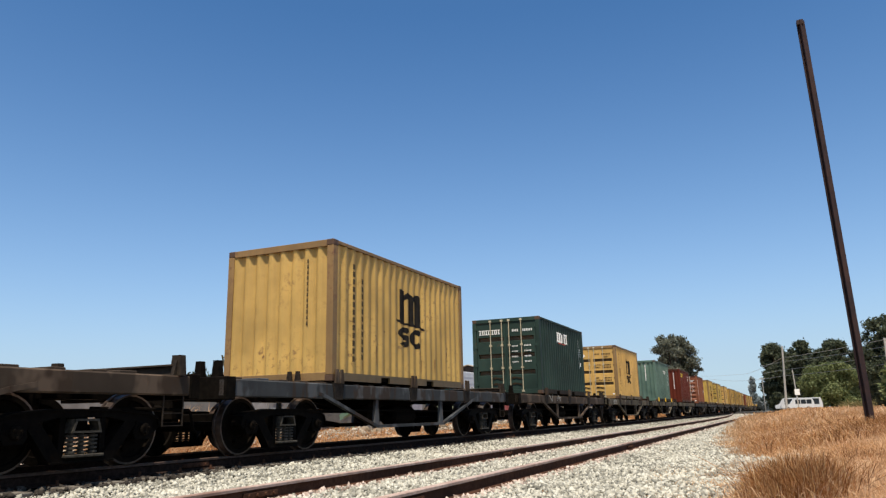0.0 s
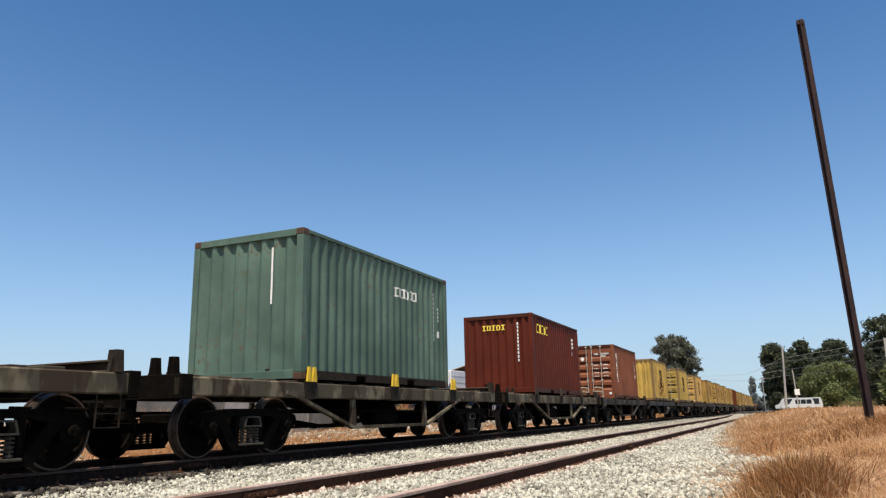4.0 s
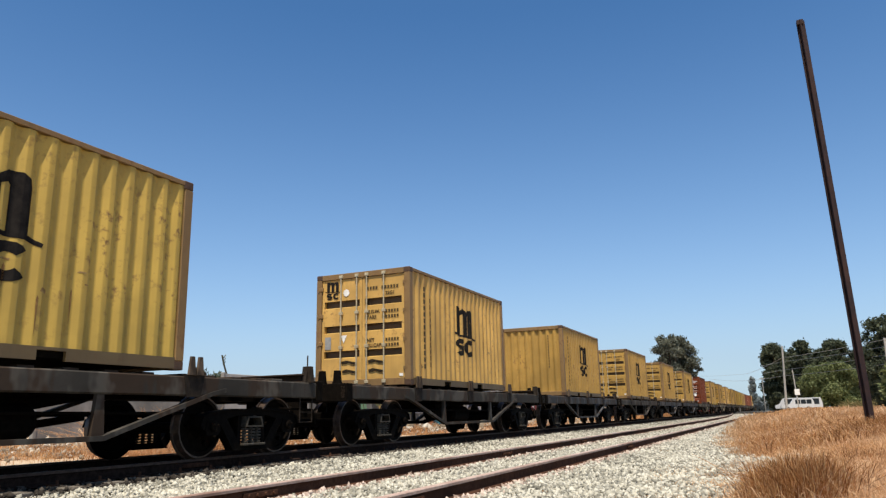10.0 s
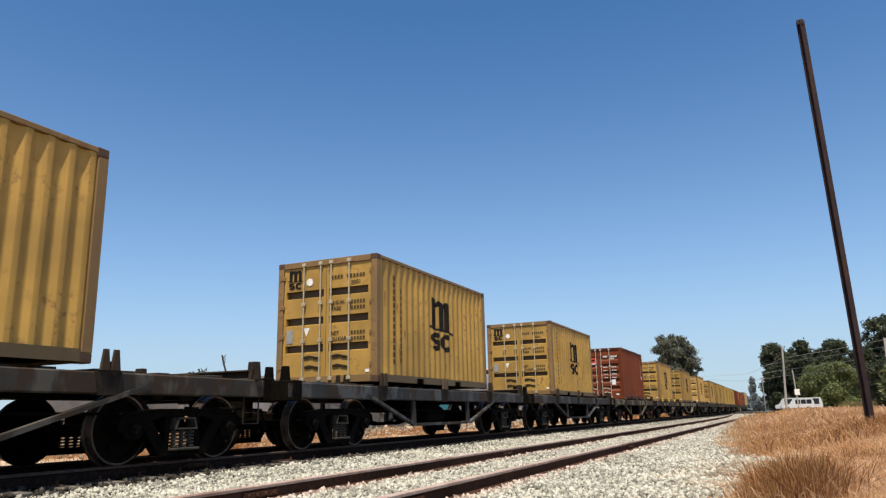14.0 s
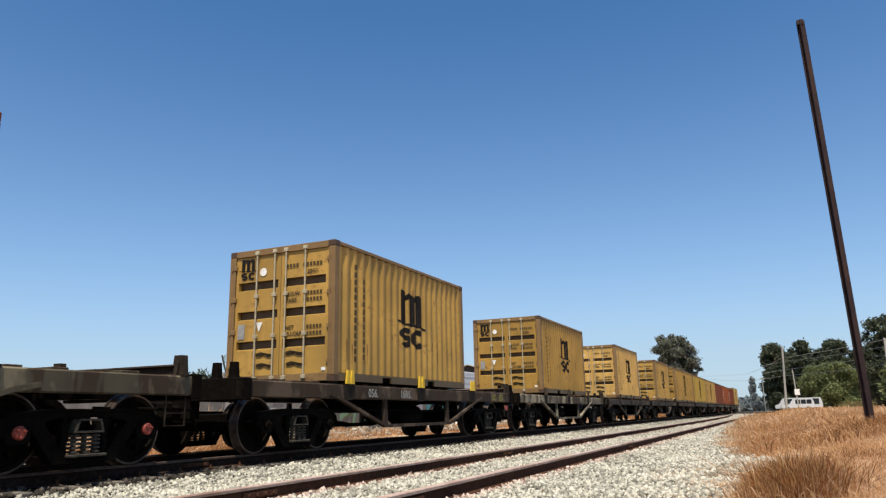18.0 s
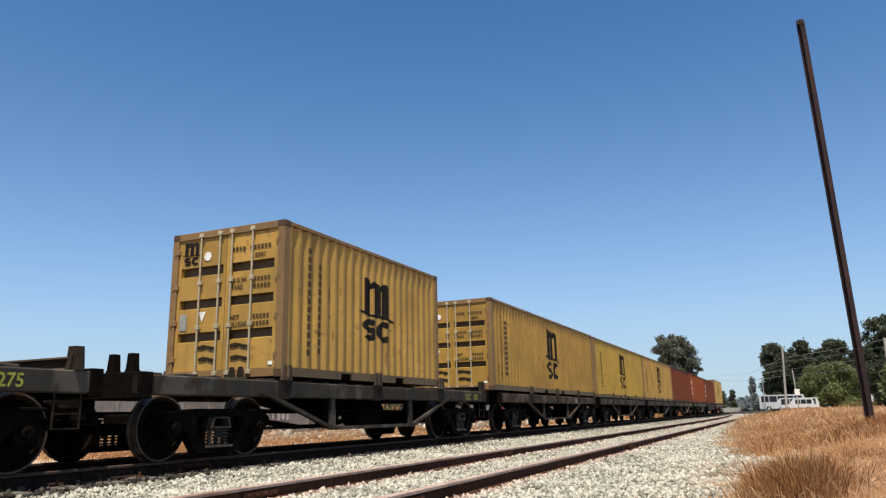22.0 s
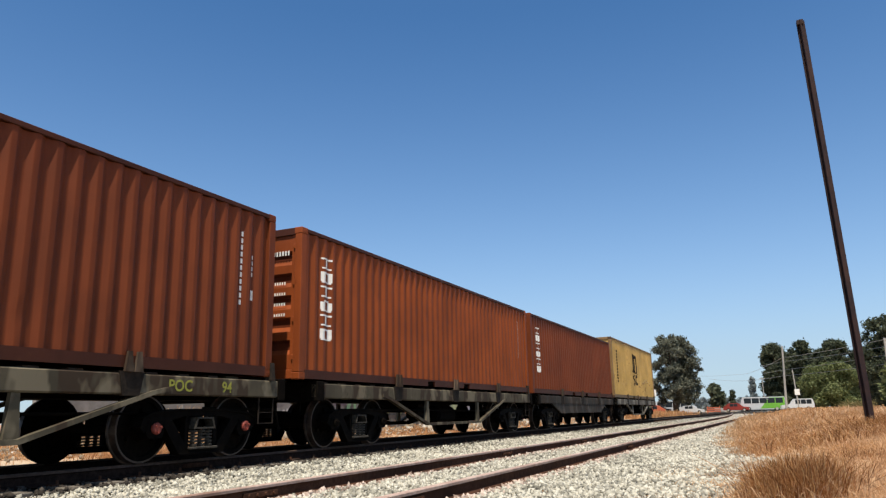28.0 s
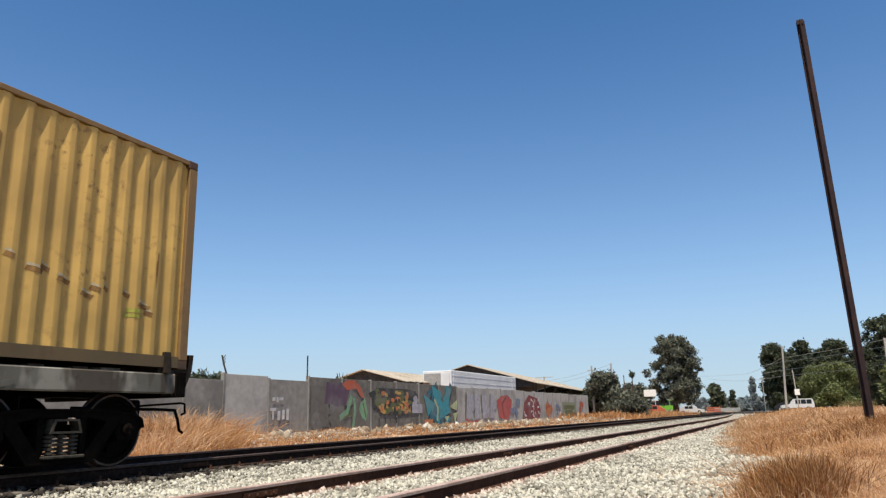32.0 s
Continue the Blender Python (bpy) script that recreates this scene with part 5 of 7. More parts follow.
def joint_plate(x, y, top, mat):
    """A fishplate bolted to the web of a rail, on its side towards the eye."""
    def shape(bm):
        box(bm, 0.012, 0.032, -0.25, 0.25, -0.112, -0.055, 0.006)
        for i in range(4):
            yy = -0.18 + i * 0.12
            tube(bm, (0.03, yy, -0.085), (0.05, yy, -0.085), 0.016, 6)
    ob = new("fishplate", shared(("fishplate",), shape, mat))
    ob.matrix_basis = pose(x, y, top)
    tagged(ob, "rusty bolted joint plate on a rail", "fishplate", "joint plates", "structure")


joint_plate(SIDE_X - GAUGE / 2, 5.75, RAIL_SIDE, M["rail_rust"])
joint_plate(SIDE_X + GAUGE / 2, 5.55, RAIL_SIDE, M["rail_rust"])
joint_plate(MAIN_X + GAUGE / 2, 8.1, RAIL_MAIN, M["rail_rust"])
joint_plate(SIDE_X - GAUGE / 2, 12.6, RAIL_SIDE, M["rail_rust"])
joint_plate(SIDE_X + GAUGE / 2, 15.2, RAIL_SIDE, M["rail_rust"])
joint_plate(SIDE_X - GAUGE / 2, 18.2, RAIL_SIDE, M["rail_rust"])


def stones(name, xs, ys, size, lift, material, label, seed):
    """Loose angular stones, joined."""
    r = np.random.default_rng(seed)
    n = len(xs)
    core = np.array([(1, 0.3, 0.2), (-0.2, 1, 0.3), (-1, -0.3, 0.1), (0.2, -1, -0.2), (0.15, 0.1, 1), (-0.1, 0.2, -1)])
    tris = np.array([(0, 1, 4), (1, 2, 4), (2, 3, 4), (3, 0, 4), (1, 0, 5), (2, 1, 5), (3, 2, 5), (0, 3, 5)])
    s = size * r.uniform(0.55, 1.35, (n, 1)) * r.uniform(0.65, 1.25, (n, 3)) * 0.62
    v = core[None] * s[:, None, :] * r.uniform(0.7, 1.15, (n, 6, 1)) + r.normal(0, 0.16, (n, 6, 3)) * s[:, None, :]
    q = r.normal(size=(n, 4))
    q /= np.linalg.norm(q, axis=1, keepdims=True)
    w, a, b, c = q.T
    R = np.stack([np.stack([1 - 2 * (b * b + c * c), 2 * (a * b - c * w), 2 * (a * c + b * w)], -1),
                  np.stack([2 * (a * b + c * w), 1 - 2 * (a * a + c * c), 2 * (b * c - a * w)], -1),
                  np.stack([2 * (a * c - b * w), 2 * (b * c + a * w), 1 - 2 * (a * a + b * b)], -1)], -2)
    v = np.einsum("nij,nkj->nki", R, v)
    z = ground_z(xs, ys) + lift * r.uniform(-0.3, 1.0, n) + 0.15 * size
    v += np.stack([xs, ys, z], -1)[:, None, :]
    f = (tris[None] + (np.arange(n) * 6)[:, None, None]).reshape(-1, 3)
    ob = new(name, raw_mesh(name, v.reshape(-1, 3), f, material))
    return tagged(ob, label, "ballast" if "ballast" in name else "rubble", kind="stuff")


def scatter_stones():
    r = np.random.default_rng(11)
    xs, ys = [], []
    for y0, y1, x0, x1, per in ((3.6, 9, -6.86, 0.5, 1000), (9, 14, -6.88, 0.3, 760), (14, 24, -6.93, -0.6, 460), (24, 40, -6.98, -1.4, 190), (40, 70, -7.0, -1.8, 45)):
        n = int((y1 - y0) * (x1 - x0) * per)
        x, y = r.uniform(x0, x1, n), r.uniform(y0, y1, n)
        edge = np.interp(y, [4, 8, 9.6, 11, 13, 40], [-1.25, -1.0, -0.6, -0.75, -1.25, -2.0]) + 0.2 * np.sin(y * 0.9)
        keep = r.uniform(size=n) < np.clip(1.0 - (x - edge) / 1.0, 0.02, 1)
        # pale stones stop along the edge of the train's painted shadow
        keep &= x > np.interp(y, [4, 7, 10, 20], [-6.68, -6.75, -6.86, -6.95]) + 0.04 * np.sin(y * 2.9) + 0.03 * np.sin(y * 7.3) + r.normal(0, 0.05, n)
        for c in (SIDE_X - GAUGE / 2, SIDE_X + GAUGE / 2):
            keep &= np.abs(x - c) > 0.075
        xs.append(x[keep]), ys.append(y[keep])
    x, y = np.concatenate(xs), np.concatenate(ys)
    near = np.min([np.abs(x - SIDE_X - s * GAUGE / 2) for s in (-1, 1)], axis=0)
    red = near < 0.12 + 0.25 * r.uniform(size=len(x)) ** 2
    stones("ballast", x[~red], y[~red], 0.047, 0.034, M["stone"], "pale crushed stone ballast round the siding", 5)
    stones("ballast", x[red], y[red], 0.047, 0.034, M["stone_rusty"], "rust-stained crushed stone along the siding's rails", 7)
    # near-black stones stand in for ballast in the train's shadow
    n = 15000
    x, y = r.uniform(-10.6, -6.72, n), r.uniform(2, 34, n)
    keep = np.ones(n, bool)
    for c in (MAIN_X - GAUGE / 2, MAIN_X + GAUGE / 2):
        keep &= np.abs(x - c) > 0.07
    stones("dark_ballast", x[keep], y[keep], 0.055, 0.03, M["dark_stone"], "dark ballast under the train, its shadow put into the colour", 6)
    n = 9000
    x, y = r.normal(-16.6, 1.7, n), r.uniform(9, 70, n)
    stones("rubble", x, y, 0.11, 0.04, M["rubble"], "pale rubble and broken concrete along the wall", 8)
    n = 280
    x, y = r.normal(-17.2, 1.7, n), r.uniform(14, 72, n)
    stones("rubble", x, y, 0.34, 0.03, M["rubble"], "large lumps of pale rubble along the wall", 9)


scatter_stones()


# ---- dry grass ----
def grass(name, pts, height, width, material, label, seed, lean=0.35, seedhead=0.0):
    """Thin stems that lean every way, some with a seed head, joined. pts: rows of x, y and the way from the clump's middle."""
    r = np.random.default_rng(seed)
    n = len(pts)
    xs, ys = pts[:, 0], pts[:, 1]
    h = height * (0.25 + 1.1 * r.beta(1.6, 2.2, n))
    away = pts[:, 2:4] / (np.abs(pts[:, 2:4]).mean() + 1e-6)
    out = 0.3 * away + r.normal(0, 1.0, (n, 2))
    out /= np.maximum(np.linalg.norm(out, axis=1, keepdims=True), 1e-6)
    t = r.uniform(0, np.pi, n)
    side = np.stack([np.cos(t), np.sin(t), r.normal(0, 0.3, n)], -1) * (width * r.uniform(0.5, 1.5, n))[:, None] / 2
    base = np.stack([xs, ys, ground_z(xs, ys) - 0.01], -1)
    b = lean * r.gamma(1.6, 0.45, n) * h
    bend = r.uniform(0.15, 0.6, n)
    mid = base + np.stack([out[:, 0] * b * bend, out[:, 1] * b * bend, h * 0.6], -1)
    tip = base + np.stack([out[:, 0] * b, out[:, 1] * b, h * r.uniform(0.65, 1.0, n)], -1)
    head = r.uniform(size=n) < seedhead
    wide = np.where(head, 1.7, 0.7)[:, None]
    mid = np.where(head[:, None], base * 0.2 + tip * 0.8 + (mid - (base + tip) / 2) * 0.5, mid)
    thin = np.where(head, 0.45, 1.0)[:, None]
    v = np.stack([base - side * thin, base + side * thin, mid - side * wide, mid + side * wide, tip], 1)
    k = (np.arange(n) * 5)[:, None, None]
    f = (np.array([(0, 1, 3), (0, 3, 2), (2, 3, 4)])[None] + k).reshape(-1, 3)
    ob = new(name, raw_mesh(name, v.reshape(-1, 3), f, material))
    return tagged(ob, label, "grass", kind="stuff")


def clumped(r, n, x0, x1, y0, y1, clumps, spread):
    cx, cy = r.uniform(x0, x1, clumps), r.uniform(y0, y1, clumps)
    i = (r.uniform(size=n) ** 1.5 * clumps).astype(int)
    d = r.normal(0, spread, (n, 2)) * r.uniform(0.5, 1.5, clumps)[i][:, None]
    return np.stack([cx[i] + d[:, 0], cy[i] + d[:, 1], d[:, 0], d[:, 1]], -1)


def tuft(r, n, cx, cy, sx, sy):
    d = r.normal(0, 1, (n, 2)) * (sx, sy)
    return np.stack([cx + d[:, 0], cy + d[:, 1], d[:, 0], d[:, 1]], -1)


def build_grass():
    r = np.random.default_rng(21)

    def edge_of(y):
        return np.interp(y, [4, 6, 7.5, 9.2, 10.5, 12.5, 15, 20, 40, 60], [-0.25, -0.25, -0.2, -0.1, -0.2, -0.6, -1.25, -1.6, -2.3, -2.8]) + 0.18 * np.sin(y * 1.7 + 1)

    def on_bank(p, shift=0.0, soft=0.8):
        d = p[:, 0] - edge_of(p[:, 1]) - shift
        return p[(r.uniform(size=len(p)) < np.clip(d / soft, 0, 1)) & (np.hypot(p[:, 0] - 1.38, p[:, 1] - 15) > 0.1)]
    grass("dry_grass", on_bank(clumped(r, 50000, -0.4, 3.6, 4.4, 12, 700, 0.14)), 0.13, 0.0028, M["grass_dry"], "dry golden grass on the bank beside the siding", 1, 1.0, 0.4)
    grass("pale_grass", on_bank(clumped(r, 56000, -0.4, 3.6, 4.4, 12.5, 500, 0.16)), 0.16, 0.0028, M["grass_pale"], "bleached dry grass on the bank", 19, 1.0, 0.5)
    grass("dry_grass", on_bank(clumped(r, 80000, -1.6, 6.5, 11.5, 24, 700, 0.2)), 0.19, 0.0032, M["grass_dry"], "dry golden grass on the bank near the rusty post", 18, 0.9, 0.4)
    grass("pale_grass", on_bank(clumped(r, 78000, -1.8, 6.5, 12, 26, 500, 0.25)), 0.21, 0.0032, M["grass_pale"], "bleached grass heads on the bank", 20, 0.9, 0.6)
    grass("dry_grass", on_bank(clumped(r, 72000, -3.0, 14, 22, 46, 1500, 0.35)), 0.34, 0.010, M["grass_dry"], "dry golden grass farther along the bank", 2, 0.6, 0.4)
    grass("pale_grass", on_bank(clumped(r, 72000, -3.0, 16, 24, 60, 900, 0.45)), 0.38, 0.012, M["grass_pale"], "bleached grass farther along the bank", 22, 0.6, 0.6)
    grass("dry_grass", on_bank(clumped(r, 44000, -3.5, 40, 44, 104, 2000, 0.9)), 0.45, 0.045, M["grass_dry"], "far dry golden grass field", 3, 0.5, 0.3)
    for i, (cx, cy, sx, sy, n, h) in enumerate(((-0.12, 5.8, 0.06, 0.16, 3200, 0.29), (0.04, 5.9, 0.08, 0.2, 4400, 0.35), (-0.08, 6.4, 0.08, 0.2, 2800, 0.33), (0.16, 5.8, 0.07, 0.2, 2400, 0.29), (0.24, 6.6, 0.10, 0.25, 1100, 0.20), (0.06, 7.3, 0.12, 0.3, 1100, 0.18), (0.5, 8.4, 0.2, 0.4, 700, 0.18), (-0.22, 5.8, 0.04, 0.12, 600, 0.14))):
        grass("grass_tuft", tuft(r, int(n * 1.7), cx, cy, sx * 1.25, sy * 1.1), h * 1.0, 0.0021, M["grass_red"], "dense reddish-brown dry grass tuft by the ballast", 10 + i, 0.55, 0.75)
    grass("pale_grass", np.concatenate([tuft(r, 7000, 0.42, 5.6, 0.16, 0.7), tuft(r, 5000, 0.62, 6.6, 0.2, 0.6)]), 0.13, 0.0024, M["grass_pale"], "fine bleached grass beside the brown tuft", 41, 0.9, 0.8)
    grass("pale_grass", tuft(r, 4200, 0.05, 5.95, 0.2, 0.32), 0.24, 0.0028, M["grass_pale"], "bleached straw stems standing in the brown tuft", 33, 0.6, 1.0)
    grass("grass_tuft", np.concatenate([tuft(r, 2600, 1.5, 14.0, 0.4, 0.4), tuft(r, 2200, 0.9, 13.2, 0.35, 0.4), tuft(r, 2200, 2.1, 14.6, 0.4, 0.5)]), 0.24, 0.004, M["grass_red"], "reddish-brown dry grass round the rusty post", 37, 0.8, 0.5)
    grass("grass_tuft", on_bank(clumped(r, 42000, -0.9, 5, 11, 30, 110, 0.32), 0.2), 0.25, 0.005, M["grass_red"], "reddish-brown dry weeds on the bank", 15, 0.9, 0.45)
    grass("green_weeds", clumped(r, 5000, 7.5, 18, 96, 108, 80, 0.5), 1.15, 0.05, M["leaf_olive"], "yellow-green weeds at the end of the field", 35, 0.8, 0.5)
    grass("pale_grass", on_bank(clumped(r, 26000, -1.5, 3.0, 4.4, 13, 500, 0.12), -0.8, 1.1), 0.10, 0.003, M["grass_pale"], "bleached short grass at the ballast edge", 16, 1.4, 0.5)
    grass("dry_grass", on_bank(clumped(r, 52000, -1.9, 1.2, 4.2, 11, 300, 0.18), -1.4, 1.4), 0.085, 0.003, M["grass_pale"], "dry brown litter between the stones", 34, 1.8, 0.4)
    grass("pale_grass", clumped(r, 7000, -2.6, -0.2, 6, 40, 220, 0.12), 0.06, 0.006, M["grass_pale"], "sparse bleached grass in the ballast", 17, 1.2, 0.4)
    # beyond the main line
    for i, (cx, cy, sx, sy, h, m) in enumerate(((-14.1, 14.3, 0.55, 0.55, 0.95, "grass_pale"), (-13.7, 15.1, 0.5, 0.5, 0.75, "grass_dry"), (-12.9, 12.5, 0.45, 0.6, 0.7, "grass_pale"), (-13.2, 13.4, 0.5, 0.5, 0.85, "grass_dry"))):
        grass("grass_bush", tuft(r, 3600, cx, cy, sx, sy), h, 0.007, M[m], "soft tan bush of dry grass beside the main line", 36 + i, 1.1, 0.6)
    grass("dry_grass", clumped(r, 34000, -20, -11.6, 6, 27, 260, 0.35), 0.19, 0.006, M["grass_dry"], "tall dry grass before the concrete wall", 4, 0.7, 0.3)
    grass("dry_grass", clumped(r, 20000, -20.3, -13.2, 26, 90, 160, 0.5), 0.24, 0.016, M["grass_dry"], "dry grass among rubble before the wall", 5, 0.7, 0.3)
    grass("dry_grass", clumped(r, 9000, -20, -11.5, 68, 112, 140, 0.8), 0.75, 0.06, M["grass_dry"], "golden grass mound beyond the wall", 6, 0.5, 0.2)
    grass("pale_grass", clumped(r, 14000, -20, -12.0, 10, 60, 240, 0.3), 0.17, 0.008, M["grass_red"], "bleached weeds among the rubble", 23, 0.9, 0.6)


build_grass()


# ---- wall with paintings ----
WALL_X = -20.5


def blob(r, cy, cz, ry, rz, n=7, sharp=False):
    out = []
    for i in range(n):
        a = 2 * math.pi * i / n + r.uniform(-0.2, 0.2)
        k = r.uniform(0.45, 1.15) if sharp else r.uniform(0.75, 1.1)
        out.append((cy + ry * k * math.cos(a), max(0.12, cz + rz * k * math.sin(a))))
    return out


def paint_mat(name, c):
    return grainy(name, tuple(v * 0.6 + 0.03 for v in c), tuple(v * 0.95 + 0.015 for v in c), 3.5, 0.9, 0.15, 0.003, 0.0, tuple(v * 0.45 + 0.09 for v in c), 1.1)


def build_wall():
    w = thing("wall_west", pose(WALL_X, 0, 0), "tall grey concrete panel wall covered with paintings", "wall", kind="structure")
    rnd = random.Random(5)
    spots = [(15.2, 18.2, 2.3), (18.2, 21.2, 2.35), (21.2, 23.4, 2.36), (23.4, 26.3, 2.62), (26.3, 29.3, 2.50)]
    y = 29.3
    while y < 85:
        spots.append((y, y + 2.95, 2.70 + rnd.uniform(-0.03, 0.04)))
        y += 2.95
    for i, (a, b, h) in enumerate(spots):
        bm = bmesh.new()
        box(bm, -0.06, 0.06, a + 0.07, b - 0.07, -0.1, h, 0.01)
        part("panel", bm, M["concrete_light"] if i == 3 or a > 47 else M["concrete_dark"] if a > 29 else M["concrete"], w)
        bm = bmesh.new()
        box(bm, -0.08, 0.085, a - 0.06, a + 0.062, -0.1, h + 0.05, 0.012)
        part("post", bm, M["concrete"], w)
    bm = bmesh.new()
    tube(bm, (0, 29.25, 2.6), (0, 29.25, 3.72), 0.035, 6)
    part("pipe", bm, M["shed_dark"], w)
    bm = bmesh.new()
    for i in range(9):
        yy = 31.7 + i * 0.16
        tube(bm, (0, yy, 2.68), (rnd.uniform(-0.1, 0.1), yy + rnd.uniform(-0.08, 0.08), 2.78 + rnd.uniform(0.05, 0.25)), 0.03, 5, 0.012)
    part("cactus_row", bm, M["leaf_dark"], w)
    tones = {"purple": (0.085, 0.045, 0.085), "orange_red": (0.42, 0.08, 0.03), "mint": (0.16, 0.32, 0.18), "olive": (0.10, 0.11, 0.035), "black": (0.02, 0.02, 0.02), "ochre": (0.45, 0.28, 0.07),
             "orange": (0.50, 0.17, 0.05), "teal": (0.03, 0.26, 0.32), "deep_teal": (0.015, 0.12, 0.17), "pale_green": (0.42, 0.48, 0.26), "lilac": (0.36, 0.35, 0.40), "red": (0.42, 0.07, 0.06),
             "maroon": (0.20, 0.025, 0.03), "white": (0.6, 0.6, 0.6), "blue_grey": (0.16, 0.2, 0.3), "grey_green": (0.22, 0.25, 0.16), "dark_grey": (0.15, 0.145, 0.135), "wash": (0.125, 0.115, 0.10)}
    mats = {k: paint_mat("wall_paint_" + k, c) for k, c in tones.items()}
    layer = [0]

    def lay(colour, shapes, along=0.0):
        """Flat outlines in (y, z) of one colour, each coat a hair before the last."""
        bm = bmesh.new()
        for q in shapes:
            layer[0] += 1
            f = bm.faces.new([bm.verts.new((0.0885 + 0.00006 * layer[0], a + along, max(0.1, z))) for a, z in q])
            f.normal_update()
            if f.normal.x < 0:
                f.normal_flip()
        part("painting", bm, mats[colour], w)

    def stroke(pts, wd):
        """A chiselled band through the points given."""
        out = []
        for (a, z), (c, d) in zip(pts, pts[1:]):
            n = math.hypot(c - a, d - z)
            p, q = -(d - z) / n * wd / 2, (c - a) / n * wd / 2
            e, g = (c - a) / n * wd * 0.3, (d - z) / n * wd * 0.3
            out.append([(a - e + p, z - g + q), (a - e - p, z - g - q), (c + e - p, d + g - q), (c + e + p, d + g + q)])
        return out

    def lumps(n, a, b, z0, z1, sy, sz, sharp=False, k=8):
        return [blob(rnd, rnd.uniform(a, b), rnd.uniform(z0, z1), sy * rnd.uniform(0.6, 1.3), sz * rnd.uniform(0.6, 1.3), k, sharp) for _ in range(n)]

    def shards(n, a, b, z0, z1, sy, sz):
        """Pointed slivers that lean every way."""
        out = []
        for _ in range(n):
            y, z, t, ln = rnd.uniform(a, b), rnd.uniform(z0, z1), rnd.uniform(0, math.pi), rnd.uniform(0.6, 1.3)
            d, e = (sy * ln * math.cos(t), sz * ln * math.sin(t)), (-sy * 0.35 * math.sin(t), sz * 0.35 * math.cos(t))
            out.append([(y - d[0], z - d[1]), (y + e[0], z + e[1]), (y + d[0], z + d[1]), (y - e[0] * rnd.uniform(0.2, 1), z - e[1])])
        return out
    # dim wash, purple field, red cap and a mint sign
    lay("wash", [rect(29.45, 31.0, 0.35, 2.3), rect(31.2, 32.4, 0.3, 1.6), rect(33.2, 34.9, 0.25, 1.3)])
    lay("dark_grey", lumps(5, 30.0, 34.6, 0.5, 2.0, 0.7, 0.5))
    lay("purple", [[(31.0, 1.45), (33.0, 1.4), (33.5, 2.5), (31.2, 2.52)]] + lumps(3, 31.4, 32.8, 1.5, 2.1, 0.6, 0.4), -0.4)
    lay("wash", lumps(4, 31.3, 32.9, 0.7, 1.4, 0.6, 0.35), -0.8)
    lay("orange_red", [[(33.0, 2.45), (33.4, 2.66), (34.3, 2.68), (34.9, 2.3), (35.3, 1.75), (34.9, 1.8), (34.4, 2.25), (33.5, 2.15)]], -0.8)
    lay("mint", stroke([(32.9, 0.8), (33.5, 1.05), (33.9, 1.8)], 0.28) + stroke([(34.1, 0.3), (34.3, 1.1), (34.2, 1.7)], 0.22) + [[(34.7, 1.2), (35.3, 1.85), (35.6, 1.0), (35.4, 0.55), (35.0, 0.75)], [(34.7, 1.2), (35.3, 1.3), (34.9, 1.6)]], -0.8)
    lay("olive", stroke([(33.2, 0.75), (34.0, 1.0)], 0.12) + stroke([(35.1, 1.5), (35.4, 0.8)], 0.10), -0.8)
    # a dense sign of lumps with dark outlines and teeth
    lay("black", [[(36.2, 1.9), (36.5, 2.35), (40.6, 2.35), (41.4, 2.25), (41.5, 1.5), (40.7, 0.85), (37.0, 0.85)]] + lumps(4, 36.0, 36.6, 1.3, 2.2, 0.4, 0.3) + lumps(4, 40.6, 41.5, 1.5, 2.1, 0.35, 0.35), -0.8)
    lay("olive", lumps(26, 36.4, 41.0, 1.0, 2.2, 0.42, 0.2), -0.8)
    lay("ochre", lumps(22, 36.7, 40.8, 1.0, 2.2, 0.28, 0.16, True), -0.8)
    lay("orange", lumps(13, 36.9, 40.4, 0.95, 2.2, 0.28, 0.14), -0.8)
    lay("black", lumps(16, 36.6, 40.8, 0.95, 2.25, 0.14, 0.16, True) + [rect(q, q + 0.14, 0.42, 0.72) for q in (36.8, 37.5, 38.1, 38.8)], -0.8)
    lay("lilac", [rect(40.9, 42.3, 0.95, 1.5)] + lumps(2, 41.2, 42.0, 1.2, 1.8, 0.3, 0.25), -0.8)
    # teal shards with pale edges
    lay("deep_teal", shards(10, 42.8, 46.4, 0.4, 2.3, 0.9, 0.7) + stroke([(45.0, 0.2), (46.6, 2.7)], 0.5), -0.7)
    lay("teal", [[(42.4, 2.1), (44.0, 1.55), (43.0, 0.75)], [(43.6, 2.7), (44.8, 2.3), (45.2, 1.5), (44.0, 1.6)], [(44.0, 1.55), (45.8, 1.7), (46.6, 1.0), (45.0, 0.6)], [(45.9, 2.7), (46.6, 2.5), (46.2, 1.4), (45.4, 1.6)], [(43.9, 0.9), (45.0, 0.75), (44.6, 0.15)], [(45.4, 0.8), (46.6, 0.6), (45.8, 0.2)]] + shards(7, 43.0, 46.0, 0.6, 2.2, 0.7, 0.45), -0.7)
    lay("pale_green", stroke([(44.0, 1.75), (44.5, 1.25), (44.4, 0.5)], 0.2) + [[(46.4, 1.35), (47.7, 1.85), (47.6, 1.1), (46.9, 1.2)], [(46.9, 0.9), (47.8, 1.0), (47.2, 0.3)], [(45.6, 0.7), (46.3, 0.75), (45.9, 0.35)]], -0.7)
    lay("orange", [rect(42.5, 43.7, 0.12, 0.55)], -0.7)
    # faint pale columns
    lay("lilac", lumps(6, 48.6, 54.6, 0.7, 2.1, 0.6, 0.5) + [rect(48.7 + 1.5 * q, 49.7 + 1.5 * q, 0.5, 2.2) for q in range(4)])
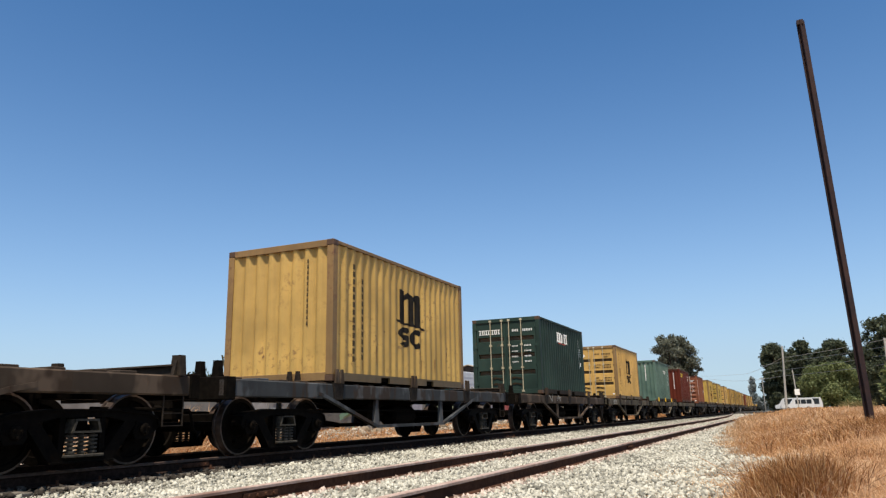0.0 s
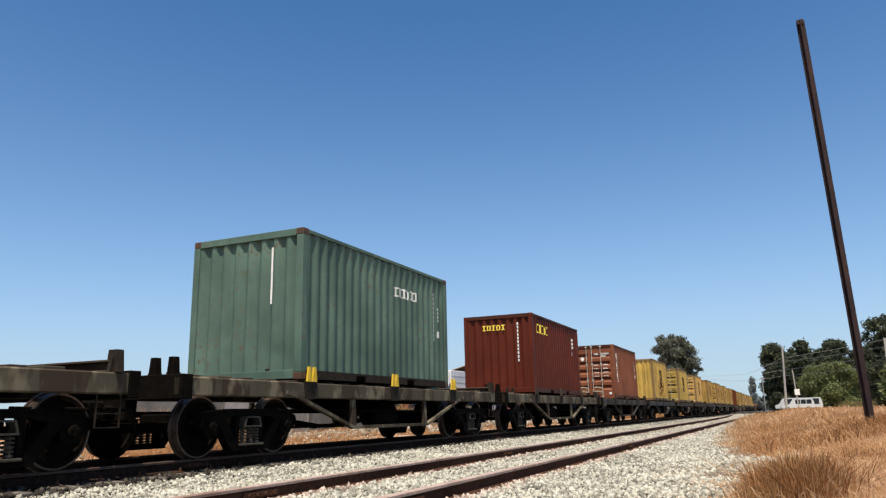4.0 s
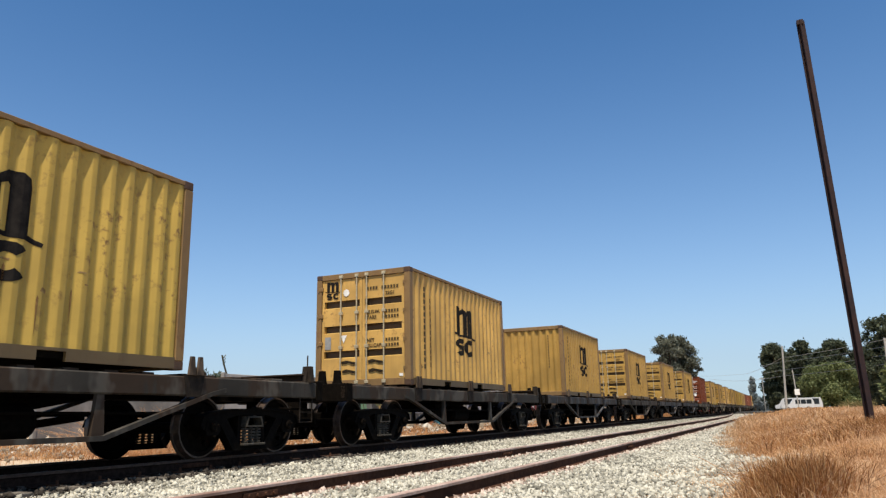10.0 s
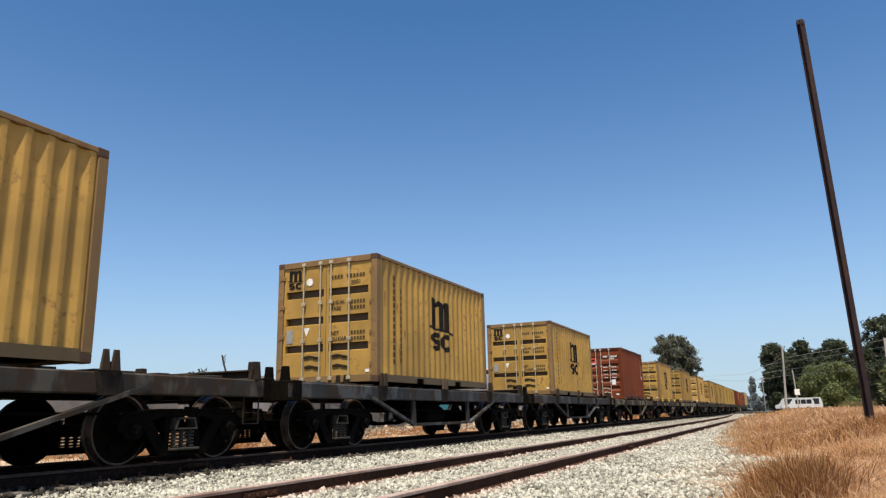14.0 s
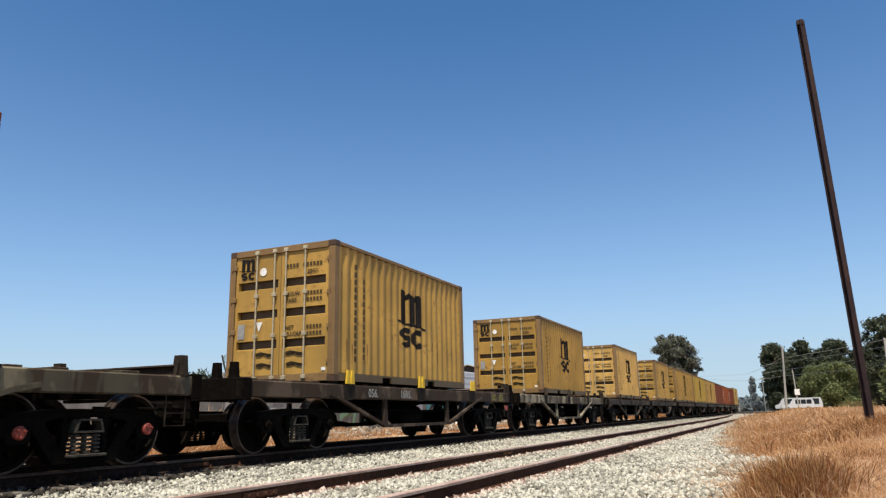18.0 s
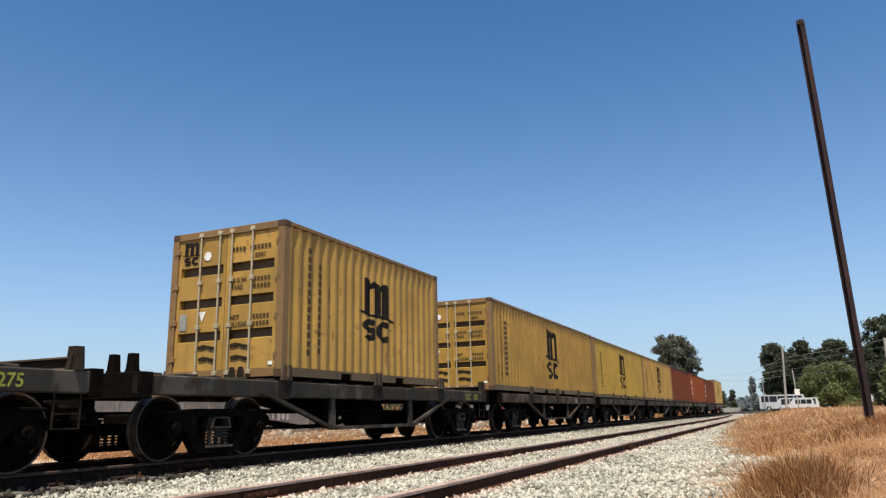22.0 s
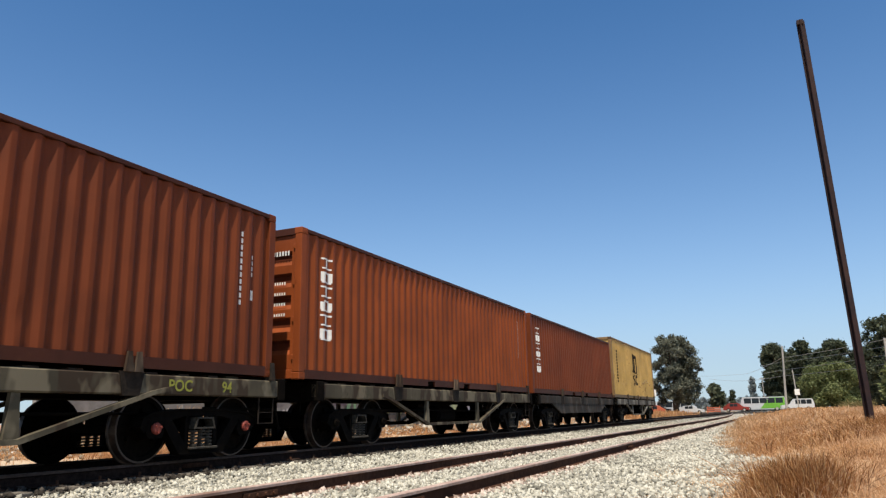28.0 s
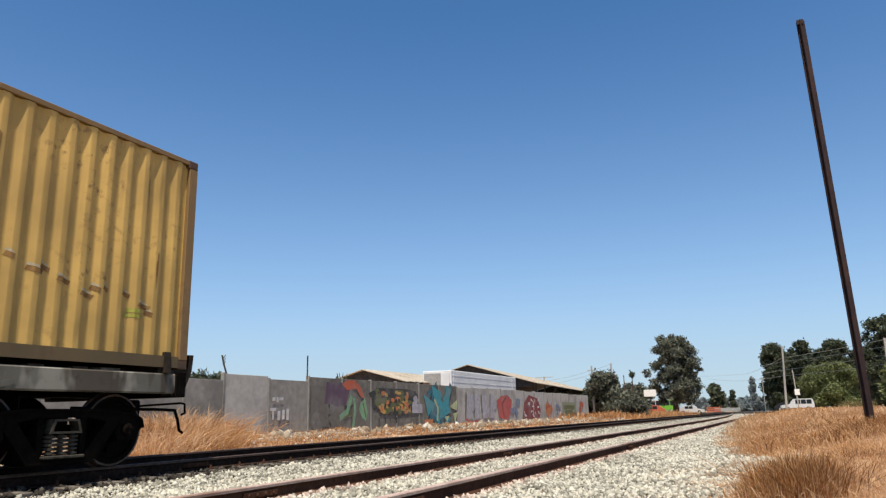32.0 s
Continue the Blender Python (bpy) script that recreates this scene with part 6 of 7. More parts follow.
    lay("wash", stroke([(48.4, 0.6), (48.6, 2.3)], 0.14) + stroke([(50.0, 0.6), (50.1, 2.3)], 0.12) + stroke([(51.6, 0.6), (51.5, 2.2)], 0.12) + stroke([(53.2, 0.6), (53.4, 2.3)], 0.14))
    lay("red", stroke([(48.4, 0.5), (49.2, 0.28), (51.6, 0.34)], 0.14))
    lay("red", [[(55.2, 0.5), (54.8, 1.8), (55.8, 2.2), (57.3, 2.3), (58.4, 1.9), (58.0, 0.9), (57.2, 0.3)]] + lumps(3, 55.4, 57.6, 0.7, 2.0, 0.6, 0.4, True))
    lay("maroon", stroke([(56.4, 0.6), (56.0, 1.6), (57.0, 2.1)], 0.2))
    lay("blue_grey", lumps(5, 58.2, 60.0, 0.7, 1.9, 0.6, 0.4, True))
    lay("maroon", [[(61.0, 0.3), (61.6, 1.7), (63.0, 2.4), (65.6, 2.1), (66.4, 1.1), (66.0, 0.4)]])
    lay("white", shards(16, 61.6, 66.0, 0.5, 2.1, 0.35, 0.32))
    lay("orange", lumps(6, 68.0, 70.4, 0.7, 2.0, 0.7, 0.45, True))
    lay("orange_red", shards(5, 68.4, 70.4, 0.7, 2.0, 0.5, 0.5))
    lay("blue_grey", lumps(4, 71.2, 73.0, 0.6, 1.7, 0.6, 0.4, True))
    lay("white", shards(5, 71.0, 73.2, 0.6, 1.7, 0.4, 0.4))
    lay("grey_green", [rect(74.0, 79.5, 0.5, 1.85)])
    lay("olive", [rect(74.4, 78.8, 1.15, 1.55), rect(75.0, 79.3, 0.55, 0.8)] + lumps(4, 74.5, 79, 0.8, 1.6, 0.8, 0.2))
    lay("orange_red", lumps(4, 81.0, 82.4, 0.9, 2.0, 0.5, 0.4))
    # a white scrawl, kept as plain bars
    scrawl = [rect(26.5, 26.72, 1.36, 1.46), rect(26.8, 26.95, 1.33, 1.47), rect(27.0, 27.3, 1.38, 1.46), rect(26.35, 26.8, 1.08, 1.16), rect(26.52, 26.64, 0.84, 1.08)]
    scrawl += [rect(26.9 + 0.32 * q, 27.1 + 0.32 * q, 0.82 + 0.02 * (q % 2), 1.08 + 0.03 * q) for q in range(3)]
    lay("white", [[(y, 0.72 + (z - 0.82) * 1.55) for y, z in q] for q in scrawl])


build_wall()


# ---- beyond the wall ----
def build_trailer():
    t = thing("semi_trailer", pose(-25.4, 62.4, 0.2), "white box semi-trailer parked behind the wall", "trailer")
    bm = bmesh.new()
    box(bm, -1.3, 1.3, -8.0, 8.0, 1.2, 4.15, 0.04)
    body = part("body", bm, M["trailer_white"], t)
    for i in range(0, 13, 12):
        bm = bmesh.new()
        box(bm, 1.3, 1.325, -7.6 + i * 1.2, -7.56 + i * 1.2, 1.3, 4.0)
        part("side_rib", bm, M["trailer_white"], body)
    for z in (2.2, 2.7, 3.2, 3.7):
        bm = bmesh.new()
        box(bm, 1.3, 1.318, -7.9, 7.9, z, z + 0.05)
        part("side_rail", bm, M["trailer_white"], body)
    bm = bmesh.new()
    box(bm, -1.15, 0.35, -8.05, -8.0, 1.3, 3.95, 0.01)
    part("rear_door", bm, M["trailer_grey"], t)
    bm = bmesh.new()
    box(bm, 0.40, 1.15, -8.06, -8.0, 1.3, 3.95, 0.01)
    part("rear_door", bm, M["trailer_white"], t)
    for y in (-5.6, -4.4, -3.2):
        for s in (-1, 1):
            bm = bmesh.new()
            lathe(bm, [(-0.15, 0.3), (-0.13, 0.5), (0.13, 0.5), (0.15, 0.3)], "x", 16, (s * 1.05, y, 0.5))
            part("wheel", bm, M["tyre"], t)
    bm = bmesh.new()
    box(bm, -0.5, 0.5, -7.8, 7.5, 0.95, 1.2)
    for s in (-1, 1):
        box(bm, s * 0.7 - 0.06, s * 0.7 + 0.06, 4.9, 5.1, 0.0, 1.2)
    part("chassis", bm, M["shed_dark"], t)


build_trailer()


def shed(x, y, turn, length, wl, wr, ridge, eave, label):
    """A long open shed with a sheet roof; its ridge runs along its own y from the gable at the origin."""
    t = thing("shed", pose(x, y, 0, 0, 0, turn), label, "shed", "sheds behind the wall")
    for x1 in (-wl, wr):
        n = int(length / 0.5)
        bm = bmesh.new()
        for i in range(n):
            a, b, d = i * 0.5 - 0.4, i * 0.5 + 0.1, 0.03 * (i % 2)
            vs = [bm.verts.new(q) for q in ((0, a, ridge + d), (0, b, ridge + d), (x1, b, eave + d), (x1, a, eave + d), (0, a, ridge + d + 0.06), (0, b, ridge + d + 0.06), (x1, b, eave + d + 0.06), (x1, a, eave + d + 0.06))]
            for q in ((0, 3, 2, 1), (4, 5, 6, 7), (0, 1, 5, 4), (1, 2, 6, 5), (2, 3, 7, 6), (3, 0, 4, 7)):
                bm.faces.new([vs[j] for j in q])
        bmesh.ops.recalc_face_normals(bm, faces=bm.faces)
        part("roof", bm, M["roof_sheet"], t)
        for k in range(6):
            bm = bmesh.new()
            yy = 0.3 + k * (length - 1) / 5
            box(bm, x1 * 0.94 - 0.1, x1 * 0.94 + 0.1, yy - 0.1, yy + 0.1, 0, eave - 0.02 + (ridge - eave) * 0.06)
            part("post", bm, M["shed_dark"], t)
    for yy in (0.0, length - 1.0):
        bm = bmesh.new()
        prism(bm, [(-wl * 0.95, eave - 0.25), (wr * 0.95, eave - 0.25), (wr * 0.95, eave + (ridge - eave) * 0.05 - 0.03), (0, ridge - 0.03), (-wl * 0.95, eave + (ridge - eave) * 0.05 - 0.03)], "y", yy, yy + 0.08)
        part("gable", bm, M["shed_dark"], t)
    bm = bmesh.new()
    box(bm, -wl * 0.93, -wl * 0.90, 0.2, length - 1, 0, eave)
    part("back_wall", bm, M["shed_dark"], t)


shed(-30.0, 50.6, 0, 13, 4.0, 4.0, 4.42, 3.35, "long shed with a pale dusty sheet roof")
shed(-30.0, 72.3, 6, 58, 8.0, 7.6, 5.95, 3.75, "wide open shed with a pale low-pitched roof")


# ---- trees and shrubs ----
def leaves(bm_lobes, per, size, material, seed, flat=0.5):
    """Leaf clumps spread through lobes (x, y, z, rx, ry, rz): small bent cards of many tones, denser towards the surface."""
    r = np.random.default_rng(seed)
    V, F, k = [], [], 0
    for (x, y, z, rx, ry, rz) in bm_lobes:
        n = max(20, int(per * (rx * ry * rz) ** (2 / 3)))
        d = r.normal(size=(n, 3))
        d /= np.linalg.norm(d, axis=1, keepdims=True)
        p = d * (r.uniform(0.05, 1.0, (n, 1)) ** 0.45) * (rx, ry, rz) * (1 + r.normal(0, 0.16, (n, 1))) + (x, y, z)
        a = r.normal(size=(n, 3)) * size * 0.5
        b = r.normal(size=(n, 3)) * size * 0.5
        c = p + r.normal(size=(n, 3)) * size * 0.25
        v = np.stack([p - a, c - b * 0.6, p + a, c + b], 1)
        i = np.arange(n) * 4 + k
        k += 4 * n
        F.append(np.stack([np.stack([i, i + 1, i + 2], -1), np.stack([i, i + 2, i + 3], -1)], 1).reshape(-1, 3))
        V.append(v.reshape(-1, 3))
    return raw_mesh("crown", np.concatenate(V), np.concatenate(F), material)


def tree(x, y, h, lobes, material, label, seed, leaf=0.45, per=420, trunk_r=0.3, trunk_top=0.6, name="tree", base=None):
    """A tapered trunk with limbs that reach into lobes of leaves."""
    rnd = random.Random(seed)
    z0 = float(ground_z(x, y)) if base is None else base
    t = thing(name, pose(x, y, z0 - 0.05), label, "tree" if name == "tree" else "shrub")
    bm = bmesh.new()
    p = Vector((0, 0, 0))
    r = trunk_r
    for i in range(4):
        q = Vector((rnd.uniform(-0.15, 0.15) * r * 3, rnd.uniform(-0.15, 0.15) * r * 3, h * trunk_top * (i + 1) / 4))
        tube(bm, p, q, r, 9, r * 0.8)
        p, r = q, r * 0.8
    part("trunk", bm, M["bark"], t)
    for lx, ly, lz, a, b, c in lobes[::max(1, len(lobes) // 14)]:
        bm = bmesh.new()
        s = Vector((0, 0, min(h * trunk_top, max(0.25 * h, lz * 0.6))))
        e = Vector((lx, ly, lz))
        m = (s + e) / 2 + Vector((rnd.uniform(-0.1, 0.1) * h * 0.2, rnd.uniform(-0.1, 0.1) * h * 0.2, 0))
        tube(bm, s, m, trunk_r * 0.35, 6, trunk_r * 0.22)
        tube(bm, m, e, trunk_r * 0.22, 6, trunk_r * 0.08)
        part("limb", bm, M["bark"], t)
    part("crown", leaves(lobes, per, leaf, material, seed), material, t)
    return t


def lobes_of(seed, n, w, z0, z1, size, narrow=0.5):
    """Lobes spread through a crown w wide from z0 to z1."""
    rnd = random.Random(seed)
    out = []
    for i in range(n):
        f = (i + 0.5) / n
        z = z0 + (z1 - z0) * f
        k = math.sin(math.pi * min(1, 0.16 + 0.74 * f)) ** 0.5
        a = rnd.uniform(0, 2 * math.pi)
        d = w / 2 * k * rnd.uniform(0.1, 1.0) ** 0.6 * 0.86
        s = size * rnd.uniform(0.75, 1.25) * (0.6 + 0.4 * k)
        out.append((d * math.cos(a), d * math.sin(a) * 0.9, z, s, s, s * rnd.uniform(0.7, 1.1)))
    return out


def build_trees():
    tree(-14.9, 120, 12.8, lobes_of(1, 120, 9.8, 2.1, 12.0, 0.85), M["leaf"], "large dusty green tree beside the level crossing", 1, 0.21, 330, 0.5)
    for i, (x, h, w, n) in enumerate(((-0.4, 13.5, 5.6, 95), (4.4, 13.8, 4.8, 85), (10.3, 13.6, 6.6, 100), (16.8, 12.4, 6.0, 80), (2.0, 11.9, 3.4, 50), (7.2, 11.9, 3.8, 55), (13.8, 11.4, 4.0, 50))):
        tree(x, 160 + 3 * (i > 3), h, lobes_of(20 + i, n, w, 0.8, h - 0.7, 1.0), M["leaf_dark"], "tall dense dark green tree in a row" if h > 12 else "lower dark green tree between the tall ones", 20 + i, 0.30, 230, 0.4)
    tree(8.9, 151, 9.2, lobes_of(31, 90, 11.2, 0.8, 7.9, 1.25), M["leaf_bright"], "broad fresh green tree before the dark row", 31, 0.23, 330, 0.28)
    tree(10.6, 88, 10.0, lobes_of(41, 80, 5.6, 0.8, 9.3, 0.75), M["leaf_dark"], "dark green conifer behind the rusty post", 41, 0.17, 420, 0.25)
    tree(13.5, 92, 9.0, lobes_of(42, 16, 6, 0.6, 8.0, 1.5), M["leaf_dark"], "dark green tree beside the conifer", 42, 0.3, 500, 0.25)
    tree(9.8, 70, 4.6, lobes_of(43, 12, 4, 0.3, 3.6, 0.9), M["leaf_bright"], "low green tree at the field's edge", 43, 0.25, 500, 0.15)
    tree(-6.6, 220, 9.6, lobes_of(51, 14, 1.0, 2.4, 9.0, 0.62), M["leaf_hazy"], "slim leaning tree far down the line", 51, 0.4, 420, 0.12)
    tree(-13.0, 172, 6.8, lobes_of(52, 12, 3.4, 0.8, 6.0, 1.0), M["leaf_dark"], "small dark tree past the crossing", 52, 0.4, 420, 0.2)
    tree(-13.2, 240, 6.6, lobes_of(53, 9, 1.3, 0.6, 6.2, 0.7), M["leaf_dark"], "narrow cypress far down the line", 53, 0.45, 420, 0.15)
    tree(-16.5, 240, 5.6, lobes_of(54, 9, 1.3, 0.6, 5.2, 0.7), M["leaf_dark"], "narrow cypress far down the line", 54, 0.45, 420, 0.15)
    for i in range(9):
        tree(-24 + i * 2.9, 262 + 7 * (i % 3), 4.4 + (i * 7) % 3 * 0.6, lobes_of(60 + i, 8, 4.2, 0.8, 3.8, 1.3), M["leaf_hazy"], "low hazy green tree in the distance", 60 + i, 0.6, 300, 0.2)
    tree(-21.4, 100, 6.4, lobes_of(71, 16, 4.4, 0.8, 5.6, 1.2), M["leaf"], "green tree behind the end of the wall", 71, 0.3, 480, 0.25)
    tree(-24.5, 104, 4.9, lobes_of(72, 12, 3.4, 0.8, 4.0, 1.1), M["leaf_dark"], "dark green tree behind the wall", 72, 0.3, 480, 0.2)
    tree(-28.5, 101, 4.0, lobes_of(73, 10, 3.6, 0.6, 3.4, 1.0), M["leaf"], "low green tree behind the wall", 73, 0.3, 480, 0.2)
    tree(-13.4, 75, 2.7, lobes_of(74, 14, 2.3, 0.25, 2.2, 0.6), M["leaf"], "dusty green shrub beside the main line", 74, 0.16, 700, 0.08, 0.5, "shrub")
    tree(-17.2, 88, 2.4, lobes_of(75, 12, 2.2, 0.2, 1.7, 0.6), M["leaf"], "dusty green shrub past the end of the wall", 75, 0.18, 600, 0.08, 0.5, "shrub")
    tree(-19.5, 112, 4.8, lobes_of(76, 10, 4.0, 0.6, 4.0, 1.1), M["leaf"], "green tree near the big tree", 76, 0.3, 480, 0.2)
    tree(-30.0, 32.3, 3.6, lobes_of(81, 9, 1.3, 1.6, 3.1, 0.5), M["leaf_dark"], "small round green tree behind the wall", 81, 0.16, 700, 0.1)
    tree(-30.0, 33.3, 3.5, lobes_of(82, 10, 1.6, 1.4, 3.1, 0.5), M["leaf_dark"], "small round green tree behind the wall", 82, 0.16, 700, 0.1)
    tree(-34.0, 21.0, 4.1, lobes_of(83, 10, 2.2, 1.0, 3.5, 0.7), M["leaf"], "green tree behind the low wall", 83, 0.2, 600, 0.12)
    tree(-34.0, 17.0, 3.9, lobes_of(84, 10, 2.6, 1.0, 3.3, 0.7), M["leaf"], "green tree behind the low wall", 84, 0.2, 600, 0.12)
    # a bare stalk beside the small trees
    s = thing("dry_stalk", pose(-30, 34.2, 0.1), "bent dry agave stalk behind the wall", "plant")
    bm = bmesh.new()
    pts = [(0, 0.55, 0), (0, 0.35, 3.3), (0, 0.05, 3.9), (0, -0.15, 4.45)]
    for a, b in zip(pts, pts[1:]):
        tube(bm, a, b, 0.06, 6, 0.05)
    for z in (3.9, 4.1, 4.3):
        tube(bm, (0, 0.0, z), (0, 0.18, z + 0.2), 0.04, 5, 0.02)
    part("stalk", bm, M["leaf"], s)
    # two thin palms
    for i, (x, y) in enumerate(((-18.0, 101), (-19.1, 101))):
        t = thing("palm_tree", pose(x, y, 0.1), "thin tall palm far behind the wall", "tree")
        bm = bmesh.new()
        tube(bm, (0, 0, 0), (0, 0, 5.3 + 0.2 * i), 0.09, 7, 0.06)
        part("trunk", bm, M["bark"], t)
        if i == 0:
            part("crown", leaves([(0, 0, 5.5, 0.35, 0.35, 0.45)], 300, 0.3, M["leaf_dark"], 90), M["leaf_dark"], t)


build_trees()


# ---- posts, poles and wires ----
def build_posts():
    p = thing("steel_post", pose(1.385, 15.0, 0.3), "tall rusty leaning steel rail set up as a post", "post")
    bm = bmesh.new()
    out = [((a * 0.9) * 0.72 - (b - 0.075) * 0.69 - 0.01, a * 0.62 + (b - 0.075) * 0.65 + 0.075) for a, b in rail_outline(0.13)]
    foot, top = Vector((0, 0, 0)), Vector((-0.195, 0.05, 8.07))
    lo = [bm.verts.new(foot + Vector((a, b - 0.08, 0))) for a, b in out]
    hi = [bm.verts.new(top + Vector((a, b - 0.08, 0))) for a, b in out]
    k = len(out)
    for i in range(k):
        bm.faces.new((lo[i], lo[(i + 1) % k], hi[(i + 1) % k], hi[i]))
    bm.faces.new(lo)
    bm.faces.new(hi)
    bmesh.ops.recalc_face_normals(bm, faces=bm.faces)
    part("shaft", bm, M["pole_rust"], p)
    bm = bmesh.new()
    box(bm, -0.105, 0.012, -0.085, 0.03, 8.0 - 0.02, 8.075)
    q = part("cap", bm, M["pole_rust"], p)
    q.location = (-0.15, 0.05, 0)

    def pole(x, y, h, lean, label, arms=(), r=0.16):
        t = thing("utility_pole", pose(x, y, 0.2), label, "utility pole", "utility poles")
        bm = bmesh.new()
        tube(bm, (0, 0, 0), (lean, 0, h), r, 8, r * 0.7)
        part("shaft", bm, M["pole_wood"], t)
        for z, w in arms:
            bm = bmesh.new()
            box(bm, lean * z / h - w, lean * z / h + w, -0.06, 0.06, z - 0.05, z + 0.05)
            part("cross_arm", bm, M["pole_wood"], t)
        return t
    pole(0.55, 110, 8.9, 0.40, "weathered grey concrete utility pole by the field")
    s = pole(2.2, 115, 5.9, -0.28, "thin leaning grey pole with a small white sign", r=0.10)
    bm = bmesh.new()
    box(bm, -0.33, 0.33, -0.16, -0.12, 2.35, 3.15, 0.02)
    part("sign_board", bm, M["white_paint"], s)
    pole(9.95, 84, 7.2, 0.1, "pale utility pole before the conifer")
    pole(-2.6, 140, 6.0, 0.0, "grey signal mast at the level crossing", ((5.7, 0.5),), 0.08)
    pole(-23.2, 100, 6.8, 0.0, "distant utility pole behind the wall", ((6.2, 0.6), (5.6, 0.5)))
    pole(-20.5, 100, 7.0, 0.0, "distant utility pole behind the wall")
    pole(-30.0, 100, 5.6, 0.0, "distant utility pole behind the sheds", ((5.5, 1.3),))

    def wire(a, b, sag, r=0.02):
        bm = bmesh.new()
        a, b = Vector(a), Vector(b)
        pts = [a.lerp(b, i / 10) - Vector((0, 0, sag * 4 * (i / 10) * (1 - i / 10))) for i in range(11)]
        for p0, p1 in zip(pts, pts[1:]):
            tube(bm, p0, p1, r, 5, caps=False)
        o = new("wire", mesh_of("wire", bm, M["wire"]))
        tagged(o, "thin grey overhead wire between poles", "wire", "overhead wires")
    for za, zb in ((7.3, 7.6), (6.8, 6.9), (5.7, 6.1), (4.9, 5.2)):
        wire((0.75, 110, za + 0.2), (10.05, 84, zb - 0.35), 0.12)
        wire((0.75, 110, za + 0.2), (-12.0, 260, za + 4.5), 0.6, 0.03) if za > 7 else wire((0.75, 110, za + 0.2), (-2.2, 116, za), 0.02)
        wire((10.05, 84, zb - 0.35), (24, 78, zb + 0.4), 0.2)
    wire((-12.0, 260, 11.9), (-26, 262, 12.0), 0.2, 0.03)
    wire((-2.2, 116, 4.9), (-13, 160, 7.0), 0.3)
    for z in (6.4, 5.9):
        wire((-23.2, 100, z), (-20.5, 100, z + 0.8), 0.1)
        wire((-23.2, 100, z), (-30, 100, z - 1.2), 0.2)


build_posts()


# ---- road and traffic at the crossing ----
ROAD_Y = 140


def build_road():
    bm = bmesh.new()
    box(bm, -140, 140, ROAD_Y - 4.5, ROAD_Y + 5, 0.0, 0.33)
    tagged(new("road", mesh_of("road", bm, grainy("worn_asphalt", (0.045, 0.044, 0.042), (0.075, 0.072, 0.07), 5, 0.9, 0.2, 0.01))), "worn asphalt road over the level crossing", "road", kind="structure")


build_road()


def wheel_of(parent, x, y, r):
    def shape(bm):
        lathe(bm, [(-0.11, r * 0.55), (-0.10, r), (0.10, r), (0.11, r * 0.55)], "y", 16)
    w = part("wheel", shared(("road_wheel", r), shape, M["tyre"]), M["tyre"], parent)
    w.location = (x, y, r)

    def hub(bm):
        lathe(bm, [(-0.115, r * 0.25), (-0.112, r * 0.55), (0.112, r * 0.55), (0.115, r * 0.25)], "y", 12)
    part("rim", shared(("road_rim", r), hub, M["rod"]), M["rod"], w)


def vehicle(name, length, height, width, roof, body_mat, label, stripe=None, n_win=5, sill=None):
    """A road vehicle that points to -x, its middle over the origin. roof: outline (share of length, share of height) from the front."""
    v = thing(name, Matrix(), label, "bus" if "bus" in name else "car")
    L, H, W = length, height, width
    out = [((a - 0.5) * L, b * H) for a, b in roof]
    bm = bmesh.new()
    prism(bm, out, "y", -W / 2, W / 2)
    bmesh.ops.bevel(bm, geom=bm.edges[:], offset=0.05, segments=2, affect="EDGES")
    body = part("body", bm, body_mat, v)
    tops = [p for p in roof if p[1] > 0.95]
    a0, a1 = tops[0][0] + 0.03, tops[-1][0] - 0.03
    for s in (-1, 1):
        for i in range(n_win):
            w = (a1 - a0) / n_win
            x0, x1 = (a0 + i * w + 0.006 - 0.5) * L, (a0 + (i + 1) * w - 0.006 - 0.5) * L
            bm = bmesh.new()
            box(bm, x0, x1, *sorted((s * (W / 2 - 0.02), s * (W / 2 + 0.012))), H * (sill or (0.56 if H > 2 else 0.62)), H * 0.93, 0.02)
            part("window", bm, M["glass"], body)
        for x in (-0.31 * L, 0.31 * L):
            wheel_of(v, x, s * (W / 2 - 0.10), 0.42 if H > 2.2 else 0.31)
        if stripe:
            bm = bmesh.new()
            prism(bm, [(-0.05 * L, H * 0.20), (0.49 * L, H * 0.20), (0.49 * L, H * 0.95), (0.16 * L, H * 0.95), (0.04 * L, H * 0.50)], "y", *sorted((s * (W / 2 - 0.01), s * (W / 2 + 0.008))))
            part("colour_panel", bm, stripe, body)
    bm = bmesh.new()
    x0 = (tops[0][0] - 0.5) * L
    beam(bm, ((roof[2][0] - 0.5) * L + 0.02, 0, roof[2][1] * H + 0.03), (x0, 0, H * 0.93), W * 0.86, 0.03)
    part("windscreen", bm, M["glass"], body)
    for s in (-1, 1):
        for x, m in ((-L / 2, M["white_paint"]), (L / 2, M["red_ink"])):
            bm = bmesh.new()
            box(bm, x - 0.03, x + 0.03, s * W * 0.36 - 0.12, s * W * 0.36 + 0.12, H * 0.30, H * 0.38, 0.01)
            part("headlight" if x < 0 else "tail_light", bm, m, body)
    return v


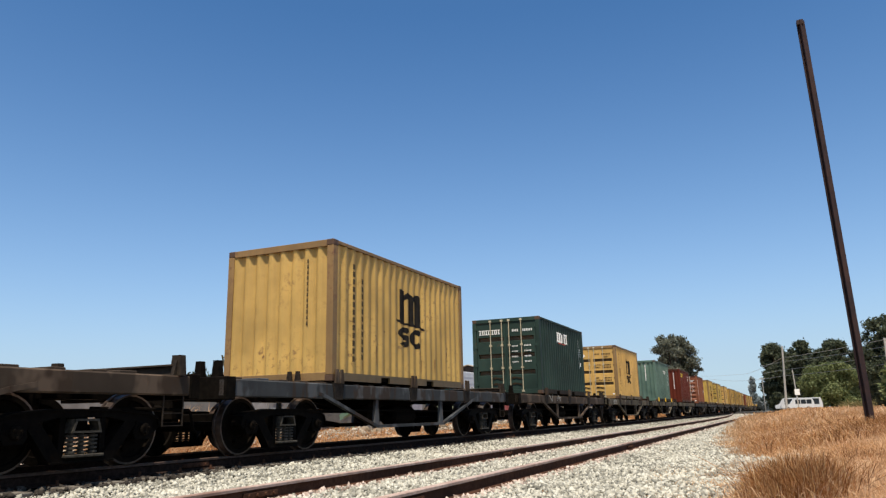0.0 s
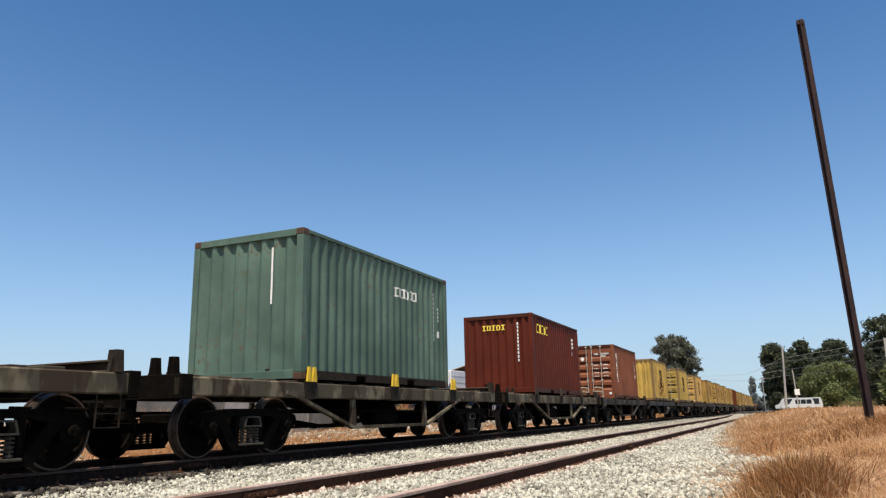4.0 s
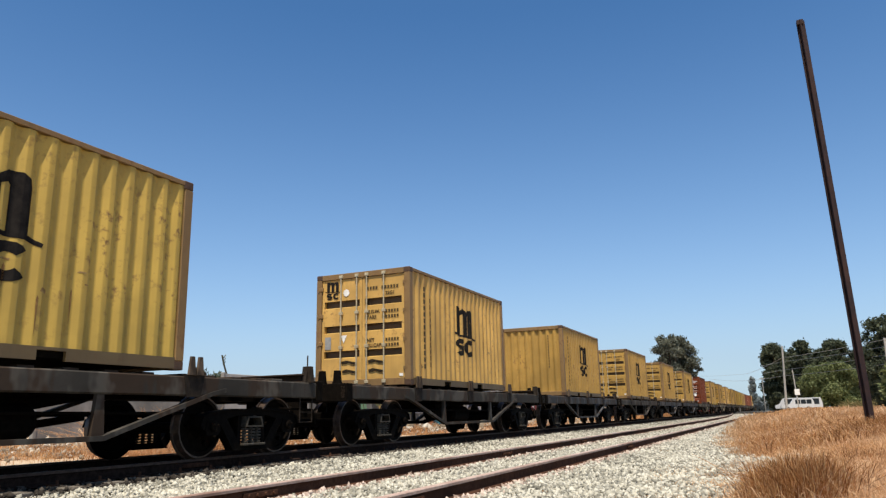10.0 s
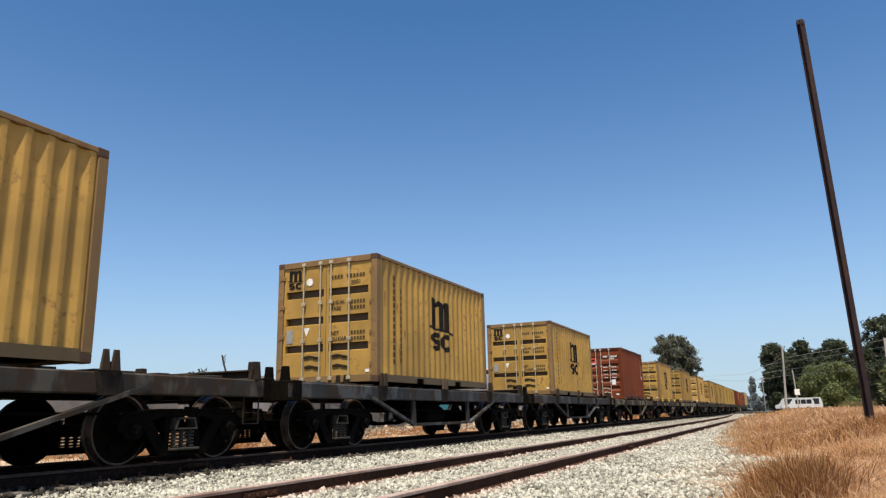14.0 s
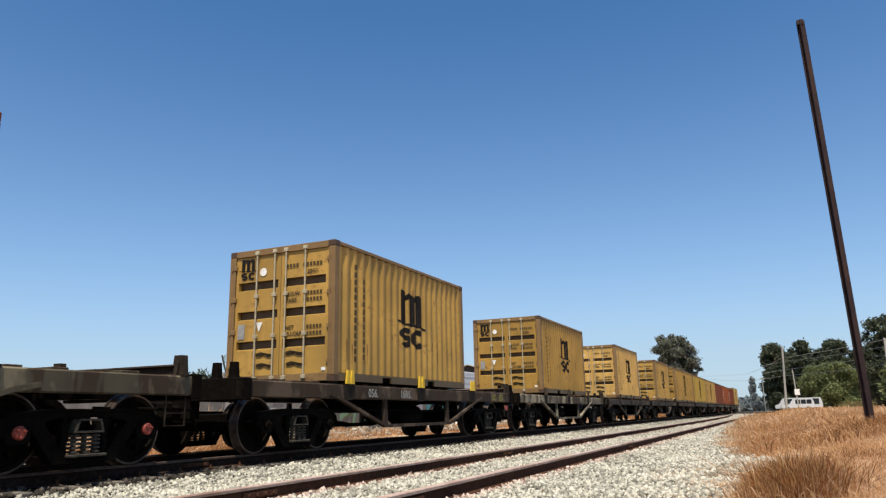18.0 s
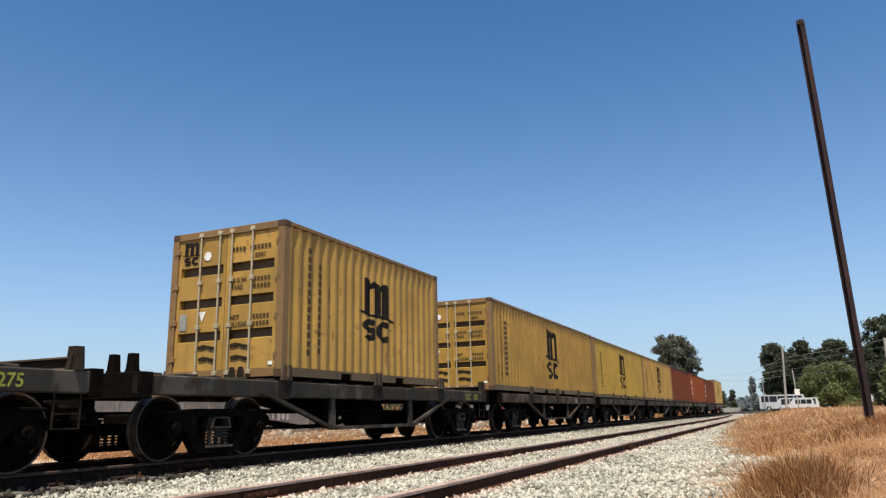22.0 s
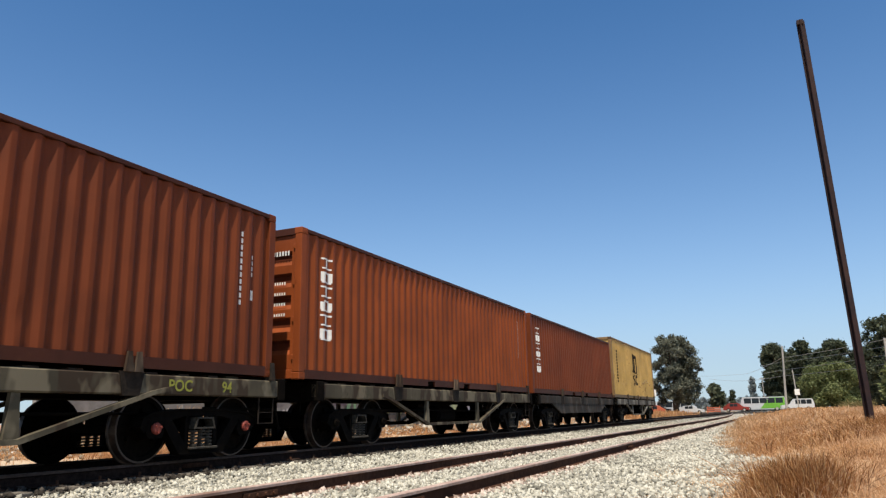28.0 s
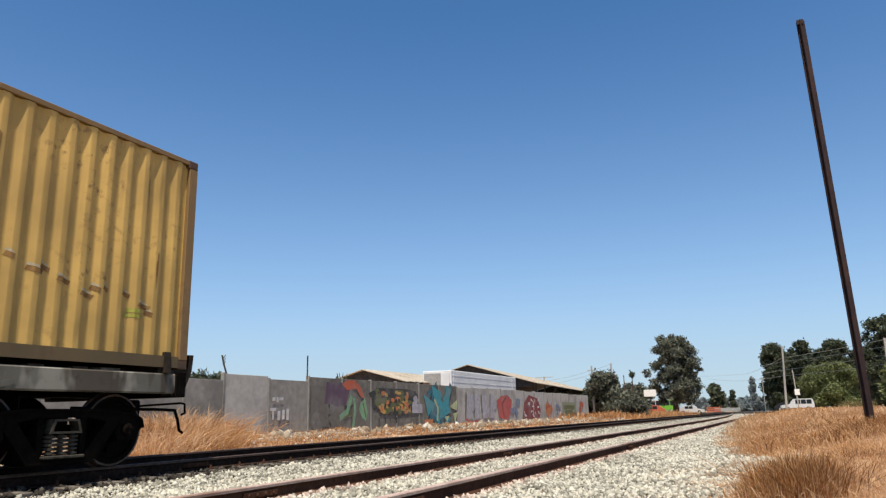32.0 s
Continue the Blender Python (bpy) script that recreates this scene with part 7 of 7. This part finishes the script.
BUS_ROOF = [(0.0, 0.12), (0.0, 0.45), (0.02, 0.52), (0.07, 1.0), (0.99, 1.0), (1.0, 0.9), (1.0, 0.12)]
VAN_ROOF = [(0.0, 0.18), (0.0, 0.46), (0.09, 0.54), (0.17, 0.97), (0.21, 1.0), (0.97, 1.0), (1.0, 0.6), (1.0, 0.18)]
CAR_ROOF = [(0.0, 0.2), (0.0, 0.52), (0.24, 0.62), (0.40, 1.0), (0.78, 1.0), (0.95, 0.64), (1.0, 0.6), (1.0, 0.2)]
SUV_ROOF = [(0.0, 0.2), (0.0, 0.46), (0.26, 0.54), (0.40, 0.98), (0.43, 1.0), (0.96, 1.0), (1.0, 0.6), (1.0, 0.2)]
TRAFFIC = []


def build_traffic():
    white = grainy("white_car_paint", (0.42, 0.43, 0.44), (0.52, 0.53, 0.54), 6, 0.35, 0.0, 0.001)
    green = grainy("lime_green_paint", (0.12, 0.33, 0.035), (0.17, 0.41, 0.055), 6, 0.35, 0.0, 0.001)
    red = grainy("red_car_paint", (0.20, 0.028, 0.02), (0.28, 0.04, 0.028), 6, 0.35, 0.0, 0.001)
    black = grainy("black_car_paint", (0.012, 0.012, 0.014), (0.025, 0.025, 0.028), 6, 0.3, 0.0, 0.001)
    orange = grainy("orange_red_car_paint", (0.36, 0.09, 0.045), (0.46, 0.13, 0.07), 6, 0.4, 0.0, 0.001)
    # (thing, lane y, facing, rows of (time, x of its middle))
    w = vehicle("minibus", 7.2, 2.1, 1.9, VAN_ROOF, white, "long white van waiting at the level crossing", None, 4, 0.48)
    TRAFFIC.append((w, ROAD_Y - 2, 0, [(0, 2.61), (21.6, 2.61), (22.2, 1.6), (23, -0.41), (24, -2.66), (25, -5.6), (26, -9.4), (27, -13.6), (28, -18.2), (30, -28), (32, -38)]))
    g = vehicle("minibus", 7.2, 2.4, 2.1, BUS_ROOF, white, "white and lime green minibus at the level crossing", green)
    TRAFFIC.append((g, ROAD_Y - 2, 0, [(0, 26.0), (19, 26.0), (20, 24.5), (22, 16.4), (23, 10.94), (24, 6.9), (25, 4.3), (27.5, -1.26), (28, -2.98), (28.5, -4.81), (29, -6.85), (29.5, -9.0), (30, -11.2), (31, -15.6), (32, -20.2)]))
    b = vehicle("minibus", 7.6, 2.75, 2.2, BUS_ROOF, white, "white minibus with dark windows crossing the line")
    TRAFFIC.append((b, ROAD_Y + 2, 180, [(0, -60), (16, -26), (19, -13.2), (20, -8.6), (21, -4.8), (22, 0.3), (23, 5.2), (24, 9.6), (25, 14.5), (28, 30), (32, 52)]))
    r = vehicle("car", 4.1, 1.45, 1.7, CAR_ROOF, red, "red hatchback driving over the crossing", None, 2)
    TRAFFIC.append((r, ROAD_Y - 3.6, 180, [(0, -70), (20, -38), (25.5, -18), (26.5, -14), (27.5, -8.9), (28, -7.1), (28.5, -4.3), (29, -0.4), (29.5, 4.0), (30, 9.0), (31, 19), (32, 29)]))
    k = vehicle("car", 4.3, 1.4, 1.7, CAR_ROOF, black, "black saloon car driving over the crossing", None, 2)
    TRAFFIC.append((k, ROAD_Y - 3.6, 180, [(0, -120), (22, -44), (28, -20), (29, -14), (30, -9.2), (31, -4.1), (32, 1.0)]))
    c = vehicle("car", 4.1, 1.4, 1.7, CAR_ROOF, white, "white saloon car parked near the big tree", None, 2)
    c.matrix_basis = pose(-13.75, 130, 0.12, 0, 0, 180)
    c = vehicle("car", 4.1, 1.4, 1.7, CAR_ROOF, white, "white car parked past the big tree", None, 2)
    c.matrix_basis = pose(-21.2, 125, 0.12, 0, 0, 180)
    o = vehicle("car", 4.4, 1.45, 1.7, CAR_ROOF, orange, "orange-red car parked under a shelter", None, 2)
    o.matrix_basis = pose(-17.7, 112, 0.12, 0, 0, 5)
    s = vehicle("car", 4.9, 1.85, 1.8, SUV_ROOF, white, "white car standing beyond the grass field", None, 3, 0.55)
    s.matrix_basis = pose(2.3, 133, float(ground_z(2.3, 133)) - 0.005, 0, 0, 4)
    # roadside barriers, a stall and a sign
    for x, y, wd, h, mt, lab in ((-10.6, 134, 2.2, 1.2, orange, "orange-red roadside barrier by the crossing"), (-9.4, 150, 4.6, 1.0, M["concrete_light"], "pale guard rail beyond the crossing")):
        t = thing("barrier", pose(x, y, 0.15), lab, "barrier")
        for i in range(3):
            bm = bmesh.new()
            box(bm, -wd / 2, wd / 2, -0.05, 0.05, 0.25 + i * (h - 0.3) / 3, 0.25 + i * (h - 0.3) / 3 + 0.2, 0.01)
            part("board", bm, mt, t)
        for q in (-wd / 2 + 0.1, wd / 2 - 0.1):
            bm = bmesh.new()
            box(bm, q - 0.06, q + 0.06, 0.05, 0.14, 0, h + 0.05)
            part("post", bm, mt, t)
    t = thing("roof_shelter", pose(-21.2, 125, 0.1), "small roadside shelter with a pale flat roof", "shelter")
    bm = bmesh.new()
    box(bm, -2.0, 2.0, -1.6, 1.6, 2.1, 2.25, 0.02)
    part("roof", bm, M["roof_sheet"], t)
    for x in (-1.8, 1.8):
        for y in (-1.4, 1.4):
            bm = bmesh.new()
            tube(bm, (x, y, 0), (x, y, 2.1), 0.06, 6)
            part("post", bm, M["shed_dark"], t)
    t = thing("billboard", pose(-15.8, 101, 0.1), "small white billboard on a post beside the tree", "sign")
    bm = bmesh.new()
    box(bm, -0.8, 0.8, -0.05, 0.05, 2.55, 3.45, 0.02)
    part("board", bm, M["white_paint"], t)
    bm = bmesh.new()
    tube(bm, (0, 0.1, 0), (0, 0.1, 3.3), 0.06, 6)
    part("post", bm, M["shed_dark"], t)


build_traffic()


# ---- a bird that darts over the line ----
def build_bird():
    b = thing("bird", Matrix(), "small dark bird flying over the railway", "bird")
    bm = bmesh.new()
    lathe(bm, [(-0.075, 0.004), (-0.06, 0.014), (-0.045, 0.018), (-0.01, 0.024), (0.03, 0.018), (0.06, 0.008), (0.085, 0.002)], "y", 10)
    part("body", bm, M["tyre"], b, smooth=True)
    for sx in (-1, 1):
        bm = bmesh.new()
        prism(bm, [(0.0, -0.03), (sx * 0.06, -0.045), (sx * 0.13, 0.02), (sx * 0.06, 0.005), (0.0, 0.03)], "z", 0.004, 0.009)
        q = part("wing", bm, M["tyre"], b)
        q.rotation_euler = (0, -sx * 0.45, 0)
    bm = bmesh.new()
    prism(bm, [(-0.008, 0.06), (0.008, 0.06), (0.022, 0.115), (0.0, 0.10), (-0.022, 0.115)], "z", -0.003, 0.003)
    part("tail", bm, M["tyre"], b)
    return b


BIRD = build_bird()
BIRD_ROWS = [(0.0, (-30.0, -180.0, 30.0)), (8.0, (-8.8, -3.5, 6.4)), (8.4, (-5.13, 7.84, 6.54)), (8.5, (-4.22, 10.83, 6.6)), (8.6, (-3.0, 12.88, 5.95)), (8.7, (-1.55, 14.55, 5.25)), (8.8, (-0.15, 15.96, 4.56)), (9.0, (3.15, 18.59, 3.4)), (9.5, (11.0, 25.0, 3.0)), (32.0, (300.0, 260.0, 30.0))]


def motions():
    """The train rolls past; its wheels turn while their wagon is near; cars pass far off and a bird darts by."""
    walk(BIRD, [(t, pose(*at, 0, 0, -40)) for t, at in BIRD_ROWS])
    for ob, y, z in MOVERS:
        walk(ob, [(t, pose(MAIN_X, y - s, z)) for t, s in RUN])
    for ob, y, turn, rows in TRAFFIC:
        walk(ob, [(t, pose(x, y, 0.33 if abs(y - ROAD_Y) < 4.4 else float(ground_z(x, y)), 0, 0, turn)) for t, x in rows])
    for q, off, y in SPINNERS:
        rows, first = [], None
        for f in range(0, 961):
            t = f / 30
            s = run_at(t)
            if -12 < y - s < 30:
                a = (s + 160) / WHEEL_R
                if first is None:
                    first = a
                rows.append((t, pose(0, off, 0, math.degrees(a))))
        if not rows:
            continue
        if rows[0][0] > 0:
            rows.insert(0, (0.0, rows[0][1]))
        if rows[-1][0] < 32:
            rows.append((32.0, rows[-1][1]))
        walk(q, rows)


motions()
